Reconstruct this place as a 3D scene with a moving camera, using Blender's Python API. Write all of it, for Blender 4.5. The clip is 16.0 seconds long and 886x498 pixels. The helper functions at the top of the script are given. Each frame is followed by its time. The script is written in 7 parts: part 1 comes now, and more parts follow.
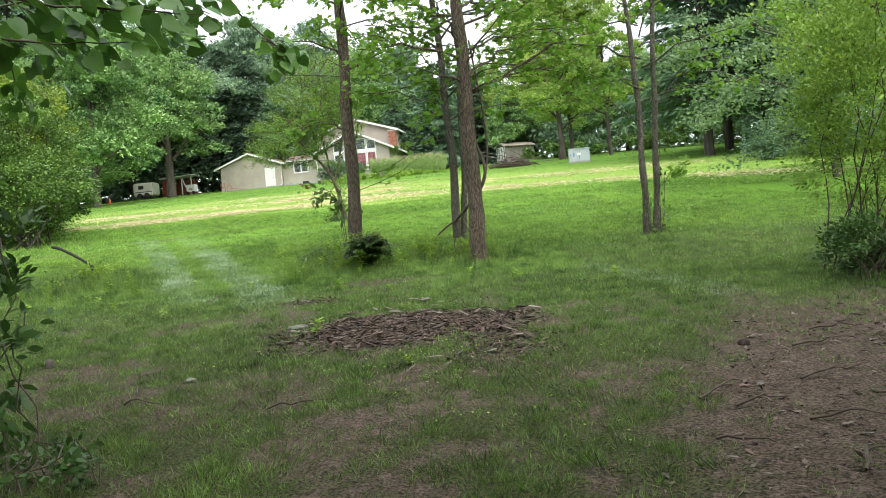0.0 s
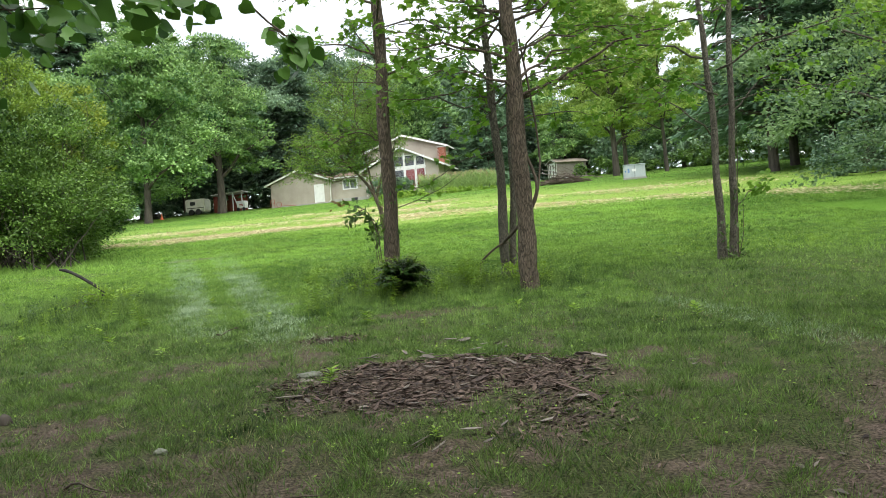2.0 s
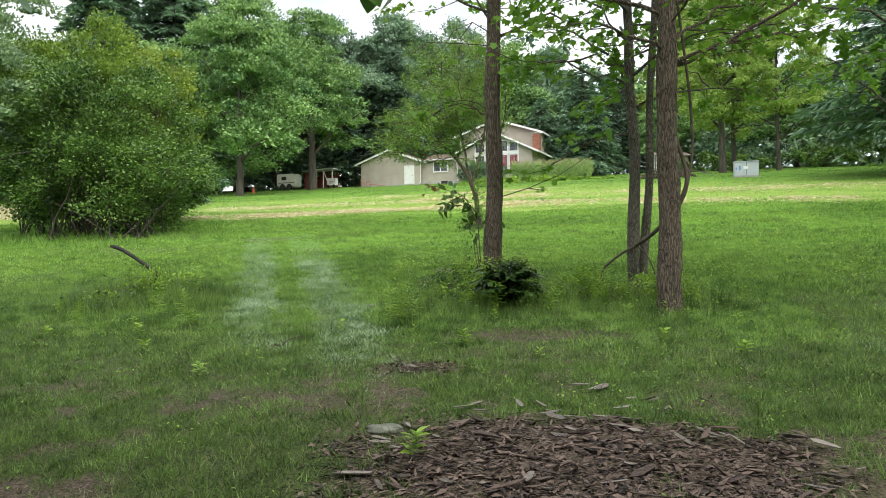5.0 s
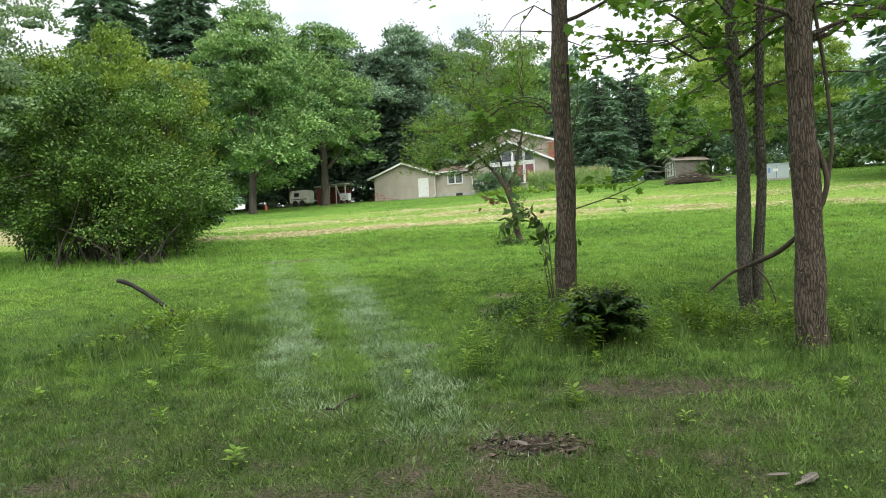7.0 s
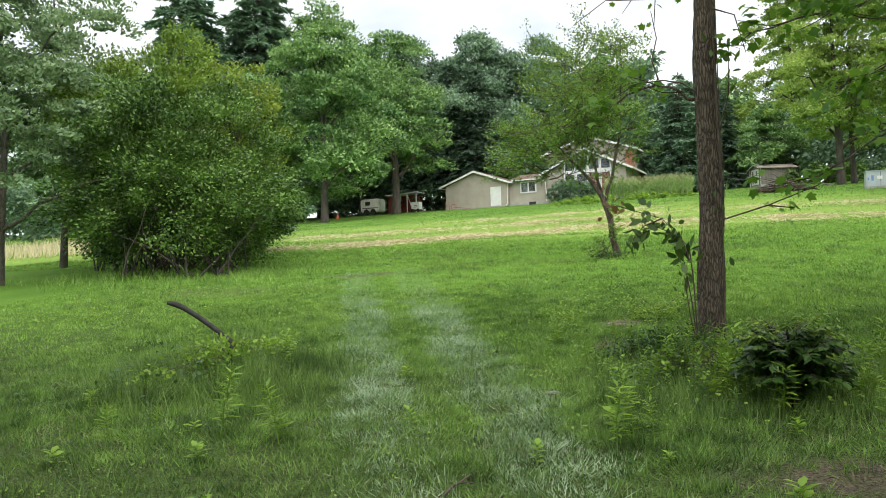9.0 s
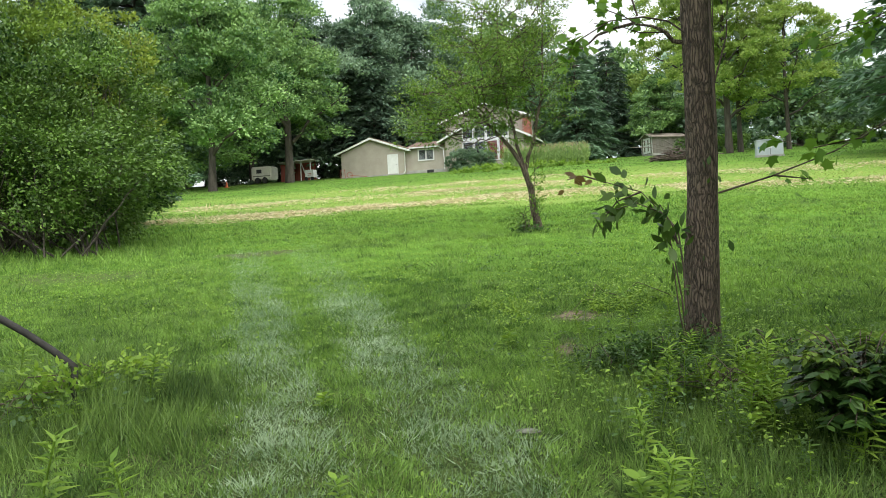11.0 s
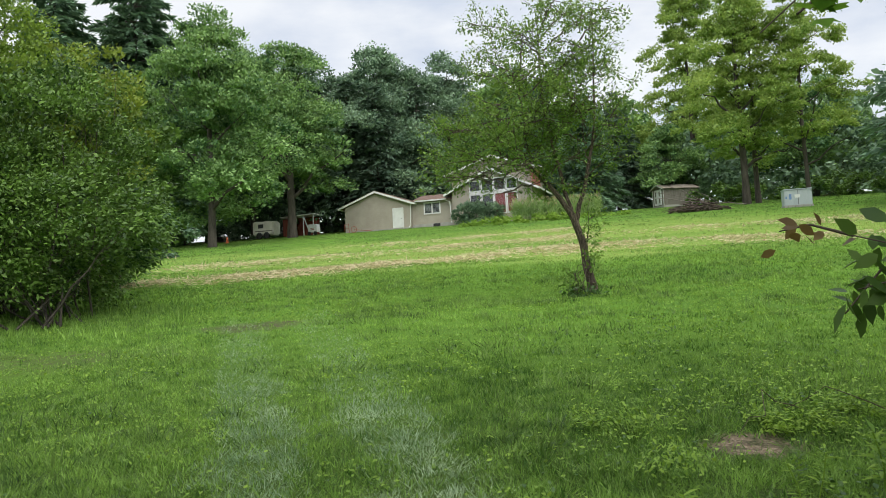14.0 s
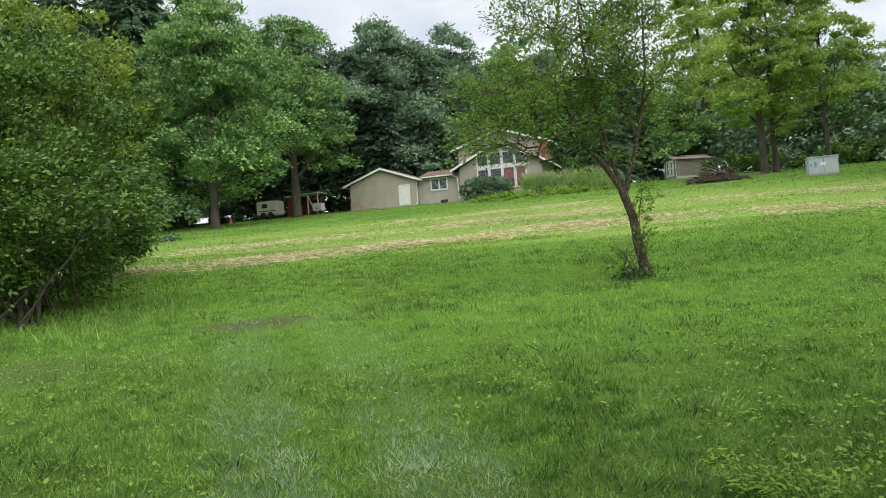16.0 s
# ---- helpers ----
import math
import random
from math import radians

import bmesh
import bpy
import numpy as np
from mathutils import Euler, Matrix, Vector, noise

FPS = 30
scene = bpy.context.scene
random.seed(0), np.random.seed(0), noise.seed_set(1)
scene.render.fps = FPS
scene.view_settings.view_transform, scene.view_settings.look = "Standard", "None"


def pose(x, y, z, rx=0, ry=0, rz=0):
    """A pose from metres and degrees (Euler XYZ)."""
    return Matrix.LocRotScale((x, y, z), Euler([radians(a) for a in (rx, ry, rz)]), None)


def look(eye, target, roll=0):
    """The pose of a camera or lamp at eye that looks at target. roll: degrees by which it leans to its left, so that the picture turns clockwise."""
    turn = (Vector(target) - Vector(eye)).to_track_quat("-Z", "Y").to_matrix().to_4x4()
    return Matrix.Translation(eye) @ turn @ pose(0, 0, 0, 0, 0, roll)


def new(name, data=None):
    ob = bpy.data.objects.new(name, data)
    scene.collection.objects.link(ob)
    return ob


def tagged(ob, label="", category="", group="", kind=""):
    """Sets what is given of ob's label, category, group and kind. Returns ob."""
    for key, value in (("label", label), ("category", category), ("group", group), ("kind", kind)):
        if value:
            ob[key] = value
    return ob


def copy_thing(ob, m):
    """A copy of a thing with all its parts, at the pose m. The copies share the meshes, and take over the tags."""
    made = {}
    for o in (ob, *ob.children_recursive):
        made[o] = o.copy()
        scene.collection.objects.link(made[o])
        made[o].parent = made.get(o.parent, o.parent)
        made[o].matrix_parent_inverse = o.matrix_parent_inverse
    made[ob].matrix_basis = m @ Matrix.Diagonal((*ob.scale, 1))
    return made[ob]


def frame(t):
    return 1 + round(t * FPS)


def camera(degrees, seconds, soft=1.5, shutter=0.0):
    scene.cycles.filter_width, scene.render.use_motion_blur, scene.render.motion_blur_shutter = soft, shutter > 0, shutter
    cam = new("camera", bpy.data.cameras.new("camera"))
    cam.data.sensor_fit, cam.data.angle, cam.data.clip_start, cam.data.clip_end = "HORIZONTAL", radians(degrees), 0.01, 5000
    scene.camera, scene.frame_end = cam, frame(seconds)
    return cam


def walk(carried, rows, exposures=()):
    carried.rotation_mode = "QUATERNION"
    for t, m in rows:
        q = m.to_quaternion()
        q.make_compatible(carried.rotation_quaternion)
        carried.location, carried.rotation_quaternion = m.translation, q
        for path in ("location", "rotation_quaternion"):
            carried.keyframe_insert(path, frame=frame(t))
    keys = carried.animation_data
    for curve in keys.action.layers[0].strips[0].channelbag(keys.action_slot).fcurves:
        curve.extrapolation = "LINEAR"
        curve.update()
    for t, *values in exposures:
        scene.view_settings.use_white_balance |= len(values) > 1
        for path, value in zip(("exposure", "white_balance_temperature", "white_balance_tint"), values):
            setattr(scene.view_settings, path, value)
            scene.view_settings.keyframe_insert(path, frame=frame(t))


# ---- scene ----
cam = camera(59.7, 16.0, soft=0.6)
METRES, EYE, TILT, LEAN, TURN = 12.5, 1.56, 0.0, 0.0, 0.0
ROWS = [
    (0.0, 0.0, 0.0, 0.0, -0.1, -1.18, 5.0),
    (0.5, 0.003, 0.0314, 0.0017, 0.49, -1.07, 4.52),
    (1.0, 0.0042, 0.0602, 0.005, -0.5, -0.87, 4.32),
    (1.5, 0.0078, 0.0882, 0.0065, 2.31, -0.13, 4.47),
    (2.0, 0.0055, 0.1112, 0.0078, 3.62, 0.36, 4.62),
    (2.5, 0.0023, 0.1306, 0.0111, 4.93, 1.05, 4.73),
    (3.0, 0.0053, 0.1527, 0.0116, 10.03, 1.69, 3.71),
    (5.5, -0.0465, 0.296, 0.0238, 9.75, -0.67, 0.88),
    (6.0, -0.0643, 0.3249, 0.0257, 11.09, -0.53, 2.21),
    (6.5, -0.0862, 0.3501, 0.0282, 13.74, -0.45, 2.39),
    (7.0, -0.0977, 0.3776, 0.0327, 10.74, 0.54, 2.61),
    (7.5, -0.1107, 0.4084, 0.0359, 10.2, 0.97, 3.33),
    (8.0, -0.1275, 0.4312, 0.0412, 9.78, 1.67, 2.37),
    (8.5, -0.139, 0.462, 0.0413, 13.78, 1.69, 2.26),
    (9.0, -0.1522, 0.4919, 0.0418, 15.8, 1.42, 2.11),
    (9.5, -0.1673, 0.5226, 0.0449, 12.42, -0.18, 1.75),
    (12.0, -0.2223, 0.6775, 0.0566, 7.66, -2.07, 2.77),
    (12.5, -0.2341, 0.7114, 0.0576, 7.82, -2.87, 2.61),
    (13.0, -0.2516, 0.7424, 0.0632, 8.4, 0.7, 2.7),
    (13.5, -0.2633, 0.7728, 0.0667, 8.35, 1.58, 2.99),
    (14.0, -0.2724, 0.8046, 0.0696, 8.13, 2.71, 3.07),
    (14.5, -0.2841, 0.8317, 0.0724, 6.02, 1.31, 3.06),
    (15.0, -0.2932, 0.8589, 0.0739, 5.83, 0.97, 3.71),
    (15.5, -0.3048, 0.8919, 0.076, 7.55, 1.05, 4.04),
    (16.0, -0.3179, 0.9241, 0.0809, 8.5, 0.98, 4.15),
]
walk(cam, [(t, pose(0, 0, EYE, TILT, LEAN, TURN) @ pose(METRES * x, METRES * y, METRES * z, 90 + pitch, roll, yaw)) for t, x, y, z, yaw, pitch, roll in ROWS],
     exposures=[(0.0, 0.95), (1.5, 0.78), (3.0, 0.68), (5.5, 0.6), (9.5, 0.45), (12.5, 0.64), (13.0, 0.2), (14.0, 0.1), (16.0, 0.12)])

# ---- world, sun ----
SUN_EL, SUN_ROT = 58.0, 150.0
world = bpy.data.worlds.new("overcast_sky")
scene.world = world
world.use_nodes = True
wn, wl = world.node_tree.nodes, world.node_tree.links
wn.clear()
sky = wn.new("ShaderNodeTexSky")
sky.sky_type = "NISHITA"
sky.sun_disc = False
sky.sun_elevation, sky.sun_rotation = radians(SUN_EL), radians(SUN_ROT)
sky_bg = wn.new("ShaderNodeBackground")
sky_bg.inputs["Strength"].default_value = 0.13
wl.new(sky.outputs[0], sky_bg.inputs["Color"])
wtc = wn.new("ShaderNodeTexCoord")
wmap = wn.new("ShaderNodeMapping")
wmap.inputs["Scale"].default_value = (1.0, 1.0, 2.6)
wl.new(wtc.outputs["Generated"], wmap.inputs["Vector"])
wnoise = wn.new("ShaderNodeTexNoise")
wnoise.inputs["Scale"].default_value = 2.6
wnoise.inputs["Detail"].default_value = 7.0
wnoise.inputs["Roughness"].default_value = 0.55
wl.new(wmap.outputs[0], wnoise.inputs["Vector"])
wramp = wn.new("ShaderNodeValToRGB")
wramp.color_ramp.elements[0].position, wramp.color_ramp.elements[0].color = 0.37, (0.60, 0.67, 0.80, 1)
wramp.color_ramp.elements[1].position, wramp.color_ramp.elements[1].color = 0.58, (0.93, 0.95, 0.98, 1)
wl.new(wnoise.outputs["Fac"], wramp.inputs["Fac"])
cloud_bg = wn.new("ShaderNodeBackground")
cloud_bg.inputs["Strength"].default_value = 1.0
wl.new(wramp.outputs[0], cloud_bg.inputs["Color"])
wmix = wn.new("ShaderNodeMixShader")
wmix.inputs[0].default_value = 0.88
wl.new(sky_bg.outputs[0], wmix.inputs[1])
wl.new(cloud_bg.outputs[0], wmix.inputs[2])
wout = wn.new("ShaderNodeOutputWorld")
wl.new(wmix.outputs[0], wout.inputs["Surface"])

sun = new("sun", bpy.data.lights.new("sun", "SUN"))
sun.data.energy, sun.data.angle, sun.data.color = 3.0, radians(85), (1.0, 0.97, 0.91)
az, el = radians(SUN_ROT), radians(SUN_EL)
sun.matrix_world = look((math.sin(az) * math.cos(el) * 50, math.cos(az) * math.cos(el) * 50, math.sin(el) * 50), (0, 0, 0))

# ---- ground shape and plan masks ----


def smooth(e0, e1, v):
    s = np.clip((v - e0) / (e1 - e0), 0, 1)
    return s * s * (3 - 2 * s)


GRID = np.random.RandomState(11).rand(64, 64)


def value_noise(x, y, size):
    """Smooth 0..1 noise with blobs of about the given size in metres."""
    u, v = np.asarray(x, float) / size, np.asarray(y, float) / size
    i, j = np.floor(u).astype(int), np.floor(v).astype(int)
    fu, fv = u - i, v - j
    fu, fv = fu * fu * (3 - 2 * fu), fv * fv * (3 - 2 * fv)
    g = lambda a, b: GRID[a % 64, b % 64]
    return (g(i, j) * (1 - fu) + g(i + 1, j) * fu) * (1 - fv) + (g(i, j + 1) * (1 - fu) + g(i + 1, j + 1) * fu) * fv


def ground_z(x, y):
    x, y = np.asarray(x, float), np.asarray(y, float)
    yc = np.where(y < -12, -12 + (y + 12) * 0.1, np.where(y > 100, 100 + 25 * np.tanh((y - 100) / 60), y))
    xc = 40 * np.tanh(x / 40)
    z = -0.00706 * xc + 0.0962 * yc - 0.01
    z = z + smooth(22, 60, y) * (0.022 * xc + 0.3)
    return z + 0.05 * (value_noise(x, y, 2.3) - 0.5) * smooth(400, 60, np.hypot(x, y)) + 0.03 * (value_noise(x + 31, y + 7, 0.7) - 0.5) * smooth(60, 25, np.hypot(x, y))


def gz(x, y):
    return float(ground_z(x, y))


def blob(x, y, cx, cy, rx, ry, edge=0.35, turn=0.0):
    c, s = math.cos(radians(turn)), math.sin(radians(turn))
    dx, dy = x - cx, y - cy
    r = np.hypot((dx * c + dy * s) / rx, (-dx * s + dy * c) / ry)
    r = r + 0.5 * (value_noise(x, y, 0.55) - 0.5) + 0.35 * (value_noise(x + 9, y + 3, 0.2) - 0.5)
    return smooth(1 + edge, 1 - edge, r)


def mulch_mask(x, y):
    return np.maximum(np.maximum(blob(x, y, -0.5, 7.2, 1.22, 0.68, 0.4), 0.55 * blob(x, y, 0.4, 6.5, 0.4, 0.6, 0.7)), 0.9 * blob(x, y, -1.55, 9.1, 0.35, 0.22, 0.4))


def path_mask(x, y):
    mid = 2.0 + 0.42 * (y - 4.5)
    d = np.abs(x - mid - 0.35) - 0.95 + 0.9 * (value_noise(x, y, 0.6) - 0.5) + 0.4 * (value_noise(x, y, 0.2) - 0.5)
    return smooth(0.75, -0.55, d) * smooth(8.4, 6.2, y + 0.8 * (value_noise(x, y, 0.5) - 0.5))


def bare_mask(x, y):
    m = np.maximum(0.85 * blob(x, y, -2.3, 14.75, 0.3, 0.22, 0.7), 0.7 * blob(x, y, -2.46, 13.6, 0.15, 0.36, 0.7))
    m = np.maximum(m, 0.75 * blob(x, y, -0.8, 10.35, 0.75, 0.3, 0.5))
    m = np.maximum(m, 0.7 * blob(x, y, -7.6, 20.4, 0.9, 0.5, 0.6))
    m = np.maximum(m, 0.55 * blob(x, y, -2.3, 8.2, 0.8, 0.4, 0.6))
    m = np.maximum(m, 0.6 * blob(x, y, -1.7, 5.6, 0.8, 0.5, 0.6))
    return np.maximum(m, 0.5 * blob(x, y, -9.5, 18.3, 1.4, 0.8, 0.7))


def thin_mask(x, y):
    """Worn, thin turf on the first stretch."""
    n = value_noise(x + 3, y + 8, 1.1) * 0.22 + value_noise(0.8 * x + 0.6 * y, 0.8 * y - 0.6 * x, 0.3) * 0.42 + value_noise(0.6 * x - 0.8 * y + 17, 0.8 * x + 0.6 * y, 0.14) * 0.36
    return smooth(0.47, 0.66, n) * smooth(12.0, 7.5, y + 0.3 * np.abs(x + 1.2)) * 0.85


def soil_mask(x, y):
    m = np.maximum(np.maximum(mulch_mask(x, y), path_mask(x, y)), np.maximum(bare_mask(x, y), thin_mask(x, y)))
    return np.clip(m, 0, 1)


def track_line(y, a):
    return -3.27 - 0.93 * a - (0.405 + 0.025 * a) * (y - 12.1)


def track_mask(x, y):
    out = np.zeros_like(np.asarray(x, float))
    for a, w, near in ((0.0, 0.29, 8.6), (1.0, 0.28, 9.7)):
        d = np.abs(x - track_line(y, a)) - w + 0.22 * (value_noise(x, y, 0.4) - 0.5)
        out = np.maximum(out, smooth(0.12, -0.08, d) * smooth(near - 0.8, near + 2.4, y) * (0.7 + 0.45 * smooth(0.3, 0.6, value_noise(x + 60, y, 0.9))))
    d2 = np.abs(x - (3.0 - 0.085 * np.maximum(y - 6.3, 0) ** 1.9)) - 0.16
    out = np.maximum(out, 0.95 * smooth(0.2, -0.05, d2) * smooth(6.2, 6.8, y) * smooth(10.5, 9.5, y))
    return np.clip(out, 0, 1) * smooth(24, 16.0, y)


def mown_mask(x, y):
    near = 29.6 + 0.13 * x + 0.9 * (value_noise(x, y, 3.0) - 0.5)
    return smooth(-0.6, 1.2, y - near) * smooth(64, 46, y + 0.55 * np.abs(x + 4)) * (0.45 + 0.55 * smooth(0.3, 0.65, value_noise(0.4 * x + 20, y, 1.6)))


# ---- materials ----


def nodes_of(name):
    m = bpy.data.materials.new(name)
    m.use_nodes = True
    n = m.node_tree.nodes
    n.clear()
    return m, n, m.node_tree.links


def mat(name, dark, light, rough=0.8, scale=6.0, stretch=(1, 1, 1), bump=0.3, depth=0.01, fine=60.0, metal=0.0, per_object=0.0, per_island=0.0, coat=0.0, span=(0.42, 1.02)):
    """Two-scale mottled surface."""
    m, n, l = nodes_of(name)
    out, p = n.new("ShaderNodeOutputMaterial"), n.new("ShaderNodeBsdfPrincipled")
    l.new(p.outputs[0], out.inputs[0])
    tc, mp = n.new("ShaderNodeTexCoord"), n.new("ShaderNodeMapping")
    mp.inputs["Scale"].default_value = stretch
    l.new(tc.outputs["Object"], mp.inputs[0])
    a, b = n.new("ShaderNodeTexNoise"), n.new("ShaderNodeTexNoise")
    a.inputs["Scale"].default_value, a.inputs["Detail"].default_value = scale, 5
    b.inputs["Scale"].default_value, b.inputs["Detail"].default_value = fine, 3
    l.new(mp.outputs[0], a.inputs[0])
    l.new(mp.outputs[0], b.inputs[0])
    add = n.new("ShaderNodeMath")
    add.operation = "MULTIPLY_ADD"
    l.new(b.outputs["Fac"], add.inputs[0])
    add.inputs[1].default_value = 0.45
    l.new(a.outputs["Fac"], add.inputs[2])
    src = add.outputs[0]
    for amount, node, socket in ((per_object, "ShaderNodeObjectInfo", "Random"), (per_island, "ShaderNodeNewGeometry", "Random Per Island")):
        if amount:
            g, k = n.new(node), n.new("ShaderNodeMath")
            k.operation = "MULTIPLY_ADD"
            l.new(g.outputs[socket], k.inputs[0])
            k.inputs[1].default_value = amount
            sub = n.new("ShaderNodeMath")
            sub.operation = "SUBTRACT"
            l.new(src, sub.inputs[0])
            sub.inputs[1].default_value = amount * 0.5
            l.new(sub.outputs[0], k.inputs[2])
            src = k.outputs[0]
    ramp = n.new("ShaderNodeValToRGB")
    ramp.color_ramp.elements[0].position, ramp.color_ramp.elements[0].color = span[0], (*dark, 1)
    ramp.color_ramp.elements[1].position, ramp.color_ramp.elements[1].color = span[1], (*light, 1)
    l.new(src, ramp.inputs[0])
    l.new(ramp.outputs[0], p.inputs["Base Color"])
    p.inputs["Roughness"].default_value, p.inputs["Metallic"].default_value = rough, metal
    p.inputs["Coat Weight"].default_value = coat
    if bump:
        bp = n.new("ShaderNodeBump")
        bp.inputs["Strength"].default_value, bp.inputs["Distance"].default_value = bump, depth
        l.new(add.outputs[0], bp.inputs["Height"])
        l.new(bp.outputs[0], p.inputs["Normal"])
    return m


def bark_mat(name, dark, light, ridge=55.0, long=0.13, rough=0.92):
    """Fissured bark: upright ridges parted by dark cracks, with lichen-grey blotches."""
    m, n, l = nodes_of(name)
    out, p = n.new("ShaderNodeOutputMaterial"), n.new("ShaderNodeBsdfPrincipled")
    l.new(p.outputs[0], out.inputs[0])
    tc, mp = n.new("ShaderNodeTexCoord"), n.new("ShaderNodeMapping")
    mp.inputs["Scale"].default_value = (1, 1, long)
    warp = n.new("ShaderNodeTexNoise")
    warp.inputs["Scale"].default_value, warp.inputs["Detail"].default_value = 9.0, 4
    l.new(tc.outputs["Object"], warp.inputs[0])
    push = n.new("ShaderNodeVectorMath")
    push.operation = "MULTIPLY_ADD"
    l.new(warp.outputs["Color"], push.inputs[0])
    push.inputs[1].default_value = (0.05, 0.05, 0.12)
    l.new(tc.outputs["Object"], push.inputs[2])
    l.new(push.outputs[0], mp.inputs[0])
    vo, fn, bl = n.new("ShaderNodeTexVoronoi"), n.new("ShaderNodeTexNoise"), n.new("ShaderNodeTexNoise")
    vo.feature = "DISTANCE_TO_EDGE"
    vo.inputs["Scale"].default_value = ridge
    fn.inputs["Scale"].default_value, fn.inputs["Detail"].default_value = 140.0, 4
    bl.inputs["Scale"].default_value, bl.inputs["Detail"].default_value = 5.0, 4
    l.new(mp.outputs[0], vo.inputs["Vector"])
    l.new(mp.outputs[0], fn.inputs[0])
    l.new(tc.outputs["Object"], bl.inputs[0])
    up = n.new("ShaderNodeMapRange")
    up.inputs["From Max"].default_value = 0.22
    l.new(vo.outputs["Distance"], up.inputs["Value"])
    h = n.new("ShaderNodeMath")
    h.operation = "MULTIPLY_ADD"
    l.new(fn.outputs["Fac"], h.inputs[0])
    h.inputs[1].default_value = 0.7
    l.new(up.outputs[0], h.inputs[2])
    tone = n.new("ShaderNodeMath")
    tone.operation = "MULTIPLY_ADD"
    l.new(bl.outputs["Fac"], tone.inputs[0])
    tone.inputs[1].default_value = 0.9
    l.new(h.outputs[0], tone.inputs[2])
    ramp = n.new("ShaderNodeValToRGB")
    ramp.color_ramp.elements[0].position, ramp.color_ramp.elements[0].color = 0.28, (*dark, 1)
    ramp.color_ramp.elements[1].position, ramp.color_ramp.elements[1].color = 1.0, (*light, 1)
    half = n.new("ShaderNodeMath")
    half.operation = "MULTIPLY"
    half.inputs[1].default_value = 0.52
    l.new(tone.outputs[0], half.inputs[0])
    l.new(half.outputs[0], ramp.inputs[0])
    l.new(ramp.outputs[0], p.inputs["Base Color"])
    p.inputs["Roughness"].default_value = rough
    bp = n.new("ShaderNodeBump")
    bp.inputs["Strength"].default_value, bp.inputs["Distance"].default_value = 1.0, 0.012
    l.new(h.outputs[0], bp.inputs["Height"])
    l.new(bp.outputs[0], p.inputs["Normal"])
    return m


def leaf_mat(name, dark, light, through_light=0.35, rough=0.5, patch=0.25, tuft=0.0):
    """Leaf or blade: tint varies leaf by leaf and by patches; part of the light goes through."""
    m, n, l = nodes_of(name)
    out, p = n.new("ShaderNodeOutputMaterial"), n.new("ShaderNodeBsdfPrincipled")
    g, tc, a = n.new("ShaderNodeNewGeometry"), n.new("ShaderNodeTexCoord"), n.new("ShaderNodeTexNoise")
    a.inputs["Scale"].default_value, a.inputs["Detail"].default_value = patch, 4
    l.new(tc.outputs["Object"], a.inputs[0])
    k = n.new("ShaderNodeMath")
    k.operation = "MULTIPLY_ADD"
    l.new(g.outputs["Random Per Island"], k.inputs[0])
    k.inputs[1].default_value = 0.55
    s = n.new("ShaderNodeMath")
    s.operation = "MULTIPLY_ADD"
    l.new(a.outputs["Fac"], s.inputs[0])
    s.inputs[1].default_value, s.inputs[2].default_value = 1.1, -0.33
    l.new(s.outputs[0], k.inputs[2])
    if tuft:
        c = n.new("ShaderNodeTexNoise")
        c.inputs["Scale"].default_value, c.inputs["Detail"].default_value = tuft, 3
        l.new(tc.outputs["Object"], c.inputs[0])
        w = n.new("ShaderNodeMath")
        w.operation = "MULTIPLY_ADD"
        l.new(c.outputs["Fac"], w.inputs[0])
        w.inputs[1].default_value = 1.5
        l.new(s.outputs[0], w.inputs[2])
        w2 = n.new("ShaderNodeMath")
        w2.operation = "SUBTRACT"
        l.new(w.outputs[0], w2.inputs[0])
        w2.inputs[1].default_value = 0.75
        l.new(w2.outputs[0], k.inputs[2])
    ramp = n.new("ShaderNodeValToRGB")
    ramp.color_ramp.elements[0].position, ramp.color_ramp.elements[0].color = 0.05, (*dark, 1)
    ramp.color_ramp.elements[1].position, ramp.color_ramp.elements[1].color = 0.95, (*light, 1)
    l.new(k.outputs[0], ramp.inputs[0])
    l.new(ramp.outputs[0], p.inputs["Base Color"])
    p.inputs["Roughness"].default_value = rough
    p.inputs["Specular IOR Level"].default_value = 0.35
    t = n.new("ShaderNodeBsdfTranslucent")
    tint = n.new("ShaderNodeMixRGB")
    tint.blend_type = "MULTIPLY"
    tint.inputs[0].default_value = 1.0
    tint.inputs[2].default_value = (1.12, 1.08, 0.85, 1)
    l.new(ramp.outputs[0], tint.inputs[1])
    l.new(tint.outputs[0], t.inputs[0])
    mix = n.new("ShaderNodeMixShader")
    mix.inputs[0].default_value = through_light
    l.new(p.outputs[0], mix.inputs[1])
    l.new(t.outputs[0], mix.inputs[2])
    l.new(mix.outputs[0], out.inputs[0])
    return m


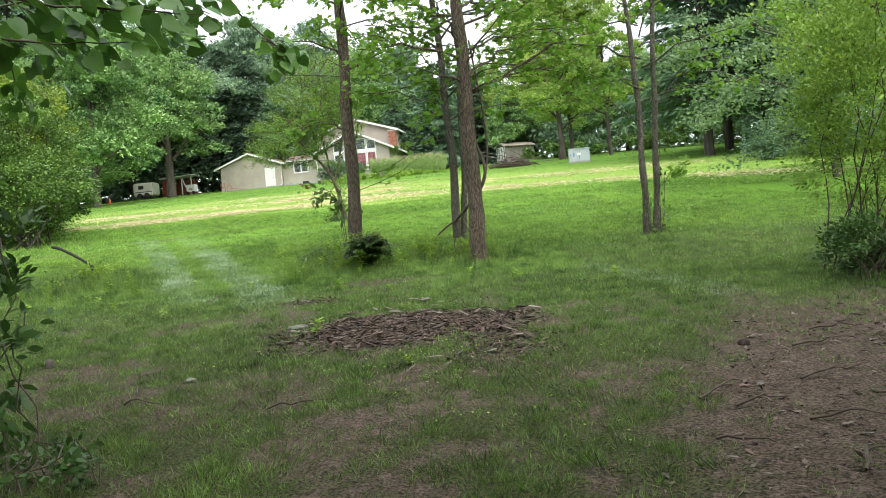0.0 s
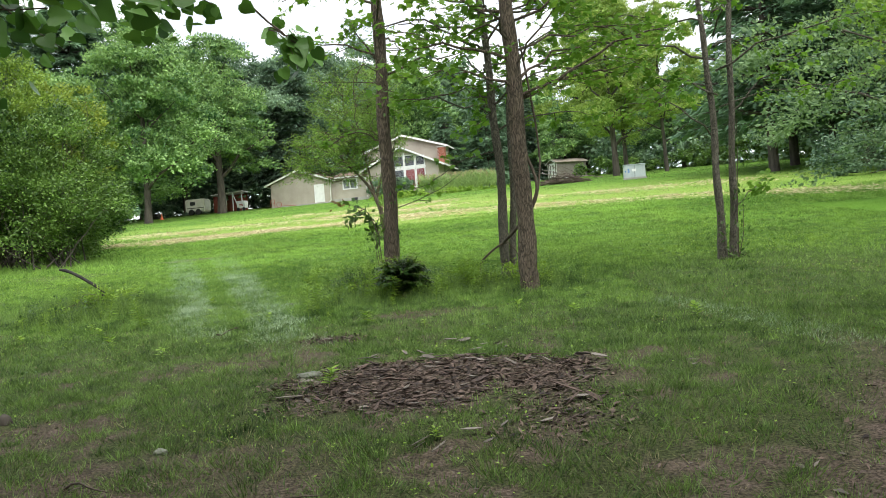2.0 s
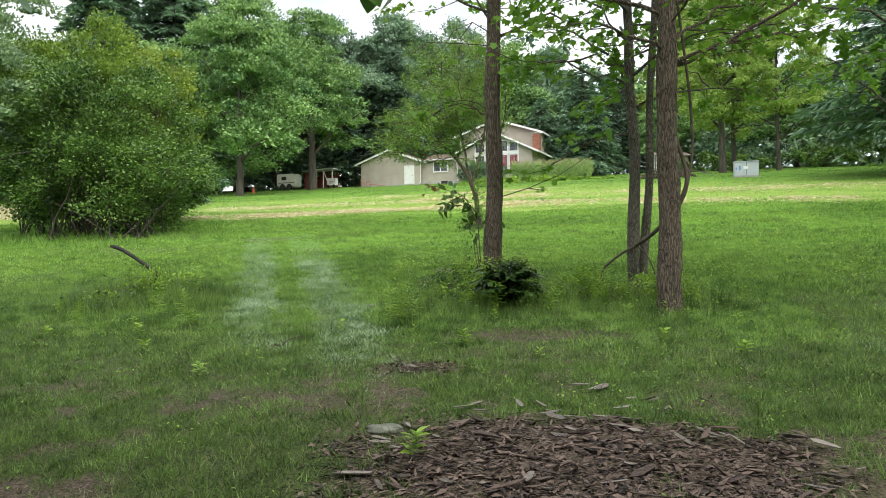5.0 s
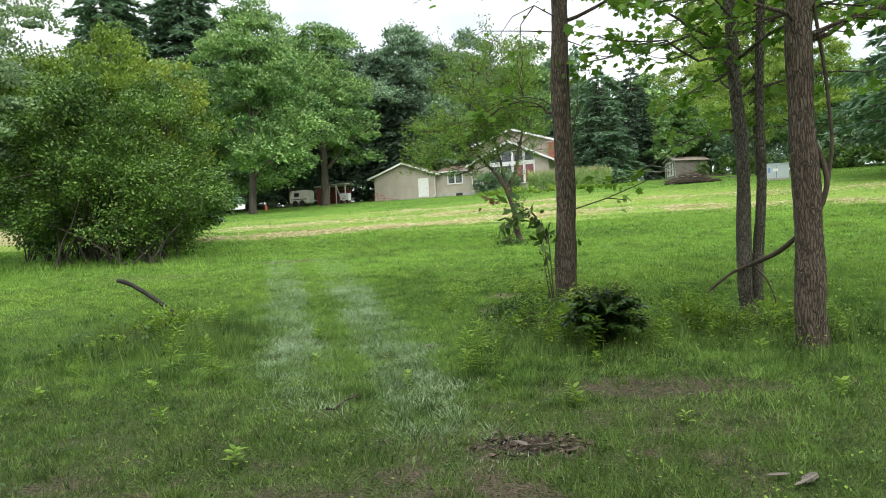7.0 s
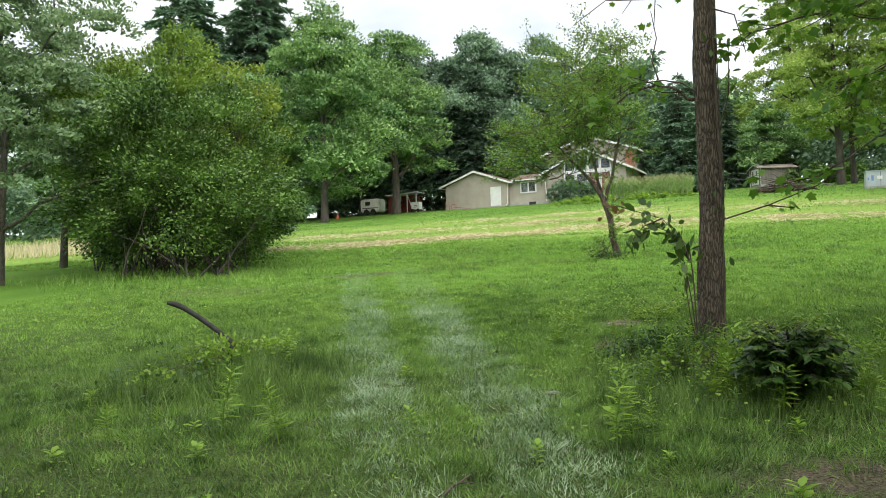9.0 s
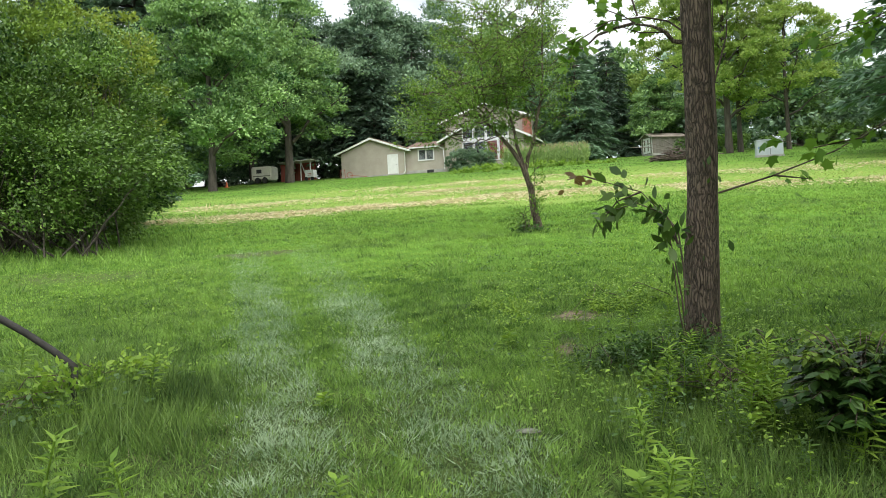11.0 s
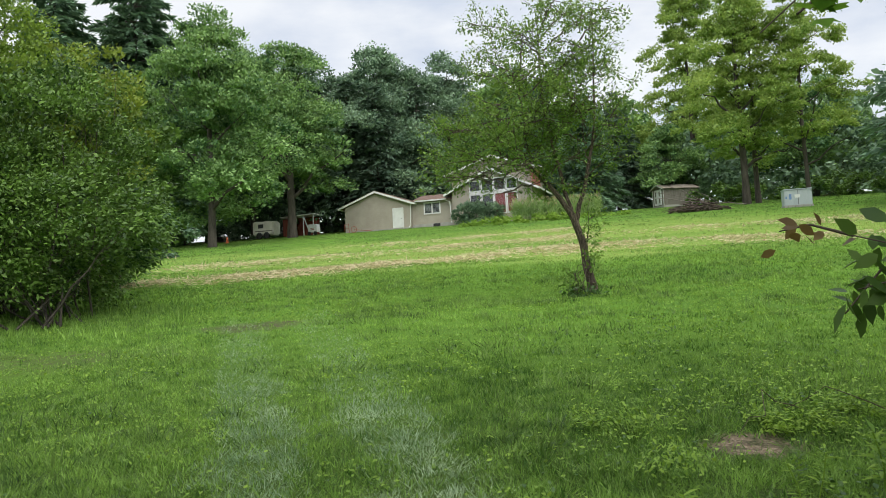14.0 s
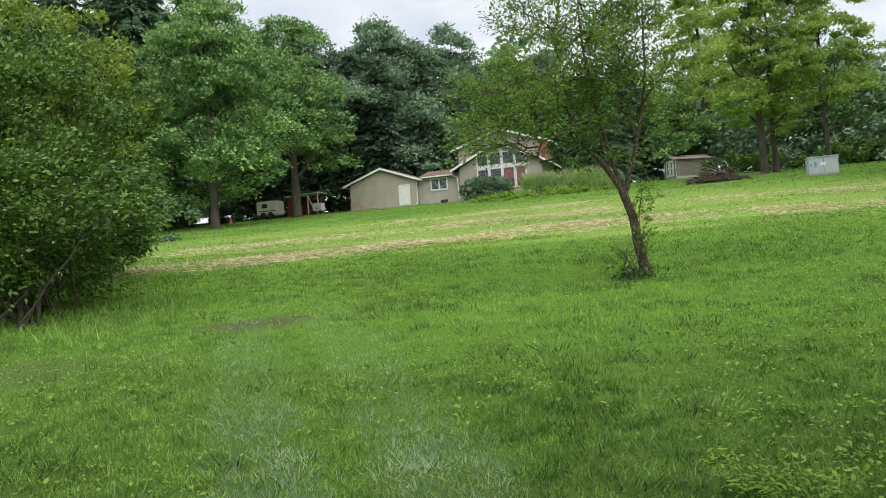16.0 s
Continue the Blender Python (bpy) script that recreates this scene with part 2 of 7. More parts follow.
def ground_mat():
    m, n, l = nodes_of("lawn_and_soil")
    out, p = n.new("ShaderNodeOutputMaterial"), n.new("ShaderNodeBsdfPrincipled")
    l.new(p.outputs[0], out.inputs[0])
    tc = n.new("ShaderNodeTexCoord")

    def noise_tex(scale, detail=5):
        t = n.new("ShaderNodeTexNoise")
        t.inputs["Scale"].default_value, t.inputs["Detail"].default_value = scale, detail
        l.new(tc.outputs["Object"], t.inputs[0])
        return t

    def ramp(src, c0, c1, p0=0.35, p1=0.68):
        r = n.new("ShaderNodeValToRGB")
        r.color_ramp.elements[0].position, r.color_ramp.elements[0].color = p0, (*c0, 1)
        r.color_ramp.elements[1].position, r.color_ramp.elements[1].color = p1, (*c1, 1)
        l.new(src, r.inputs[0])
        return r.outputs[0]

    def mask(name):
        a = n.new("ShaderNodeAttribute")
        a.attribute_name = name
        return a.outputs["Fac"]

    def mix(f, a, b):
        x = n.new("ShaderNodeMixRGB")
        l.new(f, x.inputs[0])
        l.new(a, x.inputs[1])
        l.new(b, x.inputs[2])
        return x.outputs[0]

    big, fine, grit = noise_tex(0.35, 6), noise_tex(9.0, 6), noise_tex(55.0, 4)
    blades = noise_tex(120.0, 2)
    turf = ramp(big.outputs["Fac"], GRASS_D, GRASS_L, 0.3, 0.7)
    turf = mix(ramp(fine.outputs["Fac"], (0, 0, 0), (0.55, 0.55, 0.55), 0.4, 0.62), turf, ramp(grit.outputs["Fac"], (0.05, 0.11, 0.008), (0.17, 0.30, 0.025)))
    mown = ramp(fine.outputs["Fac"], (0.13, 0.26, 0.03), (0.32, 0.42, 0.10), 0.34, 0.68)
    soil = ramp(grit.outputs["Fac"], (0.025, 0.018, 0.013), (0.14, 0.105, 0.08), 0.33, 0.72)
    soil = mix(ramp(fine.outputs["Fac"], (0, 0, 0), (0.7, 0.7, 0.7), 0.42, 0.7), soil, ramp(grit.outputs["Fac"], (0.06, 0.045, 0.034), (0.2, 0.16, 0.125)))
    # Near ground: shade between the blades is put into this dark thatch colour.
    shaded_thatch = ramp(grit.outputs["Fac"], (0.008, 0.012, 0.004), (0.085, 0.125, 0.032), 0.36, 0.66)
    shaded_thatch = mix(ramp(blades.outputs["Fac"], (0, 0, 0), (0.8, 0.8, 0.8), 0.5, 0.66), shaded_thatch, ramp(fine.outputs["Fac"], (0.05, 0.11, 0.02), (0.16, 0.26, 0.06)))
    col = mix(mask("close_turf"), turf, shaded_thatch)
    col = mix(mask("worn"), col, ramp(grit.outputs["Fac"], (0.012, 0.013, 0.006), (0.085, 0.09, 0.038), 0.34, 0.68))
    col = mix(mask("mown"), col, mown)
    edge = n.new("ShaderNodeMath")
    edge.operation = "MULTIPLY_ADD"
    l.new(fine.outputs["Fac"], edge.inputs[0])
    edge.inputs[1].default_value = 1.6
    low = n.new("ShaderNodeMath")
    low.operation = "SUBTRACT"
    l.new(mask("soil"), low.inputs[0])
    low.inputs[1].default_value = 0.8
    l.new(low.outputs[0], edge.inputs[2])
    edge.use_clamp = True
    both = n.new("ShaderNodeMath")
    both.operation = "MULTIPLY"
    l.new(edge.outputs[0], both.inputs[0])
    bright = n.new("ShaderNodeMath")
    bright.operation = "MULTIPLY"
    bright.use_clamp = True
    l.new(mask("soil"), bright.inputs[0])
    bright.inputs[1].default_value = 1.6
    l.new(bright.outputs[0], both.inputs[1])
    col = mix(both.outputs[0], col, soil)
    sand = ramp(grit.outputs["Fac"], (0.17, 0.125, 0.085), (0.42, 0.33, 0.24), 0.33, 0.7)
    patchy = n.new("ShaderNodeMath")
    patchy.operation = "MULTIPLY"
    l.new(mask("sandy"), patchy.inputs[0])
    l.new(ramp(fine.outputs["Fac"], (0.15, 0.15, 0.15), (1, 1, 1), 0.40, 0.58), patchy.inputs[1])
    col = mix(patchy.outputs[0], col, sand)
    l.new(col, p.inputs["Base Color"])
    p.inputs["Roughness"].default_value = 0.95
    p.inputs["Specular IOR Level"].default_value = 0.15
    b = n.new("ShaderNodeBump")
    b.inputs["Strength"].default_value, b.inputs["Distance"].default_value = 0.8, 0.03
    l.new(grit.outputs["Fac"], b.inputs["Height"])
    l.new(b.outputs[0], p.inputs["Normal"])
    return m


GRASS_D, GRASS_L = (0.07, 0.17, 0.02), (0.17, 0.34, 0.04)
M_GROUND = ground_mat()
# Darker grass; near the start its colour also stands for canopy shade.
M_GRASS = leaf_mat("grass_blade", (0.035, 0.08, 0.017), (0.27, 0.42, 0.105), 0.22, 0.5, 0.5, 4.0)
M_GRASS_WORN = leaf_mat("worn_blade", (0.022, 0.055, 0.012), (0.21, 0.34, 0.08), 0.22, 0.5, 0.7, 4.0)
M_GRASS_NEAR = leaf_mat("lawn_blade", (0.025, 0.075, 0.012), (0.29, 0.48, 0.1), 0.22, 0.45, 0.5, 4.0)
M_GRASS_DRY = leaf_mat("dry_blade", (0.16, 0.15, 0.07), (0.42, 0.38, 0.22), 0.25, 0.7, 1.0)
# Lusher lawn grass; its brighter colour also stands for open light.
M_GRASS_LIT = leaf_mat("lit_lawn_tuft", (0.05, 0.13, 0.018), (0.34, 0.55, 0.105), 0.25, 0.5, 0.3, 4.5)
M_GRASS_MOWN = leaf_mat("mown_tuft", (0.18, 0.29, 0.05), (0.5, 0.55, 0.2), 0.3, 0.7, 0.35, 0.8)
M_GRASS_PALE = leaf_mat("flattened_grass", (0.16, 0.27, 0.13), (0.53, 0.66, 0.46), 0.25, 0.4, 0.8, 3.0)
M_HAY = leaf_mat("dry_hay", (0.48, 0.41, 0.25), (0.78, 0.68, 0.48), 0.3, 0.8, 1.5)
M_WEED = leaf_mat("weed_leaf", (0.1, 0.22, 0.02), (0.36, 0.53, 0.08), 0.4, 0.5, 1.0)
M_WEED_DARK = leaf_mat("ground_ivy_leaf", (0.025, 0.07, 0.015), (0.09, 0.18, 0.04), 0.25, 0.4, 1.0)
M_MAPLE = leaf_mat("maple_leaf", (0.065, 0.17, 0.02), (0.22, 0.4, 0.055), 0.5, 0.5, 0.5)
M_REDBUD = leaf_mat("heart_leaf", (0.03, 0.09, 0.018), (0.12, 0.26, 0.04), 0.25, 0.4, 1.2)
M_ASH = leaf_mat("sapling_leaf", (0.03, 0.075, 0.018), (0.12, 0.21, 0.035), 0.35, 0.35, 1.5)
M_RUST = leaf_mat("young_reddish_leaf", (0.10, 0.06, 0.03), (0.22, 0.15, 0.05), 0.35, 0.4, 1.5)
M_SHRUB = leaf_mat("dark_shrub_leaf", (0.01, 0.036, 0.009), (0.075, 0.145, 0.026), 0.15, 0.35, 2.0)
# Lit clumps and dark gaps are partly put into the tuft noise.
M_BUSH = leaf_mat("thicket_leaf", (0.012, 0.046, 0.01), (0.21, 0.36, 0.07), 0.25, 0.4, 0.35, 2.2)
# Yellow-green leaves; the light on the thicket's top is partly put into this colour.
M_TOPBUSH = leaf_mat("bright_top_leaf", (0.04, 0.10, 0.015), (0.3, 0.44, 0.07), 0.4, 0.45, 0.5, 1.5)
M_BUSH_Y = leaf_mat("yellowing_leaf", (0.11, 0.19, 0.025), (0.34, 0.42, 0.07), 0.4, 0.5, 0.5)
M_RBUSH = leaf_mat("small_pale_leaf", (0.1, 0.21, 0.032), (0.35, 0.51, 0.1), 0.4, 0.5, 0.8)
M_WILLOW = leaf_mat("willow_leaf", (0.08, 0.15, 0.075), (0.3, 0.43, 0.21), 0.4, 0.5, 0.5, 1.5)
M_OAK = leaf_mat("woodland_leaf", (0.04, 0.115, 0.04), (0.31, 0.49, 0.155), 0.25, 0.5, 0.15, 0.5)
# Distance haze is put into this leaf colour, lighter and bluer.
M_OAK_DARK = leaf_mat("dark_woodland_leaf", (0.045, 0.1, 0.062), (0.31, 0.46, 0.28), 0.3, 0.5, 0.15, 0.5)
M_LIME = leaf_mat("bright_maple_leaf", (0.13, 0.25, 0.045), (0.46, 0.58, 0.15), 0.45, 0.5, 0.2)
M_APPLE = leaf_mat("fruit_tree_leaf", (0.06, 0.145, 0.025), (0.3, 0.46, 0.095), 0.4, 0.5, 0.6)
M_PINE = leaf_mat("pine_needles", (0.06, 0.13, 0.08), (0.24, 0.38, 0.225), 0.2, 0.6, 0.3)
# Needles lightened; distance haze is put into their colour.
M_SPRUCE = leaf_mat("spruce_needles", (0.045, 0.09, 0.06), (0.16, 0.25, 0.16), 0.15, 0.6, 0.3)
M_CORN = leaf_mat("corn_leaf", (0.13, 0.25, 0.07), (0.4, 0.53, 0.2), 0.35, 0.5, 0.4)
M_BARK = bark_mat("maple_bark", (0.014, 0.011, 0.008), (0.2, 0.155, 0.112))
M_BARK_GREY = bark_mat("grey_bark", (0.022, 0.02, 0.015), (0.2, 0.18, 0.14), 70.0, 0.2)
M_BARK_FAR = mat("woodland_bark", (0.025, 0.02, 0.016), (0.13, 0.11, 0.09), 0.9, 4, (1, 1, 0.2), 0.6, 0.03, 20)
M_TWIG = mat("twig_bark", (0.04, 0.03, 0.022), (0.13, 0.10, 0.075), 0.9, 12, (1, 1, 1), 0.3, 0.004, 60)
M_STICK = mat("weathered_dark_stick", (0.01, 0.01, 0.008), (0.05, 0.047, 0.04), 0.85, 10, (1, 1, 1), 0.8, 0.006, 70)
M_CHIP = mat("bark_mulch", (0.018, 0.011, 0.009), (0.145, 0.1, 0.078), 0.9, 14, (1, 1, 1), 0.7, 0.004, 90, per_object=0.6)
M_CHIP_SMALL = mat("bark_chips", (0.015, 0.01, 0.008), (0.16, 0.115, 0.09), 0.95, 14, (1, 1, 1), 0.6, 0.004, 90, per_island=0.7)
M_CHIP_PALE = mat("pale_split_wood", (0.06, 0.05, 0.04), (0.25, 0.22, 0.185), 0.85, 12, (1, 1, 1), 0.5, 0.004, 90, per_object=0.4)
M_STONE = mat("field_stone", (0.08, 0.09, 0.065), (0.24, 0.25, 0.195), 0.85, 9, (1, 1, 1), 0.7, 0.01, 50, per_object=0.3)
M_SIDING = mat("taupe_vinyl_siding", (0.34, 0.30, 0.245), (0.44, 0.40, 0.335), 0.6, 1.2, (1, 1, 1), 0.05, 0.004, 20)
M_WHITE = mat("white_trim_paint", (0.66, 0.66, 0.65), (0.82, 0.82, 0.81), 0.5, 2.5, (1, 1, 1), 0.05, 0.003, 25)
M_SHINGLE = mat("brown_asphalt_shingle", (0.12, 0.075, 0.06), (0.24, 0.165, 0.135), 0.95, 3.0, (1, 1, 1), 0.5, 0.01, 30, per_island=0.2)
M_SHINGLE_TAUPE = mat("taupe_asphalt_shingle", (0.20, 0.165, 0.135), (0.36, 0.31, 0.26), 0.95, 3.0, (1, 1, 1), 0.5, 0.01, 30, per_island=0.2)
M_BRICK = mat("red_brick", (0.22, 0.075, 0.05), (0.42, 0.17, 0.11), 0.9, 5, (1, 1, 1), 0.4, 0.006, 40, per_object=0.5)
M_MORTAR = mat("mortar", (0.30, 0.28, 0.25), (0.42, 0.40, 0.36), 0.95, 8, bump=0.3)
M_CONCRETE = mat("concrete", (0.30, 0.29, 0.27), (0.47, 0.46, 0.43), 0.9, 3, bump=0.3)
M_CURTAIN = mat("dark_red_curtain", (0.16, 0.02, 0.02), (0.28, 0.045, 0.04), 0.9, 3, (6, 1, 0.2), 0.3, 0.02, 10)
M_BLIND = mat("pale_blind", (0.42, 0.43, 0.44), (0.55, 0.56, 0.57), 0.7, 3)
# Flat dark colour stands for unlit rooms behind the windows.
M_DARK = mat("dark_interior", (0.02, 0.02, 0.022), (0.05, 0.05, 0.055), 0.9, 2, bump=0.0)
# Wall tone darkened; the trees' shade over the shed is put into it.
M_SHEDWALL = mat("grey_tan_shed_wall", (0.13, 0.118, 0.1), (0.22, 0.2, 0.17), 0.85, 2, (3, 1, 0.3), 0.3, 0.01, 20)
M_BOX = mat("pale_grey_painted_steel", (0.40, 0.45, 0.47), (0.54, 0.59, 0.61), 0.45, 2.0, (1, 1, 0.5), 0.08, 0.003, 30, metal=0.0)
M_STICKER = mat("white_notice", (0.75, 0.75, 0.73), (0.85, 0.85, 0.83), 0.5, 4, bump=0)
M_BLUE = mat("blue_notice", (0.12, 0.22, 0.45), (0.2, 0.32, 0.6), 0.5, 4, bump=0)
M_REDWOOD = mat("red_painted_boards", (0.17, 0.035, 0.025), (0.33, 0.085, 0.06), 0.8, 3, (5, 1, 0.4), 0.3, 0.01, 20)
M_REDMETAL = mat("faded_red_metal", (0.28, 0.05, 0.035), (0.45, 0.11, 0.08), 0.6, 4)
M_ORANGE = mat("orange_plastic", (0.6, 0.12, 0.05), (0.75, 0.2, 0.08), 0.5, 4)
M_GREYMETAL = mat("dull_dark_metal", (0.05, 0.05, 0.05), (0.14, 0.14, 0.14), 0.5, 5, metal=0.6)
M_TASSEL = mat("dry_corn_tassel", (0.30, 0.24, 0.12), (0.50, 0.42, 0.25), 0.8, 6)
M_CREAM = mat("cream_panel", (0.55, 0.53, 0.45), (0.70, 0.68, 0.60), 0.6, 2, bump=0.05)
M_RUBBER = mat("black_rubber", (0.012, 0.012, 0.012), (0.035, 0.035, 0.035), 0.8, 6)


def glass_mat():
    m, n, l = nodes_of("window_glass")
    out, p = n.new("ShaderNodeOutputMaterial"), n.new("ShaderNodeBsdfPrincipled")
    p.inputs["Base Color"].default_value = (0.85, 0.9, 0.9, 1)
    p.inputs["Roughness"].default_value = 0.03
    p.inputs["Transmission Weight"].default_value = 1.0
    l.new(p.outputs[0], out.inputs[0])
    return m


M_GLASS = glass_mat()

# ---- mesh helpers ----


def fast_mesh(name, verts, faces, smooth_shade=False):
    """Mesh from arrays; every face has the same number of corners."""
    verts, faces = np.asarray(verts, np.float32), np.asarray(faces, np.int32)
    me = bpy.data.meshes.new(name)
    me.vertices.add(len(verts))
    me.vertices.foreach_set("co", verts.ravel())
    me.loops.add(faces.size)
    me.loops.foreach_set("vertex_index", faces.ravel())
    me.polygons.add(len(faces))
    me.polygons.foreach_set("loop_start", np.arange(len(faces), dtype=np.int32) * faces.shape[1])
    if smooth_shade:
        me.polygons.foreach_set("use_smooth", np.ones(len(faces), bool))
    me.update(calc_edges=True)
    return me


def put(name, me, material, parent=None, label=""):
    ob = new(name, me)
    if not me.materials:
        me.materials.append(material)
    if parent is not None:
        ob.parent = parent
    return tagged(ob, label)


def part(name, bm, material, parent, label=""):
    me = bpy.data.meshes.new(name)
    bm.to_mesh(me)
    bm.free()
    return put(name, me, material, parent, label)


def thing(name, at, label, category, group="", turn=0.0, kind=""):
    ob = new(name)
    ob.matrix_basis = pose(*at, 0, 0, turn)
    ob.empty_display_size = 0.2
    return tagged(ob, label, category, group, kind)


def box(bm, x0, x1, y0, y1, z0, z1, bevel=0.0):
    r = bmesh.ops.create_cube(bm, size=1, matrix=Matrix.Translation(((x0 + x1) / 2, (y0 + y1) / 2, (z0 + z1) / 2)) @ Matrix.Diagonal((abs(x1 - x0), abs(y1 - y0), abs(z1 - z0), 1)))
    if bevel:
        edges = list({e for v in r["verts"] for e in v.link_edges})
        bmesh.ops.bevel(bm, geom=edges, offset=bevel, segments=2, affect="EDGES")
    return bm


def boxes(*dims, bevel=0.0):
    bm = bmesh.new()
    for d in dims:
        box(bm, *d, bevel=bevel)
    return bm


def prism(bm, outline, y0, y1):
    """Extrude an outline of (x, z) from y0 to y1."""
    a = [bm.verts.new((x, y0, z)) for x, z in outline]
    b = [bm.verts.new((x, y1, z)) for x, z in outline]
    bm.faces.new(a)
    bm.faces.new(b[::-1])
    for i in range(len(a)):
        j = (i + 1) % len(a)
        bm.faces.new((a[j], a[i], b[i], b[j]))
    bmesh.ops.recalc_face_normals(bm, faces=bm.faces)
    return bm


def tube(points, radii, seg=7):
    """Vertices and quads of a tapered tube along points."""
    p = np.asarray(points, float)
    r = np.broadcast_to(np.asarray(radii, float), (len(p),))
    t = np.gradient(p, axis=0)
    t /= np.linalg.norm(t, axis=1, keepdims=True) + 1e-9
    ref = np.where(np.abs(t[:, 2:3]) > 0.9, np.array([[1.0, 0, 0]]), np.array([[0, 0, 1.0]]))
    a = np.cross(t, ref)
    a /= np.linalg.norm(a, axis=1, keepdims=True)
    for i in range(1, len(a)):
        v = a[i - 1] - t[i] * (a[i - 1] @ t[i])
        a[i] = v / (np.linalg.norm(v) + 1e-9)
    b = np.cross(t, a)
    ang = np.arange(seg) / seg * 2 * math.pi
    ring = np.cos(ang)[None, :, None] * a[:, None] + np.sin(ang)[None, :, None] * b[:, None]
    v = (p[:, None] + ring * r[:, None, None]).reshape(-1, 3)
    i, j = np.meshgrid(np.arange(len(p) - 1), np.arange(seg), indexing="ij")
    k = (j + 1) % seg
    f = np.stack([i * seg + j, i * seg + k, (i + 1) * seg + k, (i + 1) * seg + j], -1).reshape(-1, 4)
    return v, f


def merged(tubes):
    vs, fs, n = [], [], 0
    for v, f in tubes:
        vs.append(v)
        fs.append(f + n)
        n += len(v)
    return np.concatenate(vs), np.concatenate(fs)


def tubes_part(name, tubes, material, parent, label=""):
    return put(name, fast_mesh(name, *merged(tubes), True), material, parent, label)


RHOMB = ([(0, 0, 0), (0.42, 0.27, 0.05), (1, 0, -0.06), (0.42, -0.27, 0.05)], [(0, 1, 2, 3)])
OVAL = ([(0, 0, 0), (0.25, 0.19, 0.03), (0.58, 0.22, 0.03), (1, 0, -0.08), (0.58, -0.22, 0.03), (0.25, -0.19, 0.03)], [(0, 1, 2, 3, 4, 5)])
LANCE = ([(0, 0, 0), (0.35, 0.10, 0.02), (1, 0, -0.12), (0.35, -0.10, 0.02)], [(0, 1, 2, 3)])
MAPLE = ([(0, 0, 0), (0.06, -0.40, -0.02), (0.30, -0.33, 0.02), (0.66, -0.54, -0.05), (0.62, -0.26, 0.02), (1, 0, -0.08), (0.62, 0.26, 0.02), (0.66, 0.54, -0.05), (0.30, 0.33, 0.02), (0.06, 0.40, -0.02)], [tuple(range(10))])
HEART = ([(0, 0, 0), (-0.09, 0.2, 0.03), (0.06, 0.45, 0.07), (0.38, 0.5, 0.07), (0.74, 0.28, 0.0), (1.04, 0, -0.08), (0.74, -0.28, 0.0), (0.38, -0.5, 0.07), (0.06, -0.45, 0.07), (-0.09, -0.2, 0.03)], [(0, 1, 2, 3, 4, 5), (0, 5, 6, 7, 8, 9)])
SCALE = ([(0, 0.12, 0), (0.45, -0.42, 0.05), (1, 0.1, -0.06)], [(0, 1, 2)])
BLADE = ([(0, 0.5, 0), (0, -0.5, 0), (1, 0, 0)], [(0, 1, 2)])


def leaves(at, along, normal, length, shape, width=1.0):
    """Vertices and faces of many leaves: arrays of places, directions, face normals and lengths."""
    tv, tf = np.array(shape[0], float), np.array(shape[1], int)
    along = along / (np.linalg.norm(along, axis=1, keepdims=True) + 1e-9)
    side = np.cross(normal, along)
    side /= np.linalg.norm(side, axis=1, keepdims=True) + 1e-9
    up = np.cross(along, side)
    L = np.asarray(length, float)[:, None, None]
    W = np.broadcast_to(np.asarray(width, float), (len(at),))[:, None, None]
    v = at[:, None] + L * (tv[None, :, 0:1] * along[:, None] + W * tv[None, :, 1:2] * side[:, None] + tv[None, :, 2:3] * up[:, None])
    f = tf[None] + (np.arange(len(at)) * len(tv))[:, None, None]
    return v.reshape(-1, 3), f.reshape(-1, tf.shape[1])


def unit(rng, n, zscale=1.0):
    v = rng.normal(size=(n, 3))
    v[:, 2] *= zscale
    return v / (np.linalg.norm(v, axis=1, keepdims=True) + 1e-9)


def leaf_part(name, at, rng, size, shape, material, parent, label="", droop=0.35, flat=0.6, out_from=None, width=1.0, bulge=None):
    """Leaves at given places, roughly level, with a droop."""
    n = len(at)
    along = unit(rng, n, 0.5)
    if out_from is not None:
        o = at - np.asarray(out_from)
        along = along + 1.1 * o / (np.linalg.norm(o, axis=1, keepdims=True) + 1e-9)
    along[:, 2] -= droop
    normal = unit(rng, n) * (1 - flat)
    normal[:, 2] += flat
    if bulge is not None:
        normal += 0.75 * bulge / (np.linalg.norm(bulge, axis=1, keepdims=True) + 1e-9)
    ln = size * rng.uniform(0.65, 1.25, n)
    return put(name, fast_mesh(name, *leaves(at, along, normal, ln, shape, width)), material, parent, label)


def curve(a, b, sag=0.0, n=6, wob=0.0, rng=None):
    s = np.linspace(0, 1, n)[:, None]
    p = np.asarray(a) * (1 - s) + np.asarray(b) * s
    p[:, 2] += (sag * 4 * s * (1 - s))[:, 0]
    if wob and rng is not None:
        p[1:-1] += rng.normal(size=(n - 2, 3)) * wob
    return p

# ---- ground: one sheet to the horizon ----


def axis(fine0, fine1, step, lo, hi, grow=1.22):
    a = list(np.arange(fine0, fine1 + 1e-6, step))
    s = step
    while a[-1] < hi:
        s *= grow
        a.append(a[-1] + s)
    s = step
    while a[0] > lo:
        s *= grow
        a.insert(0, a[0] - s)
    return np.array(a)


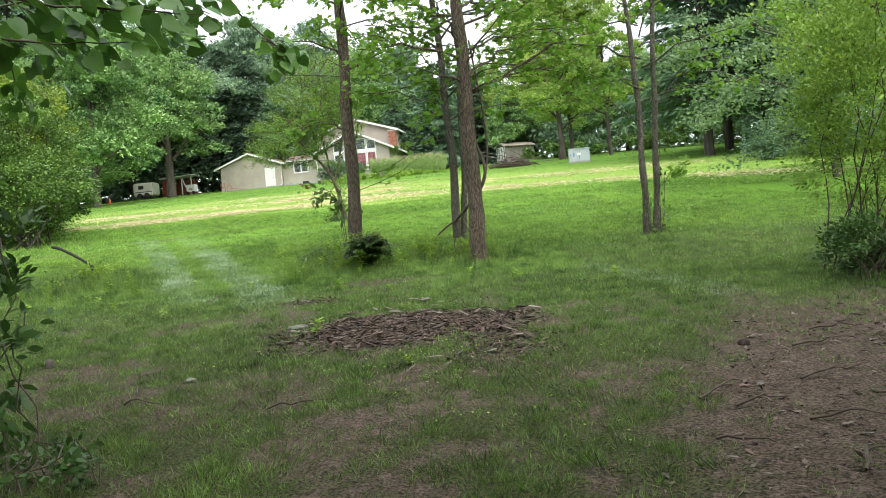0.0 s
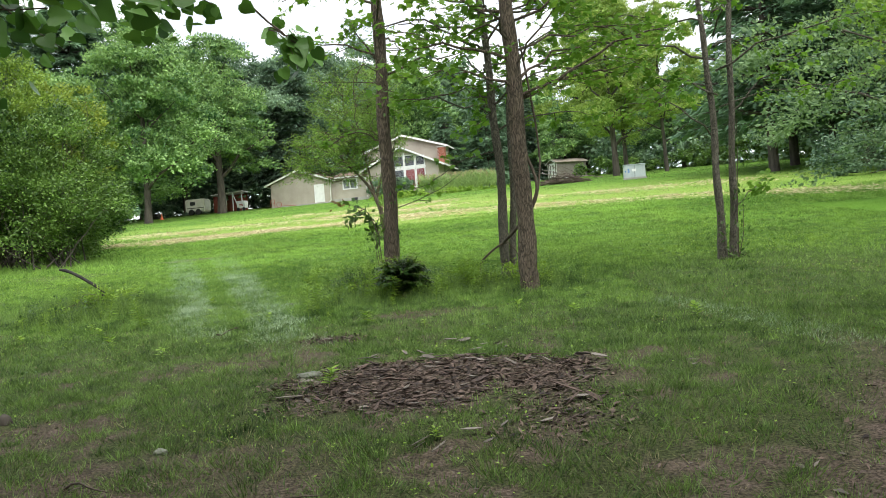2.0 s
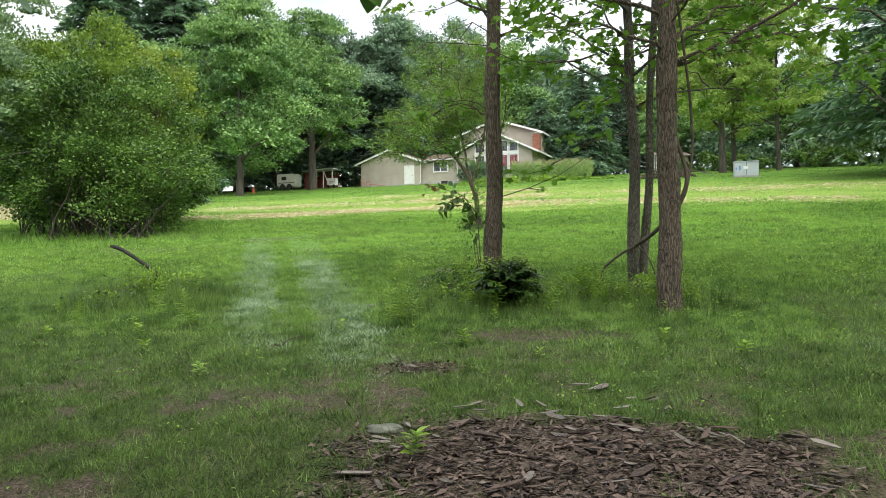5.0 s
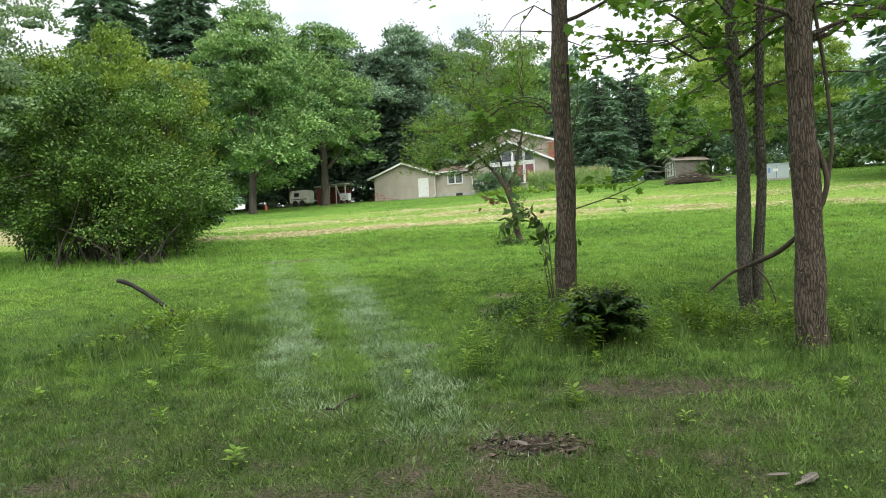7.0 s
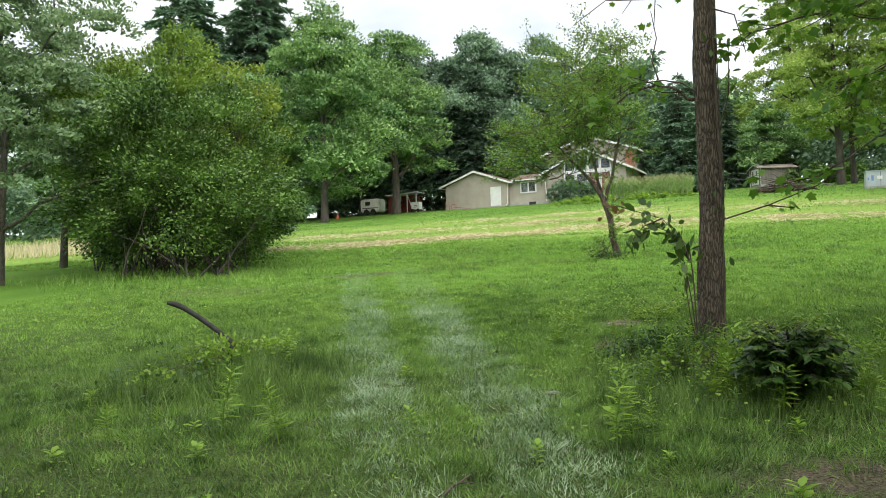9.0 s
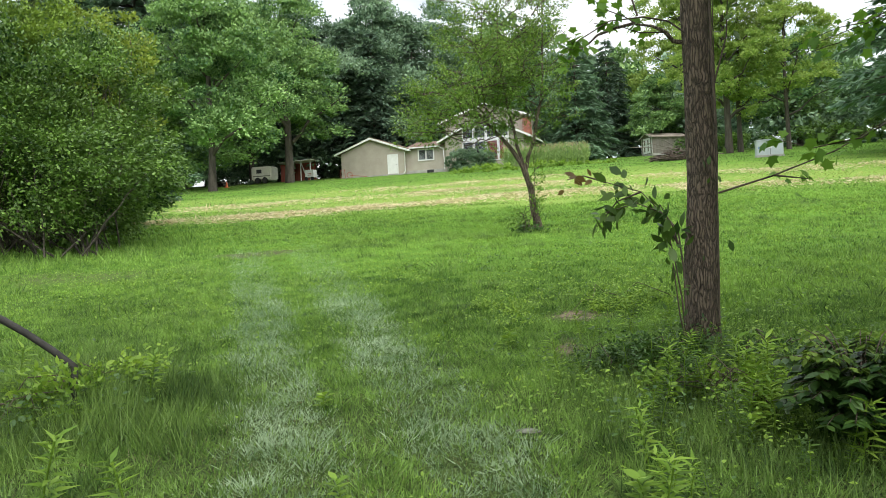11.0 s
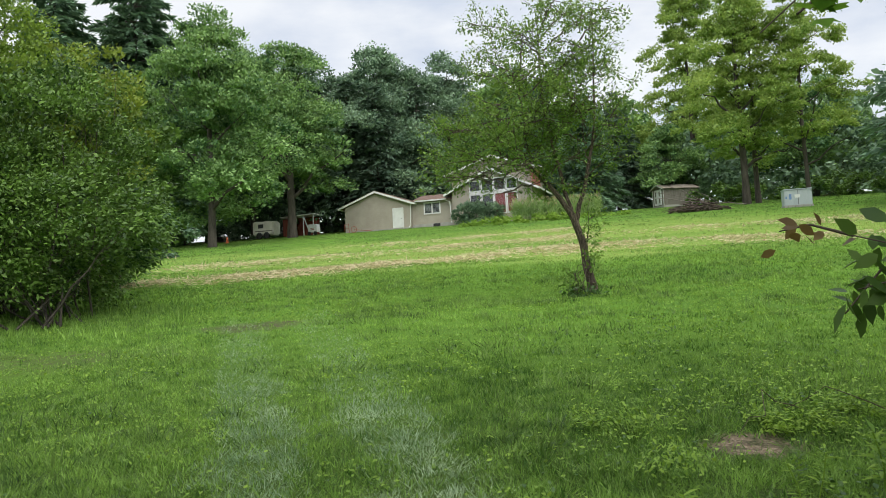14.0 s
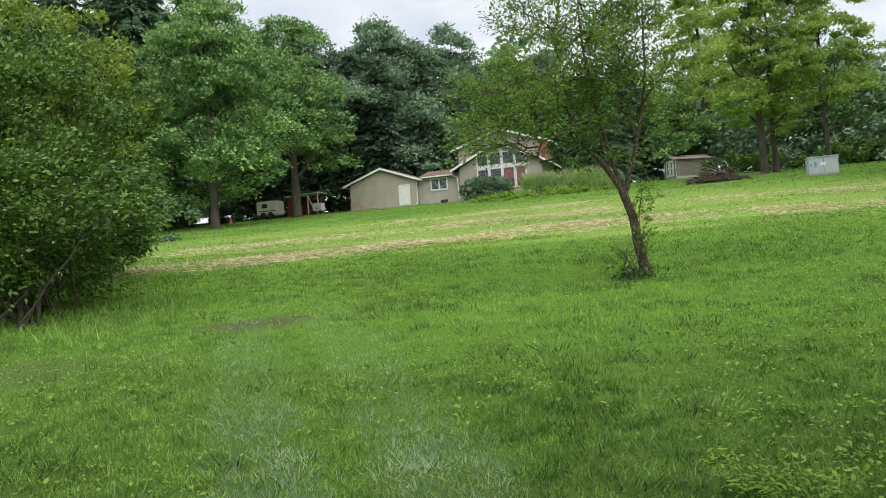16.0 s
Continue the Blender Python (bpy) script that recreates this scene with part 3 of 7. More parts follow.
gx, gy = axis(-7.5, 4.6, 0.12, -900, 900, 1.09), axis(2.4, 17.5, 0.12, -400, 1500, 1.06)
GX, GY = np.meshgrid(gx, gy, indexing="ij")
GZ = ground_z(GX, GY)
ni, nj = GX.shape
I, J = np.meshgrid(np.arange(ni - 1), np.arange(nj - 1), indexing="ij")
quad = np.stack([I * nj + J, (I + 1) * nj + J, (I + 1) * nj + J + 1, I * nj + J + 1], -1).reshape(-1, 4)
gmesh = fast_mesh("ground", np.stack([GX, GY, GZ], -1).reshape(-1, 3), quad, True)
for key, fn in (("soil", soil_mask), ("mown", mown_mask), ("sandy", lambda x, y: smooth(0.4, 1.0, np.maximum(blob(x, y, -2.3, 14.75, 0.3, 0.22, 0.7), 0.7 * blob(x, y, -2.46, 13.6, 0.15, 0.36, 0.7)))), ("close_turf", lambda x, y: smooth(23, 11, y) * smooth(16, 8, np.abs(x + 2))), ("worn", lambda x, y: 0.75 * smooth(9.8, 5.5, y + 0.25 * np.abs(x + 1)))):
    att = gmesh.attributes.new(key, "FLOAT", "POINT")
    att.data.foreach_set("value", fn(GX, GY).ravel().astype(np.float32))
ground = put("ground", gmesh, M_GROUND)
tagged(ground, "sloping green lawn with worn bare soil patches", "ground", kind="structure")

# ---- grass ----


def grass(name, label, count, xr, yr, height, wide, material, density, seed, lie=0.45):
    rng = np.random.RandomState(seed)
    x, y = rng.uniform(*xr, count), rng.uniform(*yr, count)
    keep = rng.rand(count) < density(x, y)
    x, y = x[keep], y[keep]
    n = len(x)
    at = np.stack([x, y, ground_z(x, y) - 0.004], -1)
    along = np.stack([rng.normal(0, lie, n), rng.normal(0, lie, n), np.ones(n)], -1)
    face = np.stack([rng.normal(size=n), rng.normal(size=n), np.zeros(n)], -1)
    tall = height * rng.uniform(0.45, 1.3, n) * (0.6 + 0.6 * value_noise(x, y, 0.8)) * (0.55 + 0.9 * value_noise(0.8 * x + 0.6 * y + 50, 0.8 * y - 0.6 * x, 0.17))
    v, f = leaves(at, along, face, tall, BLADE, wide / tall * rng.uniform(0.7, 1.3, n))
    ob = put(name, fast_mesh(name, v, f), material)
    return tagged(ob, label, "grass", kind="stuff")


def near_view(x, y):
    """Ground that lies inside the walk's view."""
    return (np.abs(x + 0.17 * y) < 3.4 + 0.62 * y) * 1.0


def lawn(x, y):
    return (1 - soil_mask(x, y)) ** 1.5 * (1 - 0.6 * track_mask(x, y)) * near_view(x, y)


def tufts(name, label, count, xr, yr, height, wide, material, density, seed, blades=16, radius=0.035, lie=0.6):
    """Clumps of blades that lean out from a common foot."""
    rng = np.random.RandomState(seed)
    x, y = rng.uniform(*xr, count), rng.uniform(*yr, count)
    k = rng.rand(count) < density(x, y)
    x, y = x[k], y[k]
    per = rng.poisson(blades, len(x)) + 4
    i = np.repeat(np.arange(len(x)), per)
    n = len(i)
    size = rng.uniform(0.55, 1.35, len(x))[i]
    bend = np.stack([rng.normal(0, 0.35, len(x)), rng.normal(0, 0.35, len(x))], -1)[i]
    off = rng.normal(size=(n, 2)) * radius * size[:, None]
    bx, by = x[i] + off[:, 0], y[i] + off[:, 1]
    along = np.concatenate([off / radius * lie * 0.55 + bend + rng.normal(0, 0.2, (n, 2)), np.ones((n, 1))], 1)
    face = np.stack([rng.normal(size=n), rng.normal(size=n), rng.normal(0, 0.3, n)], -1)
    tall = height * size * rng.uniform(0.5, 1.2, n)
    v, f = leaves(np.stack([bx, by, ground_z(bx, by) - 0.004], -1), along, face, tall, BLADE, wide / tall * rng.uniform(0.7, 1.3, n))
    return tagged(put(name, fast_mesh(name, v, f), material), label, "grass", kind="stuff")


def gaps(x, y, size, lo=0.36, hi=0.6, shift=0.0):
    u, v = 0.8 * x + 0.6 * y + shift, 0.8 * y - 0.6 * x + shift
    return smooth(lo, hi, 0.6 * value_noise(u, v, size) + 0.4 * value_noise(0.5 * u - 0.87 * v + 7, 0.87 * u + 0.5 * v, size * 0.55))


def worn(x, y):
    """Where the turf near the start is trodden: 0 at the path and the mulch."""
    return near_view(x, y) * (1 - mulch_mask(x, y)) * (1 - path_mask(x, y) * 0.93)


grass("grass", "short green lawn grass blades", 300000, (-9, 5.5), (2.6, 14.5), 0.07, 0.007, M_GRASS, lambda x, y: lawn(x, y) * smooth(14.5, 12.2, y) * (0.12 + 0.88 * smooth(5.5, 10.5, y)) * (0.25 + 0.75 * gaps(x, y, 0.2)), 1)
tufts("grass_tufts", "worn tufts of green grass on trodden soil", 17000, (-6.5, 4.5), (2.5, 10.5), 0.06, 0.0052, M_GRASS_WORN, lambda x, y: worn(x, y) * (1 - 0.88 * thin_mask(x, y)) * (0.15 + 0.85 * gaps(x, y, 0.13, 0.3, 0.55, 8.0)) * smooth(10.5, 8.8, y), 15, 15, 0.045, 0.85)
tufts("grass_tufts", "upright bright grass tufts in the worn turf", 1500, (-6, 3.5), (3, 11.5), 0.1, 0.006, M_GRASS_WORN, lambda x, y: worn(x, y) * gaps(x, y, 0.5, 0.5, 0.75, 3.0) * (1 - 0.6 * thin_mask(x, y)), 17, 22, 0.04, 0.5)
tufts("grass_tufts", "small lone tufts in bare soil", 2600, (-5, 5.2), (2.6, 9.5), 0.045, 0.005, M_GRASS, lambda x, y: near_view(x, y) * np.maximum(thin_mask(x, y) * (1 - mulch_mask(x, y)), 0.6 * path_mask(x, y) * gaps(x, y, 0.5, 0.5, 0.7, 5.0)), 18, 9, 0.03, 0.9)
tufts("dry_grass_tufts", "dry straw blades through the worn turf", 3600, (-8, 5), (2.6, 12.5), 0.06, 0.004, M_GRASS_DRY, lambda x, y: worn(x, y) * (0.25 + 0.5 * gaps(x, y, 0.6, 0.4, 0.7, 14.0)), 19, 5, 0.06, 1.3)
tufts("grass_tufts", "dense leaning lawn grass beside the wheel tracks", 20000, (-7.5, 1.8), (9.6, 15.8), 0.075, 0.0062, M_GRASS_NEAR, lambda x, y: lawn(x, y) * (1 - 0.8 * track_mask(x, y)) * smooth(9.6, 11.0, y) * smooth(15.8, 14.0, y) * (0.14 + 0.86 * gaps(x, y, 0.15, 0.36, 0.56, 21.0)), 22, 13, 0.05, 1.0)
tufts("flattened_grass", "dense pale lying grass in the wheel tracks", 6500, (-7.5, -1.5), (9.2, 17), 0.07, 0.006, M_GRASS_PALE, lambda x, y: track_mask(x, y) * smooth(18, 14, y), 23, 11, 0.05, 1.3)
grass("grass", "green lawn grass blades", 330000, (-13, 9), (12.2, 24), 0.052, 0.013, M_GRASS_LIT, lambda x, y: lawn(x, y) * smooth(12.2, 14.5, y) * (0.2 + 0.8 * gaps(x, y, 0.19, 0.3, 0.55)), 2)
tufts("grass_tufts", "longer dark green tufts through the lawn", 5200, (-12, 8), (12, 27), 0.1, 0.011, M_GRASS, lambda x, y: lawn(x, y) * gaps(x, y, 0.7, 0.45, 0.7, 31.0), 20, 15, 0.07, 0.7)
grass("grass", "bright green lawn tufts", 140000, (-22, 16), (24, 33), 0.055, 0.024, M_GRASS_LIT, lambda x, y: lawn(x, y) * (1 - mown_mask(x, y)), 3)
grass("mown_grass", "yellow-green freshly mown grass", 130000, (-32, 26), (28, 62), 0.045, 0.035, M_GRASS_MOWN, lambda x, y: mown_mask(x, y) * near_view(x, y), 4)
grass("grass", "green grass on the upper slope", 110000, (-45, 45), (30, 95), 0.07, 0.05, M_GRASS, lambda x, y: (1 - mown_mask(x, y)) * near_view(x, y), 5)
grass("flattened_grass", "pale flattened grass in two wheel tracks", 560000, (-9.5, 4), (7.5, 24), 0.042, 0.0042, M_GRASS_PALE, lambda x, y: track_mask(x, y) * (1 - 0.7 * soil_mask(x, y)), 6, 0.7)
grass("tall_grass", "tall uncut grass round the tree feet", 60000, (-3.2, 1.6), (10.4, 14.6), 0.2, 0.006, M_GRASS, lambda x, y: 0.8 * np.maximum(blob(x, y, -1.2, 12.3, 1.1, 1.2, 0.5), blob(x, y, 0.35, 12.0, 0.8, 0.9, 0.5)) * (1 - bare_mask(x, y)), 8, 0.35)
grass("tall_grass", "tall grass clump round the fallen branch", 34000, (-7, -4.4), (10.6, 13.6), 0.24, 0.0065, M_GRASS, lambda x, y: blob(x, y, -5.6, 12.0, 0.85, 0.75, 0.5), 9, 0.4)
grass("tall_grass", "rough grass at the foot of the thicket", 9000, (-16, -7.6), (16.5, 26), 0.22, 0.014, M_GRASS_LIT, lambda x, y: blob(x, y, -12.3, 21.4, 3.4, 2.6, 0.2), 10, 0.4)
grass("dry_grass", "tall dry straw-coloured grass beyond the thicket", 30000, (-60, -17), (24, 62), 0.5, 0.05, M_HAY, lambda x, y: smooth(0.3, 0.6, value_noise(x, y, 4)) * smooth(-16 - 0.12 * y, -20 - 0.12 * y, x) * smooth(50, 42, y), 12, 0.3)

grass("grass", "fine green lawn grass between the wheel tracks", 270000, (-8.5, 2.8), (11.8, 19), 0.055, 0.007, M_GRASS_LIT, lambda x, y: lawn(x, y) * (1 - 0.9 * track_mask(x, y)) * smooth(11.8, 13.5, y) * smooth(19, 16, y) * (0.25 + 0.75 * gaps(x, y, 0.15, 0.32, 0.55, 9.0)), 16, 0.55)

# hay windrows on the mown strip
def hay_row(a, b, count, seed, wide=0.45):
    rng = np.random.RandomState(seed)
    s = rng.rand(count)
    clump = value_noise(s * 30 + seed * 7, s * 0 + seed, 1.0)
    s = s[clump > 0.46]
    n = len(s)
    x = a[0] + (b[0] - a[0]) * s + rng.normal(0, wide * 0.4, n)
    y = a[1] + (b[1] - a[1]) * s + rng.normal(0, wide, n)
    at = np.stack([x, y, ground_z(x, y) + 0.03 + rng.uniform(0, 0.07, n) * np.exp(-((y - a[1] - (b[1] - a[1]) * s) / wide) ** 2)], -1)
    along = unit(rng, n, 0.25)
    v, f = leaves(at, along, unit(rng, n) + np.array([0, 0, 1.2]), rng.uniform(0.07, 0.24, n), BLADE, 0.16)
    tagged(put("hay_row", fast_mesh("hay_row", v, f), M_HAY), "loose row of dry mown hay", "hay", "hay rows", "stuff")


for i, (a, b, c) in enumerate((((-15, 28.3), (-8.5, 30.6), 5200), ((-9, 31.0), (-2.2, 33.7), 5200), ((-6.2, 33.6), (2.0, 35.0), 4200), ((0.2, 34.6), (9.5, 32.3), 5200), ((-8, 38.5), (0, 41.5), 5200), ((-16, 35.0), (-9, 38.0), 3000), ((1.5, 42), (14, 40.5), 4600), ((-13, 44.5), (-2, 48), 4200), ((9.5, 31.5), (15, 27.5), 2600))):
    hay_row(a, b, int(c * 1.15), 40 + i, 0.85 if i < 4 else 1.2)

# ---- house ----
HX, HY, HZ = -17.85, 85.73, 8.30
house = thing("house", (HX, HY, HZ), "taupe vinyl-sided house with attached garage and glass gable", "house", turn=-10)


def siding(name, outline, y, parent, label="", lap=0.2):
    """Lapped boards over a gable-shaped outline (x, z) whose front lies at y."""
    xs, zs = [p[0] for p in outline], [p[1] for p in outline]
    z, rows = min(zs), []
    bm = bmesh.new()

    def span(z):
        hit = []
        for (x0, z0), (x1, z1) in zip(outline, outline[1:] + outline[:1]):
            if abs(z1 - z0) > 1e-6 and min(z0, z1) - 1e-6 <= z <= max(z0, z1) + 1e-6:
                hit.append(x0 + (x1 - x0) * (z - z0) / (z1 - z0))
        return (min(hit), max(hit)) if len(hit) > 1 else None

    top = max(zs)
    while z < top - 0.02:
        z2 = min(z + lap, top - 0.01)
        a, b = span(z + 0.002), span(z2)
        if a and b:
            q = [bm.verts.new(c) for c in ((a[0], y - 0.03, z), (a[1], y - 0.03, z), (b[1], y, z2), (b[0], y, z2), (a[0], y, z), (a[1], y, z))]
            bm.faces.new((q[0], q[1], q[2], q[3]))
            bm.faces.new((q[4], q[5], q[1], q[0]))
        z = z2
    return part(name, bm, M_SIDING, parent, label)


def shell(outline, y0, y1, parent, name="wall"):
    return part(name, prism(bmesh.new(), outline, y0, y1), M_SIDING, parent)


def roof(x0, x1, xp, ze, zp, y0, y1, material, parent, thick=0.14):
    """Gable roof facing front: two slabs and white barge boards."""
    for sgn, xe in ((-1, x0), (1, x1)):
        bm = bmesh.new()
        prism(bm, [(xe, ze), (xp, zp), (xp, zp + thick), (xe, ze + thick)], y0, y1)
        r = part("roof", bm, material, parent)
        bm = bmesh.new()
        prism(bm, [(xe, ze - 0.10), (xp, zp - 0.10), (xp, zp + thick * 0.8), (xe, ze + thick * 0.8)], y0 - 0.045, y0 - 0.004)
        part("barge_board", bm, M_WHITE, r, "white barge board")
        part("gutter", boxes((xe - 0.06, xe + 0.06, y0, y1, ze - 0.06, ze + 0.10)), M_WHITE, r, "white gutter")


def window(x0, x1, y, z0, z1, parent, panes=1, name="window", fill=None, fr=0.09):
    w = part(name, boxes((x0, x1, y - 0.07, y + 0.02, z0, z0 + fr), (x0, x1, y - 0.07, y + 0.02, z1 - fr, z1), *[(x0 + (x1 - x0 - fr) * i / panes, x0 + (x1 - x0 - fr) * i / panes + fr, y - 0.068, y + 0.018, z0 + fr, z1 - fr) for i in range(panes + 1)]), M_WHITE, parent, "white window frame")
    for i in range(panes):
        a, b = x0 + (x1 - x0 - fr) * i / panes + fr, x0 + (x1 - x0 - fr) * (i + 1) / panes
        g = part("pane", boxes((a, b, y - 0.04, y - 0.03, z0 + fr, z1 - fr)), M_GLASS, w)
        g.visible_shadow = False
        if fill is not None:
            part("blind", boxes(*[(a, b, y - 0.022, y - 0.012, z, z + 0.03) for z in np.arange(z0 + fr, z1 - fr - 0.03, 0.11)]), fill, w, "slatted blind")
    # Thin dark sheet in place of the unlit room's depth.
    part("dark_backing", boxes((x0 + fr, x1 - fr, y - 0.008, y - 0.004, z0 + fr, z1 - fr)), M_DARK, w, "dark sheet painted for the unlit room behind the glass")
    return w


# garage
g_out = [(-6.35, -0.6), (0.75, -0.6), (0.75, 2.55), (-2.86, 3.86), (-6.35, 2.55)]
shell(g_out, 0.004, 7.0, house)
siding("garage_siding", [(-6.35, 0.12), (0.75, 0.12), (0.75, 2.55), (-2.86, 3.86), (-6.35, 2.55)], 0.0, house, "lapped taupe vinyl siding")
part("foundation", boxes((-6.38, 0.78, -0.05, 7.05, -0.8, 0.12)), M_CONCRETE, house, "concrete foundation")
roof(-6.95, 1.25, -2.86, 2.42, 3.90, -0.35, 7.3, M_SHINGLE, house)
gd = part("side_door", boxes((-1.02, -0.05, -0.06, 0.0, 0.14, 2.05), bevel=0.01), M_WHITE, house, "plain white garage side door")
part("door_frame", boxes((-1.12, -1.02, -0.08, 0, 0.12, 2.14), (-0.05, 0.05, -0.08, 0, 0.12, 2.14), (-1.02, -0.05, -0.08, 0, 2.05, 2.14)), M_WHITE, gd)
part("door_knob", boxes((-0.17, -0.11, -0.12, -0.06, 1.0, 1.06), bevel=0.015), M_GREYMETAL, gd, "dull metal knob")
tubes_part("downpipe", [tube([(1.1, -0.3, 2.5), (0.85, -0.12, 2.25), (0.80, -0.09, 1.0), (0.80, -0.09, 0.3), (0.70, -0.3, 0.1)], 0.045, 6)], M_WHITE, house, "white downpipe")
# link
shell([(0.76, -0.5), (5.2, -0.5), (5.2, 2.62), (0.76, 2.62)], 0.55, 6.5, house)
siding("link_siding", [(0.76, 0.35), (5.2, 0.35), (5.2, 2.62), (0.76, 2.62)], 0.54, house, "lapped taupe vinyl siding")
part("foundation", boxes((0.79, 5.2, 0.5, 0.6, -0.6, 0.35)), M_CONCRETE, house)
bm = bmesh.new()
for y0, z0, y1, z1 in ((0.1, 2.58, 3.4, 3.42),):
    a = [bm.verts.new(c) for c in ((0.9, y0, z0), (5.3, y0, z0), (5.3, y1, z1), (0.9, y1, z1), (0.9, y0, z0 + 0.12), (5.3, y0, z0 + 0.12), (5.3, y1, z1 + 0.12), (0.9, y1, z1 + 0.12), (0.9, 6.6, z0), (5.3, 6.6, z0))]
    for f in ((0, 1, 2, 3), (4, 5, 6, 7), (0, 1, 5, 4), (3, 0, 4, 7), (1, 2, 6, 5), (7, 6, 9, 8)):
        bm.faces.new([a[i] for i in f])
part("link_roof", bm, M_SHINGLE, house, "brown shingle roof")
part("gutter", boxes((1.25, 4.55, 0.0, 0.1, 2.55, 2.68)), M_WHITE, house, "white gutter")
window(2.05, 3.8, 0.5, 1.28, 2.48, house, 2, fill=M_BLIND, fr=0.12)
part("basement_window", boxes((2.98, 3.7, 0.44, 0.5, 0.02, 0.32), bevel=0.01), M_DARK, house, "small dark basement window")
tubes_part("downpipe", [tube([(4.5, -0.05, 2.5), (4.95, -0.02, 2.3), (5.02, -0.02, 1.0), (5.02, -0.02, 0.25)], 0.045, 6)], M_WHITE, house, "white downpipe")
# main block with the glass gable
m_out = [(5.2, -0.4), (13.2, -0.4), (13.2, 3.05), (9.2, 5.0), (5.2, 3.05)]
shell(m_out, 0.004, 9.0, house)
siding("gable_siding", [(5.2, 0.5), (13.2, 0.5), (13.2, 3.05), (9.2, 5.0), (5.2, 3.05)], 0.0, house, "lapped taupe vinyl siding")
roof(4.5, 13.9, 9.2, 2.86, 5.12, -0.55, 9.3, M_SHINGLE_TAUPE, house)
shell([(4.05, 2.5), (13.1, 2.5), (13.1, 5.45), (8.3, 6.9), (4.05, 5.45)], 4.0, 9.0, house, "upper_wall")
siding("upper_siding", [(4.05, 3.0), (13.1, 3.0), (13.1, 5.45), (8.3, 6.9), (4.05, 5.45)], 3.98, house, "lapped taupe vinyl siding")
roof(3.4, 13.5, 8.4, 5.32, 6.98, 3.5, 9.4, M_SHINGLE_TAUPE, house)
for i, (a, b) in enumerate(((7.0, 8.15), (8.2, 9.42), (9.47, 10.65), (10.7, 11.75))):
    za, zb = 3.95 + 0.35 * (1 - abs((a - 9.4) / 2.4)), 3.95 + 0.35 * (1 - abs((b - 9.4) / 2.4))
    w = window(a, b, -0.03, 3.0, min(za, zb) + 0.15, house, 1, fr=0.10)
    if i < 2:
        window(a, b, -0.03, 1.0, 2.78, house, 1, fr=0.10, fill=None)
    else:
        w = window(a, b, -0.03, 0.75, 2.78, house, 1, fr=0.10)
        part("curtain", boxes((a + 0.1, b - 0.1, -0.055, -0.045, 0.85, 2.68)), M_CURTAIN, w, "dark red curtain")
part("glass_wall_post", boxes((9.38, 9.52, -0.12, -0.03, 0.7, 4.5)), M_WHITE, house, "white post between the windows")
part("glass_wall_rail", boxes((6.95, 11.8, -0.115, -0.035, 2.80, 2.98)), M_WHITE, house, "white rail between the window rows")
# brick chimney
chim = part("chimney", boxes((12.6, 13.35, 2.6, 3.4, 0.5, 5.1)), M_MORTAR, house, "red brick chimney")
brick_me = None
for r in range(24):
    for c in range(3):
        bm_x = 12.6 + 0.25 * c + (0.12 if r % 2 else 0.0)
        x1 = min(bm_x + 0.235, 13.36)
        b = part("brick", boxes((bm_x, x1, 2.575, 2.61, 3.2 + 0.078 * r, 3.2 + 0.078 * r + 0.066)), M_BRICK, chim)
    part("brick", boxes((12.575, 12.61, 2.62, 3.38, 3.2 + 0.078 * r, 3.2 + 0.078 * r + 0.066)), M_BRICK, chim)
    part("brick", boxes((13.34, 13.375, 2.62, 3.38, 3.2 + 0.078 * r, 3.2 + 0.078 * r + 0.066)), M_BRICK, chim)
part("chimney_cap", boxes((12.52, 13.43, 2.52, 3.48, 5.08, 5.2), bevel=0.02), M_CONCRETE, chim, "concrete cap")


def at_house(u, d, z=None):
    a = radians(-10)
    x, y = HX + u * math.cos(a) - d * math.sin(a), HY + u * math.sin(a) + d * math.cos(a)
    return (x, y, gz(x, y) if z is None else z)


# ---- trees ----


def limb_set(rng, trunk_top, height, spread, count, base_z, r0):
    out, tips = [], []
    for i in range(count):
        a = i * 2.4 + rng.uniform(-0.4, 0.4)
        z0 = base_z + (height * 0.75 - base_z) * (i / max(count - 1, 1)) * rng.uniform(0.85, 1.0)
        reach = spread * (0.95 - 0.45 * i / count) * rng.uniform(0.75, 1.1)
        z1 = z0 + reach * rng.uniform(0.35, 0.8)
        tip = (math.cos(a) * reach, math.sin(a) * reach, min(z1, height * 0.95))
        pts = curve((0, 0, z0), tip, reach * 0.06, 6, reach * 0.035, rng)
        out.append(tube(pts, np.linspace(r0 * (0.55 - 0.3 * i / count), 0.02, 6), 5))
        tips.append(pts)
    return out, tips


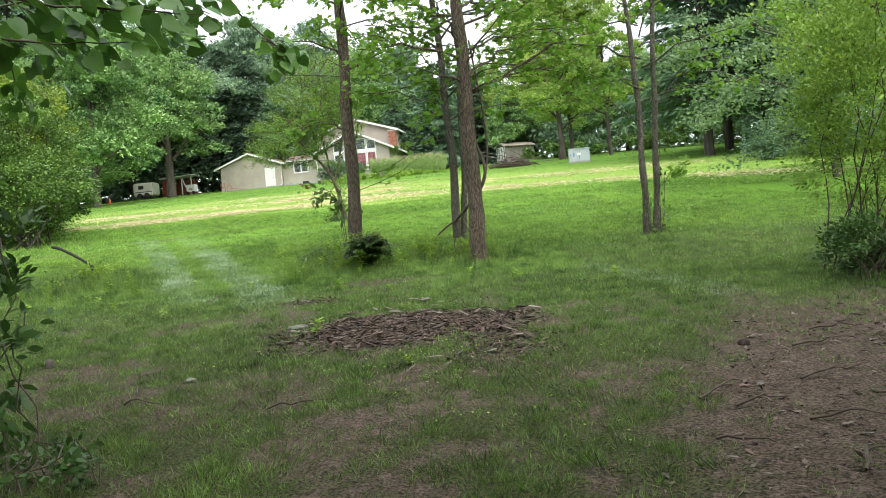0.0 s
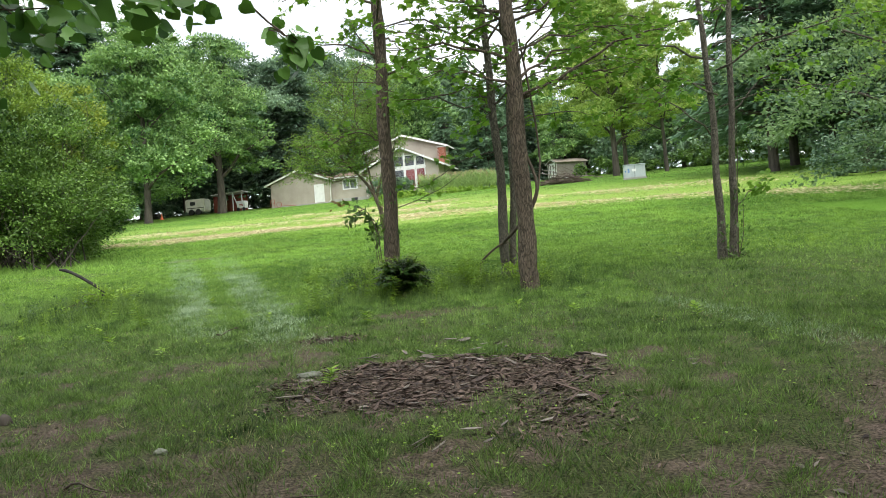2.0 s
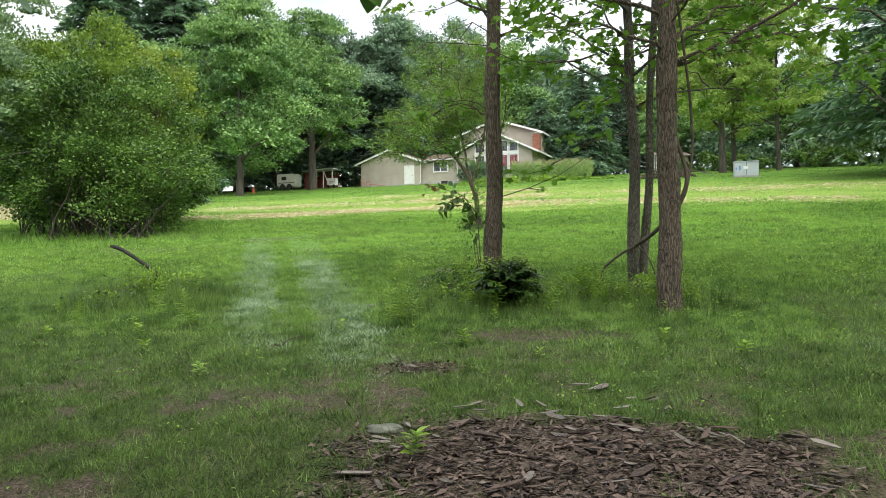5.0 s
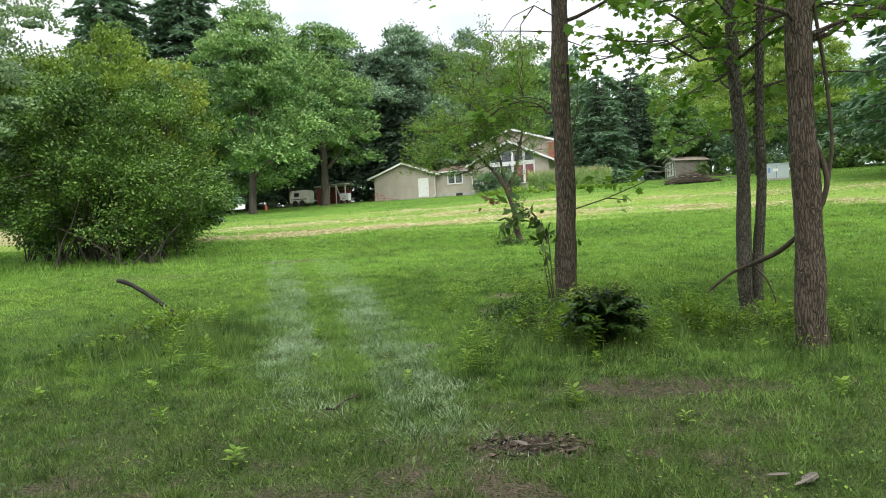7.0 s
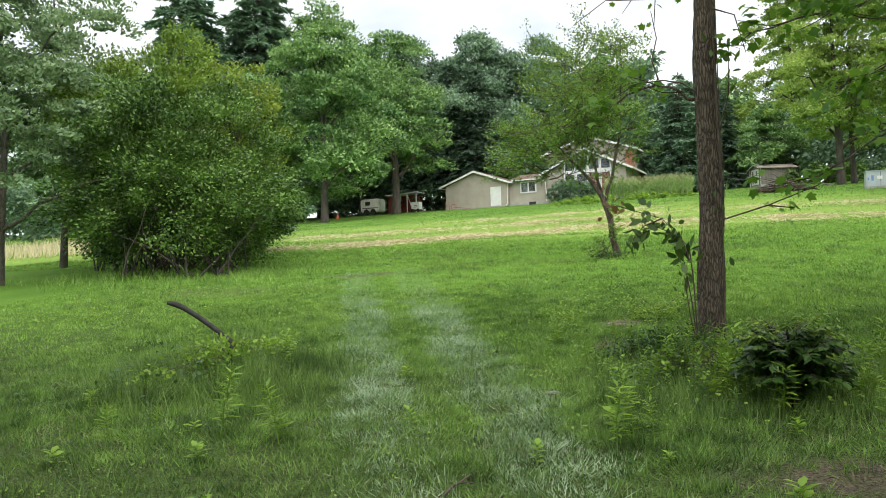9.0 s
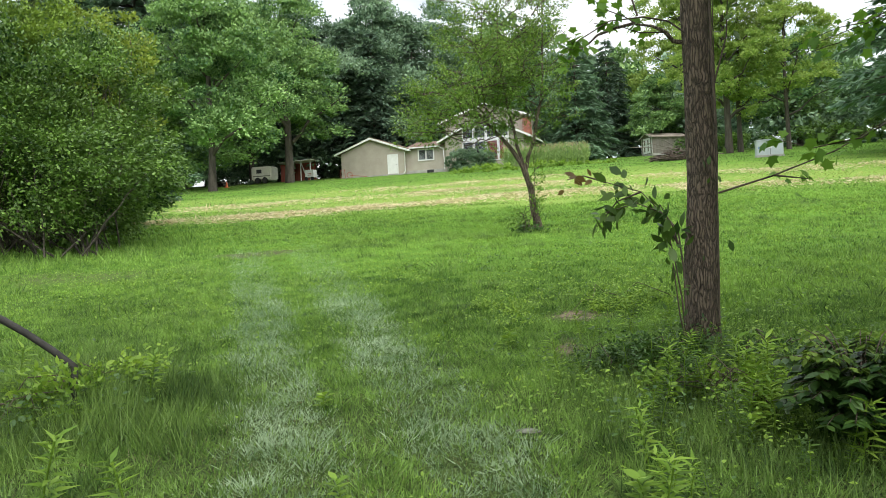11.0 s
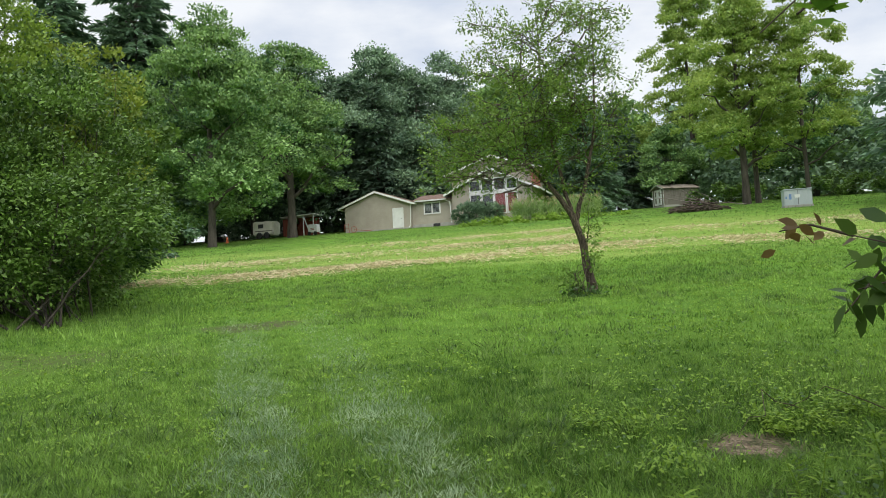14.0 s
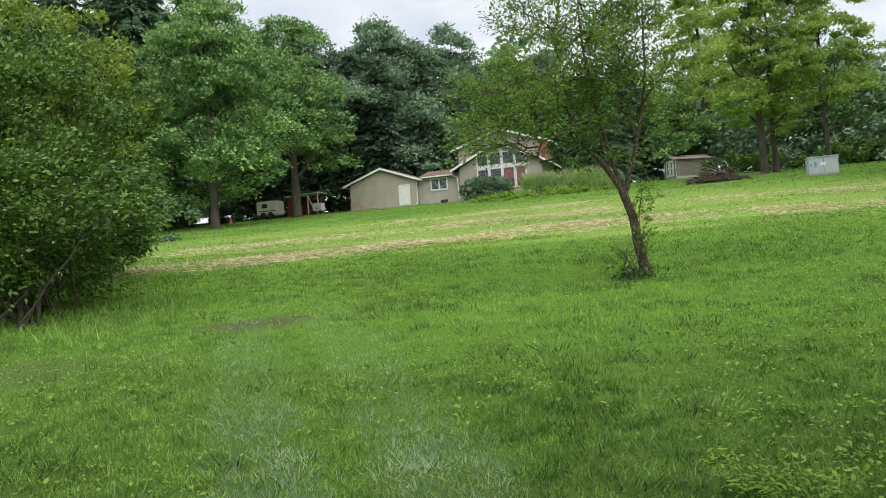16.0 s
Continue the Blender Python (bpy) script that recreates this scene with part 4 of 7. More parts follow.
def broadleaf(name, label, x, y, height, spread, low, leaf, count, material, seed, shape=RHOMB, trunk_r=0.25, clumps=80, clump_r=1.0, crown_top=1.0, lean=(0, 0), bark=None, group="woodland trees", egg=0.55):
    if leaf > 0.3:
        shape, leaf, count = SCALE, leaf * 0.8, int(count * 1.9)
    """A broadleaved tree: tapered trunk, limbs, and a crown of leaf sprays on an uneven envelope. low: height where the crown begins."""
    rng = np.random.RandomState(seed)
    bark = bark or M_BARK_FAR
    t = thing(name, (x, y, gz(x, y) - 0.05), label, "tree", group)
    pts = np.array([(lean[0] * s * s + 0.10 * math.sin(5 * s + seed), lean[1] * s * s + 0.08 * math.cos(4 * s + seed), height * 0.9 * s) for s in np.linspace(0, 1, 9)])
    pts[:, :2] -= pts[0, :2]
    tubes_part("trunk", [tube(pts, trunk_r * np.array([1.35, 1.0, 0.92, 0.83, 0.7, 0.55, 0.4, 0.25, 0.08]), 9)], bark, t)
    limbs, tips = limb_set(rng, pts[-1], height, spread, 12, max(low * 0.85, height * 0.15), trunk_r)
    for k, lb in enumerate(limbs):
        tubes_part("limb", [lb], bark, t)
    # the crown: rounded boughs heaped round the stem, leaf sprays on their outsides
    top, h = height * crown_top, height * crown_top - low
    heaps = [(0.0, 0.0, top - 0.2 * h, 0.4 * spread, 0.2 * h)]
    for i in range(15):
        q = (i + 0.5) / 15
        out = spread * math.sin(math.pi * (0.16 + 0.74 * q) ** egg) * rng.uniform(0.45, 0.85)
        a = i * 2.4 + seed + rng.uniform(-0.4, 0.4)
        size = spread * rng.uniform(0.36, 0.56) * (1.12 - 0.3 * q)
        heaps.append((math.cos(a) * out, math.sin(a) * out, low + h * (0.1 + 0.76 * q) * rng.uniform(0.9, 1.06), size, size * rng.uniform(0.6, 1.0)))
    heaps = np.array(heaps)
    c = []
    area = heaps[:, 3] * (heaps[:, 3] + heaps[:, 4])
    for i in rng.choice(len(heaps), clumps, p=area / area.sum()):
        d = rng.normal(size=3)
        d /= np.linalg.norm(d)
        d[2] = abs(d[2]) if rng.rand() < 0.55 else d[2]
        p = heaps[i, :3] + d * heaps[i, [3, 3, 4]] * rng.uniform(0.45, 1.05) ** 0.6
        q = (p[2] - low) / h
        c.append((p[0] + lean[0] * q, p[1] + lean[1] * q, max(p[2], low * 0.8)))
    c = np.array(c)
    per = rng.multinomial(count, rng.dirichlet(np.ones(len(c)) * 4))
    idx = np.repeat(np.arange(len(c)), per)
    off = rng.normal(size=(count, 3))
    off /= np.linalg.norm(off, axis=1, keepdims=True)
    off *= (rng.rand(count, 1) ** 0.45) * clump_r * rng.uniform(0.5, 1.45, len(c))[idx][:, None]
    off[:, 2] *= 0.42
    # sprays hang a little lower at their outer edge
    away = c[idx] * np.array([1, 1, 0])
    away /= np.linalg.norm(away, axis=1, keepdims=True) + 1e-6
    off[:, 2] -= 0.22 * (off * away).sum(1)
    pos = c[idx] + off
    pos[:, 2] = np.maximum(pos[:, 2], low * 0.7)
    leaf_part("crown", pos, rng, leaf, shape, material, t, droop=0.3, flat=0.45, out_from=(0, 0, low), bulge=off * np.array([1, 1, 2.0]))
    return t


def conifer(name, label, x, y, height, spread, low, seed, material, count=9000, trunk_r=0.22, needle=0.34, droop=0.25, layers=22, group="conifers", tip_up=0.0, taper=0.72):
    """A conifer: straight trunk, whorls of boughs, needle sprays along each bough."""
    rng = np.random.RandomState(seed)
    t = thing(name, (x, y, gz(x, y) - 0.05), label, "tree", group)
    tubes_part("trunk", [tube([(0, 0, height * s) for s in np.linspace(0, 1, 7)], trunk_r * np.array([1.25, 1, 0.85, 0.65, 0.45, 0.25, 0.04]), 8)], M_BARK_FAR, t)
    boughs, pos, ax = [], [], []
    for i in range(layers):
        s = i / (layers - 1)
        z = low + (height - low) * s
        ln = spread * (1 - s) ** taper * (1 + 0.12 * math.sin(2.3 * i + seed)) + 0.5
        for k in range(6 if s < 0.8 else 4):
            a = k * math.pi / 3 + i * 1.1 + rng.uniform(-0.3, 0.3)
            L = ln * rng.uniform(0.65, 1.15)
            d = np.array([math.cos(a), math.sin(a), 0])
            zt = -droop * L + tip_up * L
            p = np.array([(d * L * q) + np.array([0, 0, z + zt * q + 0.08 * L * math.sin(math.pi * q)]) for q in np.linspace(0, 1, 5)])
            boughs.append(tube(p, np.linspace(0.05 + 0.01 * L, 0.012, 5), 4))
            m = max(34, int(count / (layers * 5.6) * (L / (spread * 0.55))))
            q = rng.uniform(0.18, 1.0, m) ** 0.8
            base = np.stack([np.interp(q, np.linspace(0, 1, 5), p[:, j]) for j in range(3)], -1)
            side = np.array([-d[1], d[0], 0])
            w = rng.normal(0, 0.18, m) * L * (1.15 - q)
            base += side * w[:, None] + np.array([0, 0, 1]) * (rng.normal(0, 0.06, m) - 0.12 * np.abs(w))[:, None]
            pos.append(base)
            ax.append(d[None] * 0.8 + side[None] * np.sign(w)[:, None] * 0.7 + rng.normal(0, 0.3, (m, 3)) + np.array([0, 0, -0.18]))
    tagged(tubes_part("bough_work", boughs, M_BARK_FAR, t), kind="stuff")
    pos, ax = np.concatenate(pos), np.concatenate(ax)
    nrm = unit(rng, len(pos)) * 0.45 + np.array([0, 0, 0.6])
    me = fast_mesh("needles", *leaves(pos, ax, nrm, needle * rng.uniform(0.6, 1.3, len(pos)), LANCE, 1.6))
    put("needles", me, material, t)
    return t


def sub_twigs(rng, path, count, length, lo=0.25, lift=0.0):
    """Side twigs along a branch path."""
    out = []
    path = np.asarray(path)
    k = np.linspace(0, 1, len(path))
    for i in range(count):
        q = lo + (1 - lo) * (i + rng.rand()) / count
        p = np.array([np.interp(q, k, path[:, j]) for j in range(3)])
        d = path[-1] - path[0]
        d = d / (np.linalg.norm(d) + 1e-9)
        a = rng.choice((-1, 1)) * rng.uniform(0.5, 1.2)
        e = np.array([d[0] * math.cos(a) - d[1] * math.sin(a), d[0] * math.sin(a) + d[1] * math.cos(a), d[2] * 0.4 + rng.uniform(-0.25, 0.2) + lift * rng.uniform(-0.45, 1.0)])
        out.append(curve(p, p + e * length * rng.uniform(0.5, 1.1), -0.04, 4, 0.02, rng))
    return out


def along_path(rng, path, n, spread=0.03, lo=0.15):
    path = np.asarray(path)
    k = np.linspace(0, 1, len(path))
    q = rng.uniform(lo, 1, n)
    return np.stack([np.interp(q, k, path[:, j]) for j in range(3)], -1) + rng.normal(0, spread, (n, 3))


def near_tree(name, label, x, y, stems, branches, seed, leaf=0.11, per_twig=11, bark=M_BARK, material=M_MAPLE, shape=MAPLE, twigs=7, twig_len=0.75, group="slender trees", lift=0.0):
    """A slender tree close to the walk. stems: lists of (x, y, z, radius) above its foot; branches: (start, end, radius) above its foot."""
    rng = np.random.RandomState(seed)
    t = thing(name, (x, y, gz(x, y) - 0.03), label, "tree", group)
    for st in stems:
        st = np.array(st, float)
        s = np.linspace(0, 1, 100)
        k = np.linspace(0, 1, len(st))
        p = np.stack([np.interp(s, k, st[:, j]) for j in range(3)], -1)
        p[:, :2] += np.stack([np.sin(s * 21 + seed), np.cos(s * 17 + seed)], -1) * 0.012 * (s[:, None] > 0.05)
        r = np.interp(s, k, st[:, 3]) * (1 + 0.05 * np.sin(s * 40 + seed)) + 0.28 * st[0, 3] * np.exp(-p[:, 2] / 0.14)
        v, f = tube(p, r, 48)
        wob = np.array([noise.noise(Vector((a * 9, b * 9, c * 2.2))) - 1.6 * abs(noise.noise(Vector((a * 36, b * 36, c * 4.5)))) + 0.5 * noise.noise(Vector((a * 70, b * 70, c * 22))) for a, b, c in v])
        ctr = np.repeat(p, 48, axis=0)
        v = ctr + (v - ctr) * (1 + 0.085 * wob)[:, None]
        put("trunk", fast_mesh("trunk", v, f, True), bark, t)
    twig_tubes, at, ax = [], [], []
    for start, end, r in branches:
        length = np.linalg.norm(np.array(end) - np.array(start))
        p = curve(start, end, 0.07 * length, 8, 0.02 * length, rng)
        tubes_part("branch", [tube(p, np.linspace(r, 0.006, 8), 6)], bark, t)
        for tw in sub_twigs(rng, p, max(2, int(twigs * length / 2.2)), twig_len, lift=lift):
            twig_tubes.append(tube(tw, np.linspace(0.006, 0.002, 4), 4))
            m = rng.poisson(per_twig)
            at.append(along_path(rng, tw, m, 0.05))
            ax.append(np.repeat((tw[-1] - tw[0])[None], m, 0) + rng.normal(0, 0.5, (m, 3)))
    if twig_tubes:
        tagged(tubes_part("twig_work", twig_tubes, M_TWIG, t), kind="stuff")
        at, ax = np.concatenate(at), np.concatenate(ax)
        ax[:, 2] -= 0.25
        nrm = unit(rng, len(at)) * 0.4 + np.array([0, 0, 0.65])
        put("leaves", fast_mesh("leaves", *leaves(at, ax, nrm, leaf * rng.uniform(0.6, 1.25, len(at)), shape)), material, t)
    return t


def radial(seed, count, z0, z1, r0, r1, rise=0.3, x=0.0, y=0.0, rad=0.022, arc=(0, 2 * math.pi)):
    rng = np.random.RandomState(seed)
    out = []
    for i in range(count):
        z = z0 + (z1 - z0) * (i + 0.3 * rng.rand()) / count
        a = arc[0] + (arc[1] - arc[0]) * ((i * 0.618 + rng.uniform(-0.06, 0.06)) % 1)
        L = r0 + (r1 - r0) * rng.rand()
        out.append(((x, y, z), (x + math.cos(a) * L, y + math.sin(a) * L, z + rise * L * rng.uniform(0.3, 1.3)), rad * rng.uniform(0.7, 1.3)))
    return out


# the three slender trees ahead, and the pair to their side
tree_a = near_tree("maple_tree", "slender brown-barked tree in rough grass", -1.49, 13.42,
    [[(0, 0, 0, 0.128), (0.03, 0, 1.2, 0.110), (0.05, 0, 3.0, 0.097), (0.08, 0, 5.0, 0.085), (0.1, 0.1, 8.0, 0.03)]],
    [((0.0, 0, 2.2), (-0.4, 0.0, 2.42), 0.02), ((-0.4, 0.0, 2.42), (-0.85, -0.03, 2.22), 0.012), ((0.1, 0, 3.3), (-0.5, 0.2, 4.3), 0.02)] + radial(3, 15, 3.2, 7.6, 1.0, 2.1, 0.3, 0.05, 0, 0.02), 21, per_twig=13, leaf=0.092)
tree_b = near_tree("maple_tree", "two-stemmed slender maple with grey bark", 0.26, 12.66,
    [[(0, 0, 0, 0.075), (0.02, 0, 1.7, 0.064), (-0.03, 0, 3.2, 0.055), (-0.1, 0, 4.6, 0.045), (-0.2, 0.1, 7.5, 0.02)],
     [(0.10, 0.02, 0, 0.055), (0.19, 0.01, 1.5, 0.047), (0.26, 0, 3.2, 0.04), (0.35, -0.05, 5.0, 0.035), (0.5, -0.1, 7.0, 0.012)]],
    [((-0.03, 0, 2.45), (-0.25, -0.04, 2.85), 0.02), ((-0.25, -0.04, 2.85), (-1.2, -0.03, 3.35), 0.016), ((0.0, 0, 1.9), (-0.95, -0.35, 1.55), 0.012)] + radial(5, 36, 2.2, 6.6, 1.1, 2.4, 0.14, 0.0, 0, 0.018), 22, bark=M_BARK_GREY, per_twig=17, leaf=0.092)
tree_c = near_tree("maple_tree", "straight slender maple with brown bark", 0.53, 11.44,
    [[(0, 0, 0, 0.125), (0, 0, 1.5, 0.108), (0.0, 0, 3.0, 0.098), (-0.03, 0, 4.5, 0.08), (-0.05, 0.1, 8.2, 0.03)]],
    [((0.05, 0, 2.55), (0.5, -0.08, 2.65), 0.03), ((0.5, -0.08, 2.65), (1.9, -0.4, 3.15), 0.024), ((0.05, 0, 2.75), (1.3, 1.0, 3.4), 0.02)] + radial(7, 36, 2.5, 7.0, 1.2, 2.8, 0.16, 0, 0, 0.02), 23, per_twig=18, leaf=0.092)
tree_d = near_tree("maple_tree", "pair of thin grey stems with leafy sprouts", 3.58, 13.2,
    [[(-0.07, 0, 0, 0.068), (-0.06, 0, 1.2, 0.055), (-0.05, 0, 2.4, 0.048), (-0.12, 0, 3.6, 0.04), (-0.3, 0.1, 7.0, 0.02)],
     [(0.09, 0, 0, 0.062), (0.2, -0.02, 1.8, 0.048), (0.28, -0.05, 3.6, 0.04), (0.4, -0.1, 6.8, 0.018)]],
    [((0.1, 0, 0.7), (0.5, -0.2, 1.1), 0.01), ((-0.1, 0, 1.9), (-1.1, -0.2, 2.7), 0.014), ((0.2, 0, 2.2), (1.3, -0.1, 3.0), 0.016)] + radial(9, 24, 2.3, 6.5, 1.2, 2.6, 0.18, 0.05, 0, 0.016), 24, bark=M_BARK_GREY, per_twig=17, leaf=0.092)

# ---- shrubs ----


def shrub(name, label, x, y, lobes, count, leaf, material, seed, shape=RHOMB, stems=14, stem_r=0.02, clump=0.42, category="shrub", group="", bark=None, hollow=0.45, flat=0.45, dense=110, bare=0.0):
    """A many-stemmed bush. lobes: (x, y, z, rx, ry, rz) of its rounded masses, from its foot."""
    rng = np.random.RandomState(seed)
    t = thing(name, (x, y, gz(x, y) - 0.03), label, category, group)
    L = np.array(lobes, float)
    vol = L[:, 3] * L[:, 4] + L[:, 3] * L[:, 5]
    c = []
    for i in rng.choice(len(L), max(24, count // dense), p=vol / vol.sum()):
        d = rng.normal(size=3)
        d /= np.linalg.norm(d)
        rr = (hollow + (1 - hollow) * rng.rand() ** 0.5) * (1 + 0.28 * noise.noise(Vector(d * 2.2) + Vector((seed, i, 0))))
        p = L[i, :3] + d * L[i, 3:] * rr
        if p[2] > 0.03 and (p[2] > bare or rng.rand() < 0.25):
            c.append(p)
    c = np.array(c)
    idx = rng.randint(0, len(c), count)
    off = unit(rng, count, 0.55) * (rng.rand(count, 1) ** 0.5) * clump * rng.uniform(0.5, 1.3, len(c))[idx][:, None]
    pos = c[idx] + off
    pos[:, 2] = np.maximum(pos[:, 2], 0.02)
    paths = []
    for k in range(stems):
        tip = c[rng.randint(len(c))]
        a = rng.uniform(0, 2 * math.pi)
        foot = L[rng.randint(len(L)), :2] * 0.55
        paths.append(tube(curve((foot[0] + 0.25 * math.cos(a), foot[1] + 0.25 * math.sin(a), 0), tip, 0.12, 7, 0.04, rng), np.linspace(stem_r, 0.004, 7), 5))
    tagged(tubes_part("stem_work", paths, bark or M_TWIG, t), kind="stuff")
    centre = L[:, :3].mean(0) * np.array([1, 1, 0.6])
    leaf_part("foliage", pos, rng, leaf, shape, material, t, droop=0.15, flat=flat, out_from=centre, bulge=off + 0.5 * clump * unit(rng, count) if clump > 0.3 else None)
    return t


sprig_rng = np.random.RandomState(30)
SPRIGS = []
for i in range(26):
    a, h = sprig_rng.uniform(0, 2 * math.pi), sprig_rng.uniform(0.8, 4.4)
    q = 2.45 * math.sqrt(max(0.15, 1 - ((h - 1.6) / 3.2) ** 2))
    SPRIGS.append((-0.5 + q * math.cos(a), 0.2 + 0.85 * q * math.sin(a), h, 0.4, 0.4, sprig_rng.uniform(0.35, 0.7)))
shrub("thicket", "dense rounded green thicket of small leaves", -12.3, 21.6, [(-0.3, 0, 1.6, 2.0, 1.9, 1.7), (-1.4, 0.3, 2.7, 1.9, 1.7, 1.7), (0.75, 0.6, 1.6, 1.3, 1.5, 1.5), (-0.4, -0.3, 3.3, 1.3, 1.3, 1.3), (0.9, 0.5, 3.1, 1.1, 1.2, 1.1), (-2.0, 0.2, 1.5, 1.2, 1.2, 1.3)] + SPRIGS, 90000, 0.085, M_BUSH, 31, stems=60, stem_r=0.022, clump=0.5, bare=0.45, hollow=0.6, dense=270, bark=M_BARK_FAR)
shrub("thicket", "tall green bush with upright leafy shoots", -14.6, 23.2, [(0, 0, 2.6, 1.8, 1.7, 2.2), (0.7, 0.0, 4.9, 1.2, 1.2, 1.2), (-1.3, 0, 3.8, 1.5, 1.4, 1.9), (1.4, 0.1, 3.9, 1.1, 1.2, 1.4), (-2.6, 0.3, 4.2, 1.0, 1.0, 1.3)], 54000, 0.09, M_TOPBUSH, 32, stems=60, stem_r=0.022, clump=0.5, bare=0.5, hollow=0.6, dense=260, bark=M_BARK_FAR)
shrub("thicket", "green bush with a yellowing top", -14.2, 27.0, [(0, 0, 2.0, 1.9, 1.7, 2.0), (0.6, 0, 3.9, 1.3, 1.2, 1.2)], 20000, 0.13, M_BUSH, 33, stems=16, clump=0.4)
shrub("yellow_bush", "bush of yellowing leaves behind the thicket", -13.0, 25.4, [(0, 0, 4.5, 1.0, 0.9, 0.9), (0.3, 0, 3.5, 1.0, 0.9, 0.9), (-0.9, 0.2, 4.9, 0.7, 0.7, 0.7)], 5000, 0.105, M_BUSH_Y, 34, stems=10, clump=0.34)
shrub("thicket", "low dark undergrowth along the wood edge", -24.5, 48.0, [(0, 0, 1.2, 3.2, 2.4, 1.3), (-5, 2, 1.7, 4, 3, 1.8), (-9, -6, 2.2, 4, 4, 2.6)], 15000, 0.26, M_OAK_DARK, 35, stems=10, clump=0.7)
broadleaf("willow_tree", "slim tree with fine pale green leaves", -16.3, 20.2, 8.4, 2.6, 1.3, 0.12, 40000, M_WILLOW, 36, RHOMB, 0.09, 240, 0.5, group="", bark=M_BARK_GREY)
broadleaf("willow_tree", "slim tree with fine green leaves", -18.4, 24.5, 9.8, 3.2, 1.5, 0.13, 22000, M_WILLOW, 37, RHOMB, 0.09, 220, 0.6, group="", bark=M_BARK_GREY)
shrub("airy_bush", "tall airy bush of small pale leaves", 4.75, 8.4, [(0, 0, 1.9, 0.7, 0.7, 0.9), (0.25, 0.1, 2.8, 0.7, 0.7, 0.7), (-0.5, 0, 2.3, 0.4, 0.4, 0.6), (0.5, 0.2, 0.9, 0.6, 0.6, 0.7), (-0.6, 0.1, 1.4, 0.25, 0.3, 0.5)], 21000, 0.05, M_RBUSH, 38, RHOMB, stems=22, stem_r=0.01, clump=0.26, hollow=0.4, dense=70)
shrub("low_bush", "low dark bush at the lawn's edge", 4.5, 7.9, [(0, 0, 0.3, 0.6, 0.6, 0.4)], 3500, 0.06, M_WEED_DARK, 39, OVAL, stems=10, stem_r=0.008, clump=0.2)


def arching_shrub(label, x, y, stems, reach, tall, leaf, seed):
    """A low shrub of arching stems, paired drooping leaves along each, and paler young growth at the tips."""
    rng = np.random.RandomState(seed)
    t = thing("dark_shrub", (x, y, gz(x, y) - 0.02), label, "shrub")
    wood, old, olda, young, younga = [], [], [], [], []
    for i in range(stems):
        a = i * 2.4 + rng.uniform(-0.3, 0.3)
        q = (i + 0.5) / stems
        L = reach * rng.uniform(0.75, 1.1) * (0.35 + 0.65 * math.sqrt(q))
        h = tall * rng.uniform(0.8, 1.1) * (1.0 - 0.55 * q * q)
        d = np.array([math.cos(a), math.sin(a), 0])
        s = np.linspace(0, 1, 8)
        p = d[None] * (L * s ** 1.3)[:, None] + np.array([0, 0, 1]) * (h * np.sin(s * (1.35 + 0.75 * q)) / math.sin(min(1.35 + 0.75 * q, math.pi / 2)))[:, None]
        p[:, 2] = np.maximum(p[:, 2], 0)
        wood.append(tube(p, np.linspace(0.006, 0.002, 8), 5))
        side = np.array([-d[1], d[0], 0])
        for u in np.linspace(0.22, 1.0, 15):
            at = np.array([np.interp(u, s, p[:, j]) for j in range(3)])
            for sg in (-1, 1):
                ax = side * sg + d * rng.uniform(0.3, 0.9) + rng.normal(0, 0.2, 3) + np.array([0, 0, -0.4])
                (young if u > 0.8 and q < 0.45 else old).append(at)
                (younga if u > 0.8 and q < 0.45 else olda).append(ax)
    tagged(tubes_part("stem_work", wood, M_TWIG, t), kind="stuff")
    for nm, at, ax, m, k in (("leaves", old, olda, M_SHRUB, 1.0), ("young_leaves", young, younga, M_TOPBUSH, 0.75)):
        at, ax = np.array(at), np.array(ax)
        put(nm, fast_mesh(nm, *leaves(at, ax, unit(rng, len(at)) * 0.35 + np.array([0, 0, 0.8]), leaf * k * rng.uniform(0.7, 1.25, len(at)), OVAL, 1.1)), m, t, "" if nm == "leaves" else "yellow-green young leaves")
    return t


arching_shrub("small dark-leaved shrub with paler young tips", -1.13, 11.5, 125, 0.38, 0.58, 0.066, 41)

# redbud branches hanging over the start of the walk
redbud = thing("redbud_tree", (-3.6, 4.1, gz(-3.6, 4.1) - 0.05), "heart-leaved redbud with low hanging branches", "tree")
rb = np.array((-3.6, 4.1, gz(-3.6, 4.1) - 0.05))
rrng = np.random.RandomState(51)
tubes_part("trunk", [tube([(0, 0, 0), (0.05, 0.1, 1.2), (0.15, 0.1, 2.4), (0.2, 0.2, 3.6), (0.3, 0.3, 5.0)], [0.10, 0.08, 0.07, 0.055, 0.02], 9)], M_BARK, redbud)
rl, rax = [], []


def rb_branch(pts, r, n, leafy=0.35, spread=0.08):
    p = np.array(pts, float) - rb
    k = np.linspace(0, 1, len(p))
    s = np.linspace(0, 1, 12)
    q = np.stack([np.interp(s, k, p[:, j]) for j in range(3)], -1)
    q[1:-1] += rrng.normal(0, 0.012, (10, 3))
    tubes_part("branch", [tube(q, np.linspace(r, 0.003, 12), 6)], M_TWIG, redbud)
    a = along_path(rrng, q, n, spread, leafy)
    rl.append(a)
    d = q[-1] - q[0]
    rax.append(np.repeat(d[None], n, 0) * 0.5 + rrng.normal(0, 0.6, (n, 3)) + np.array([0, 0, -0.55]))


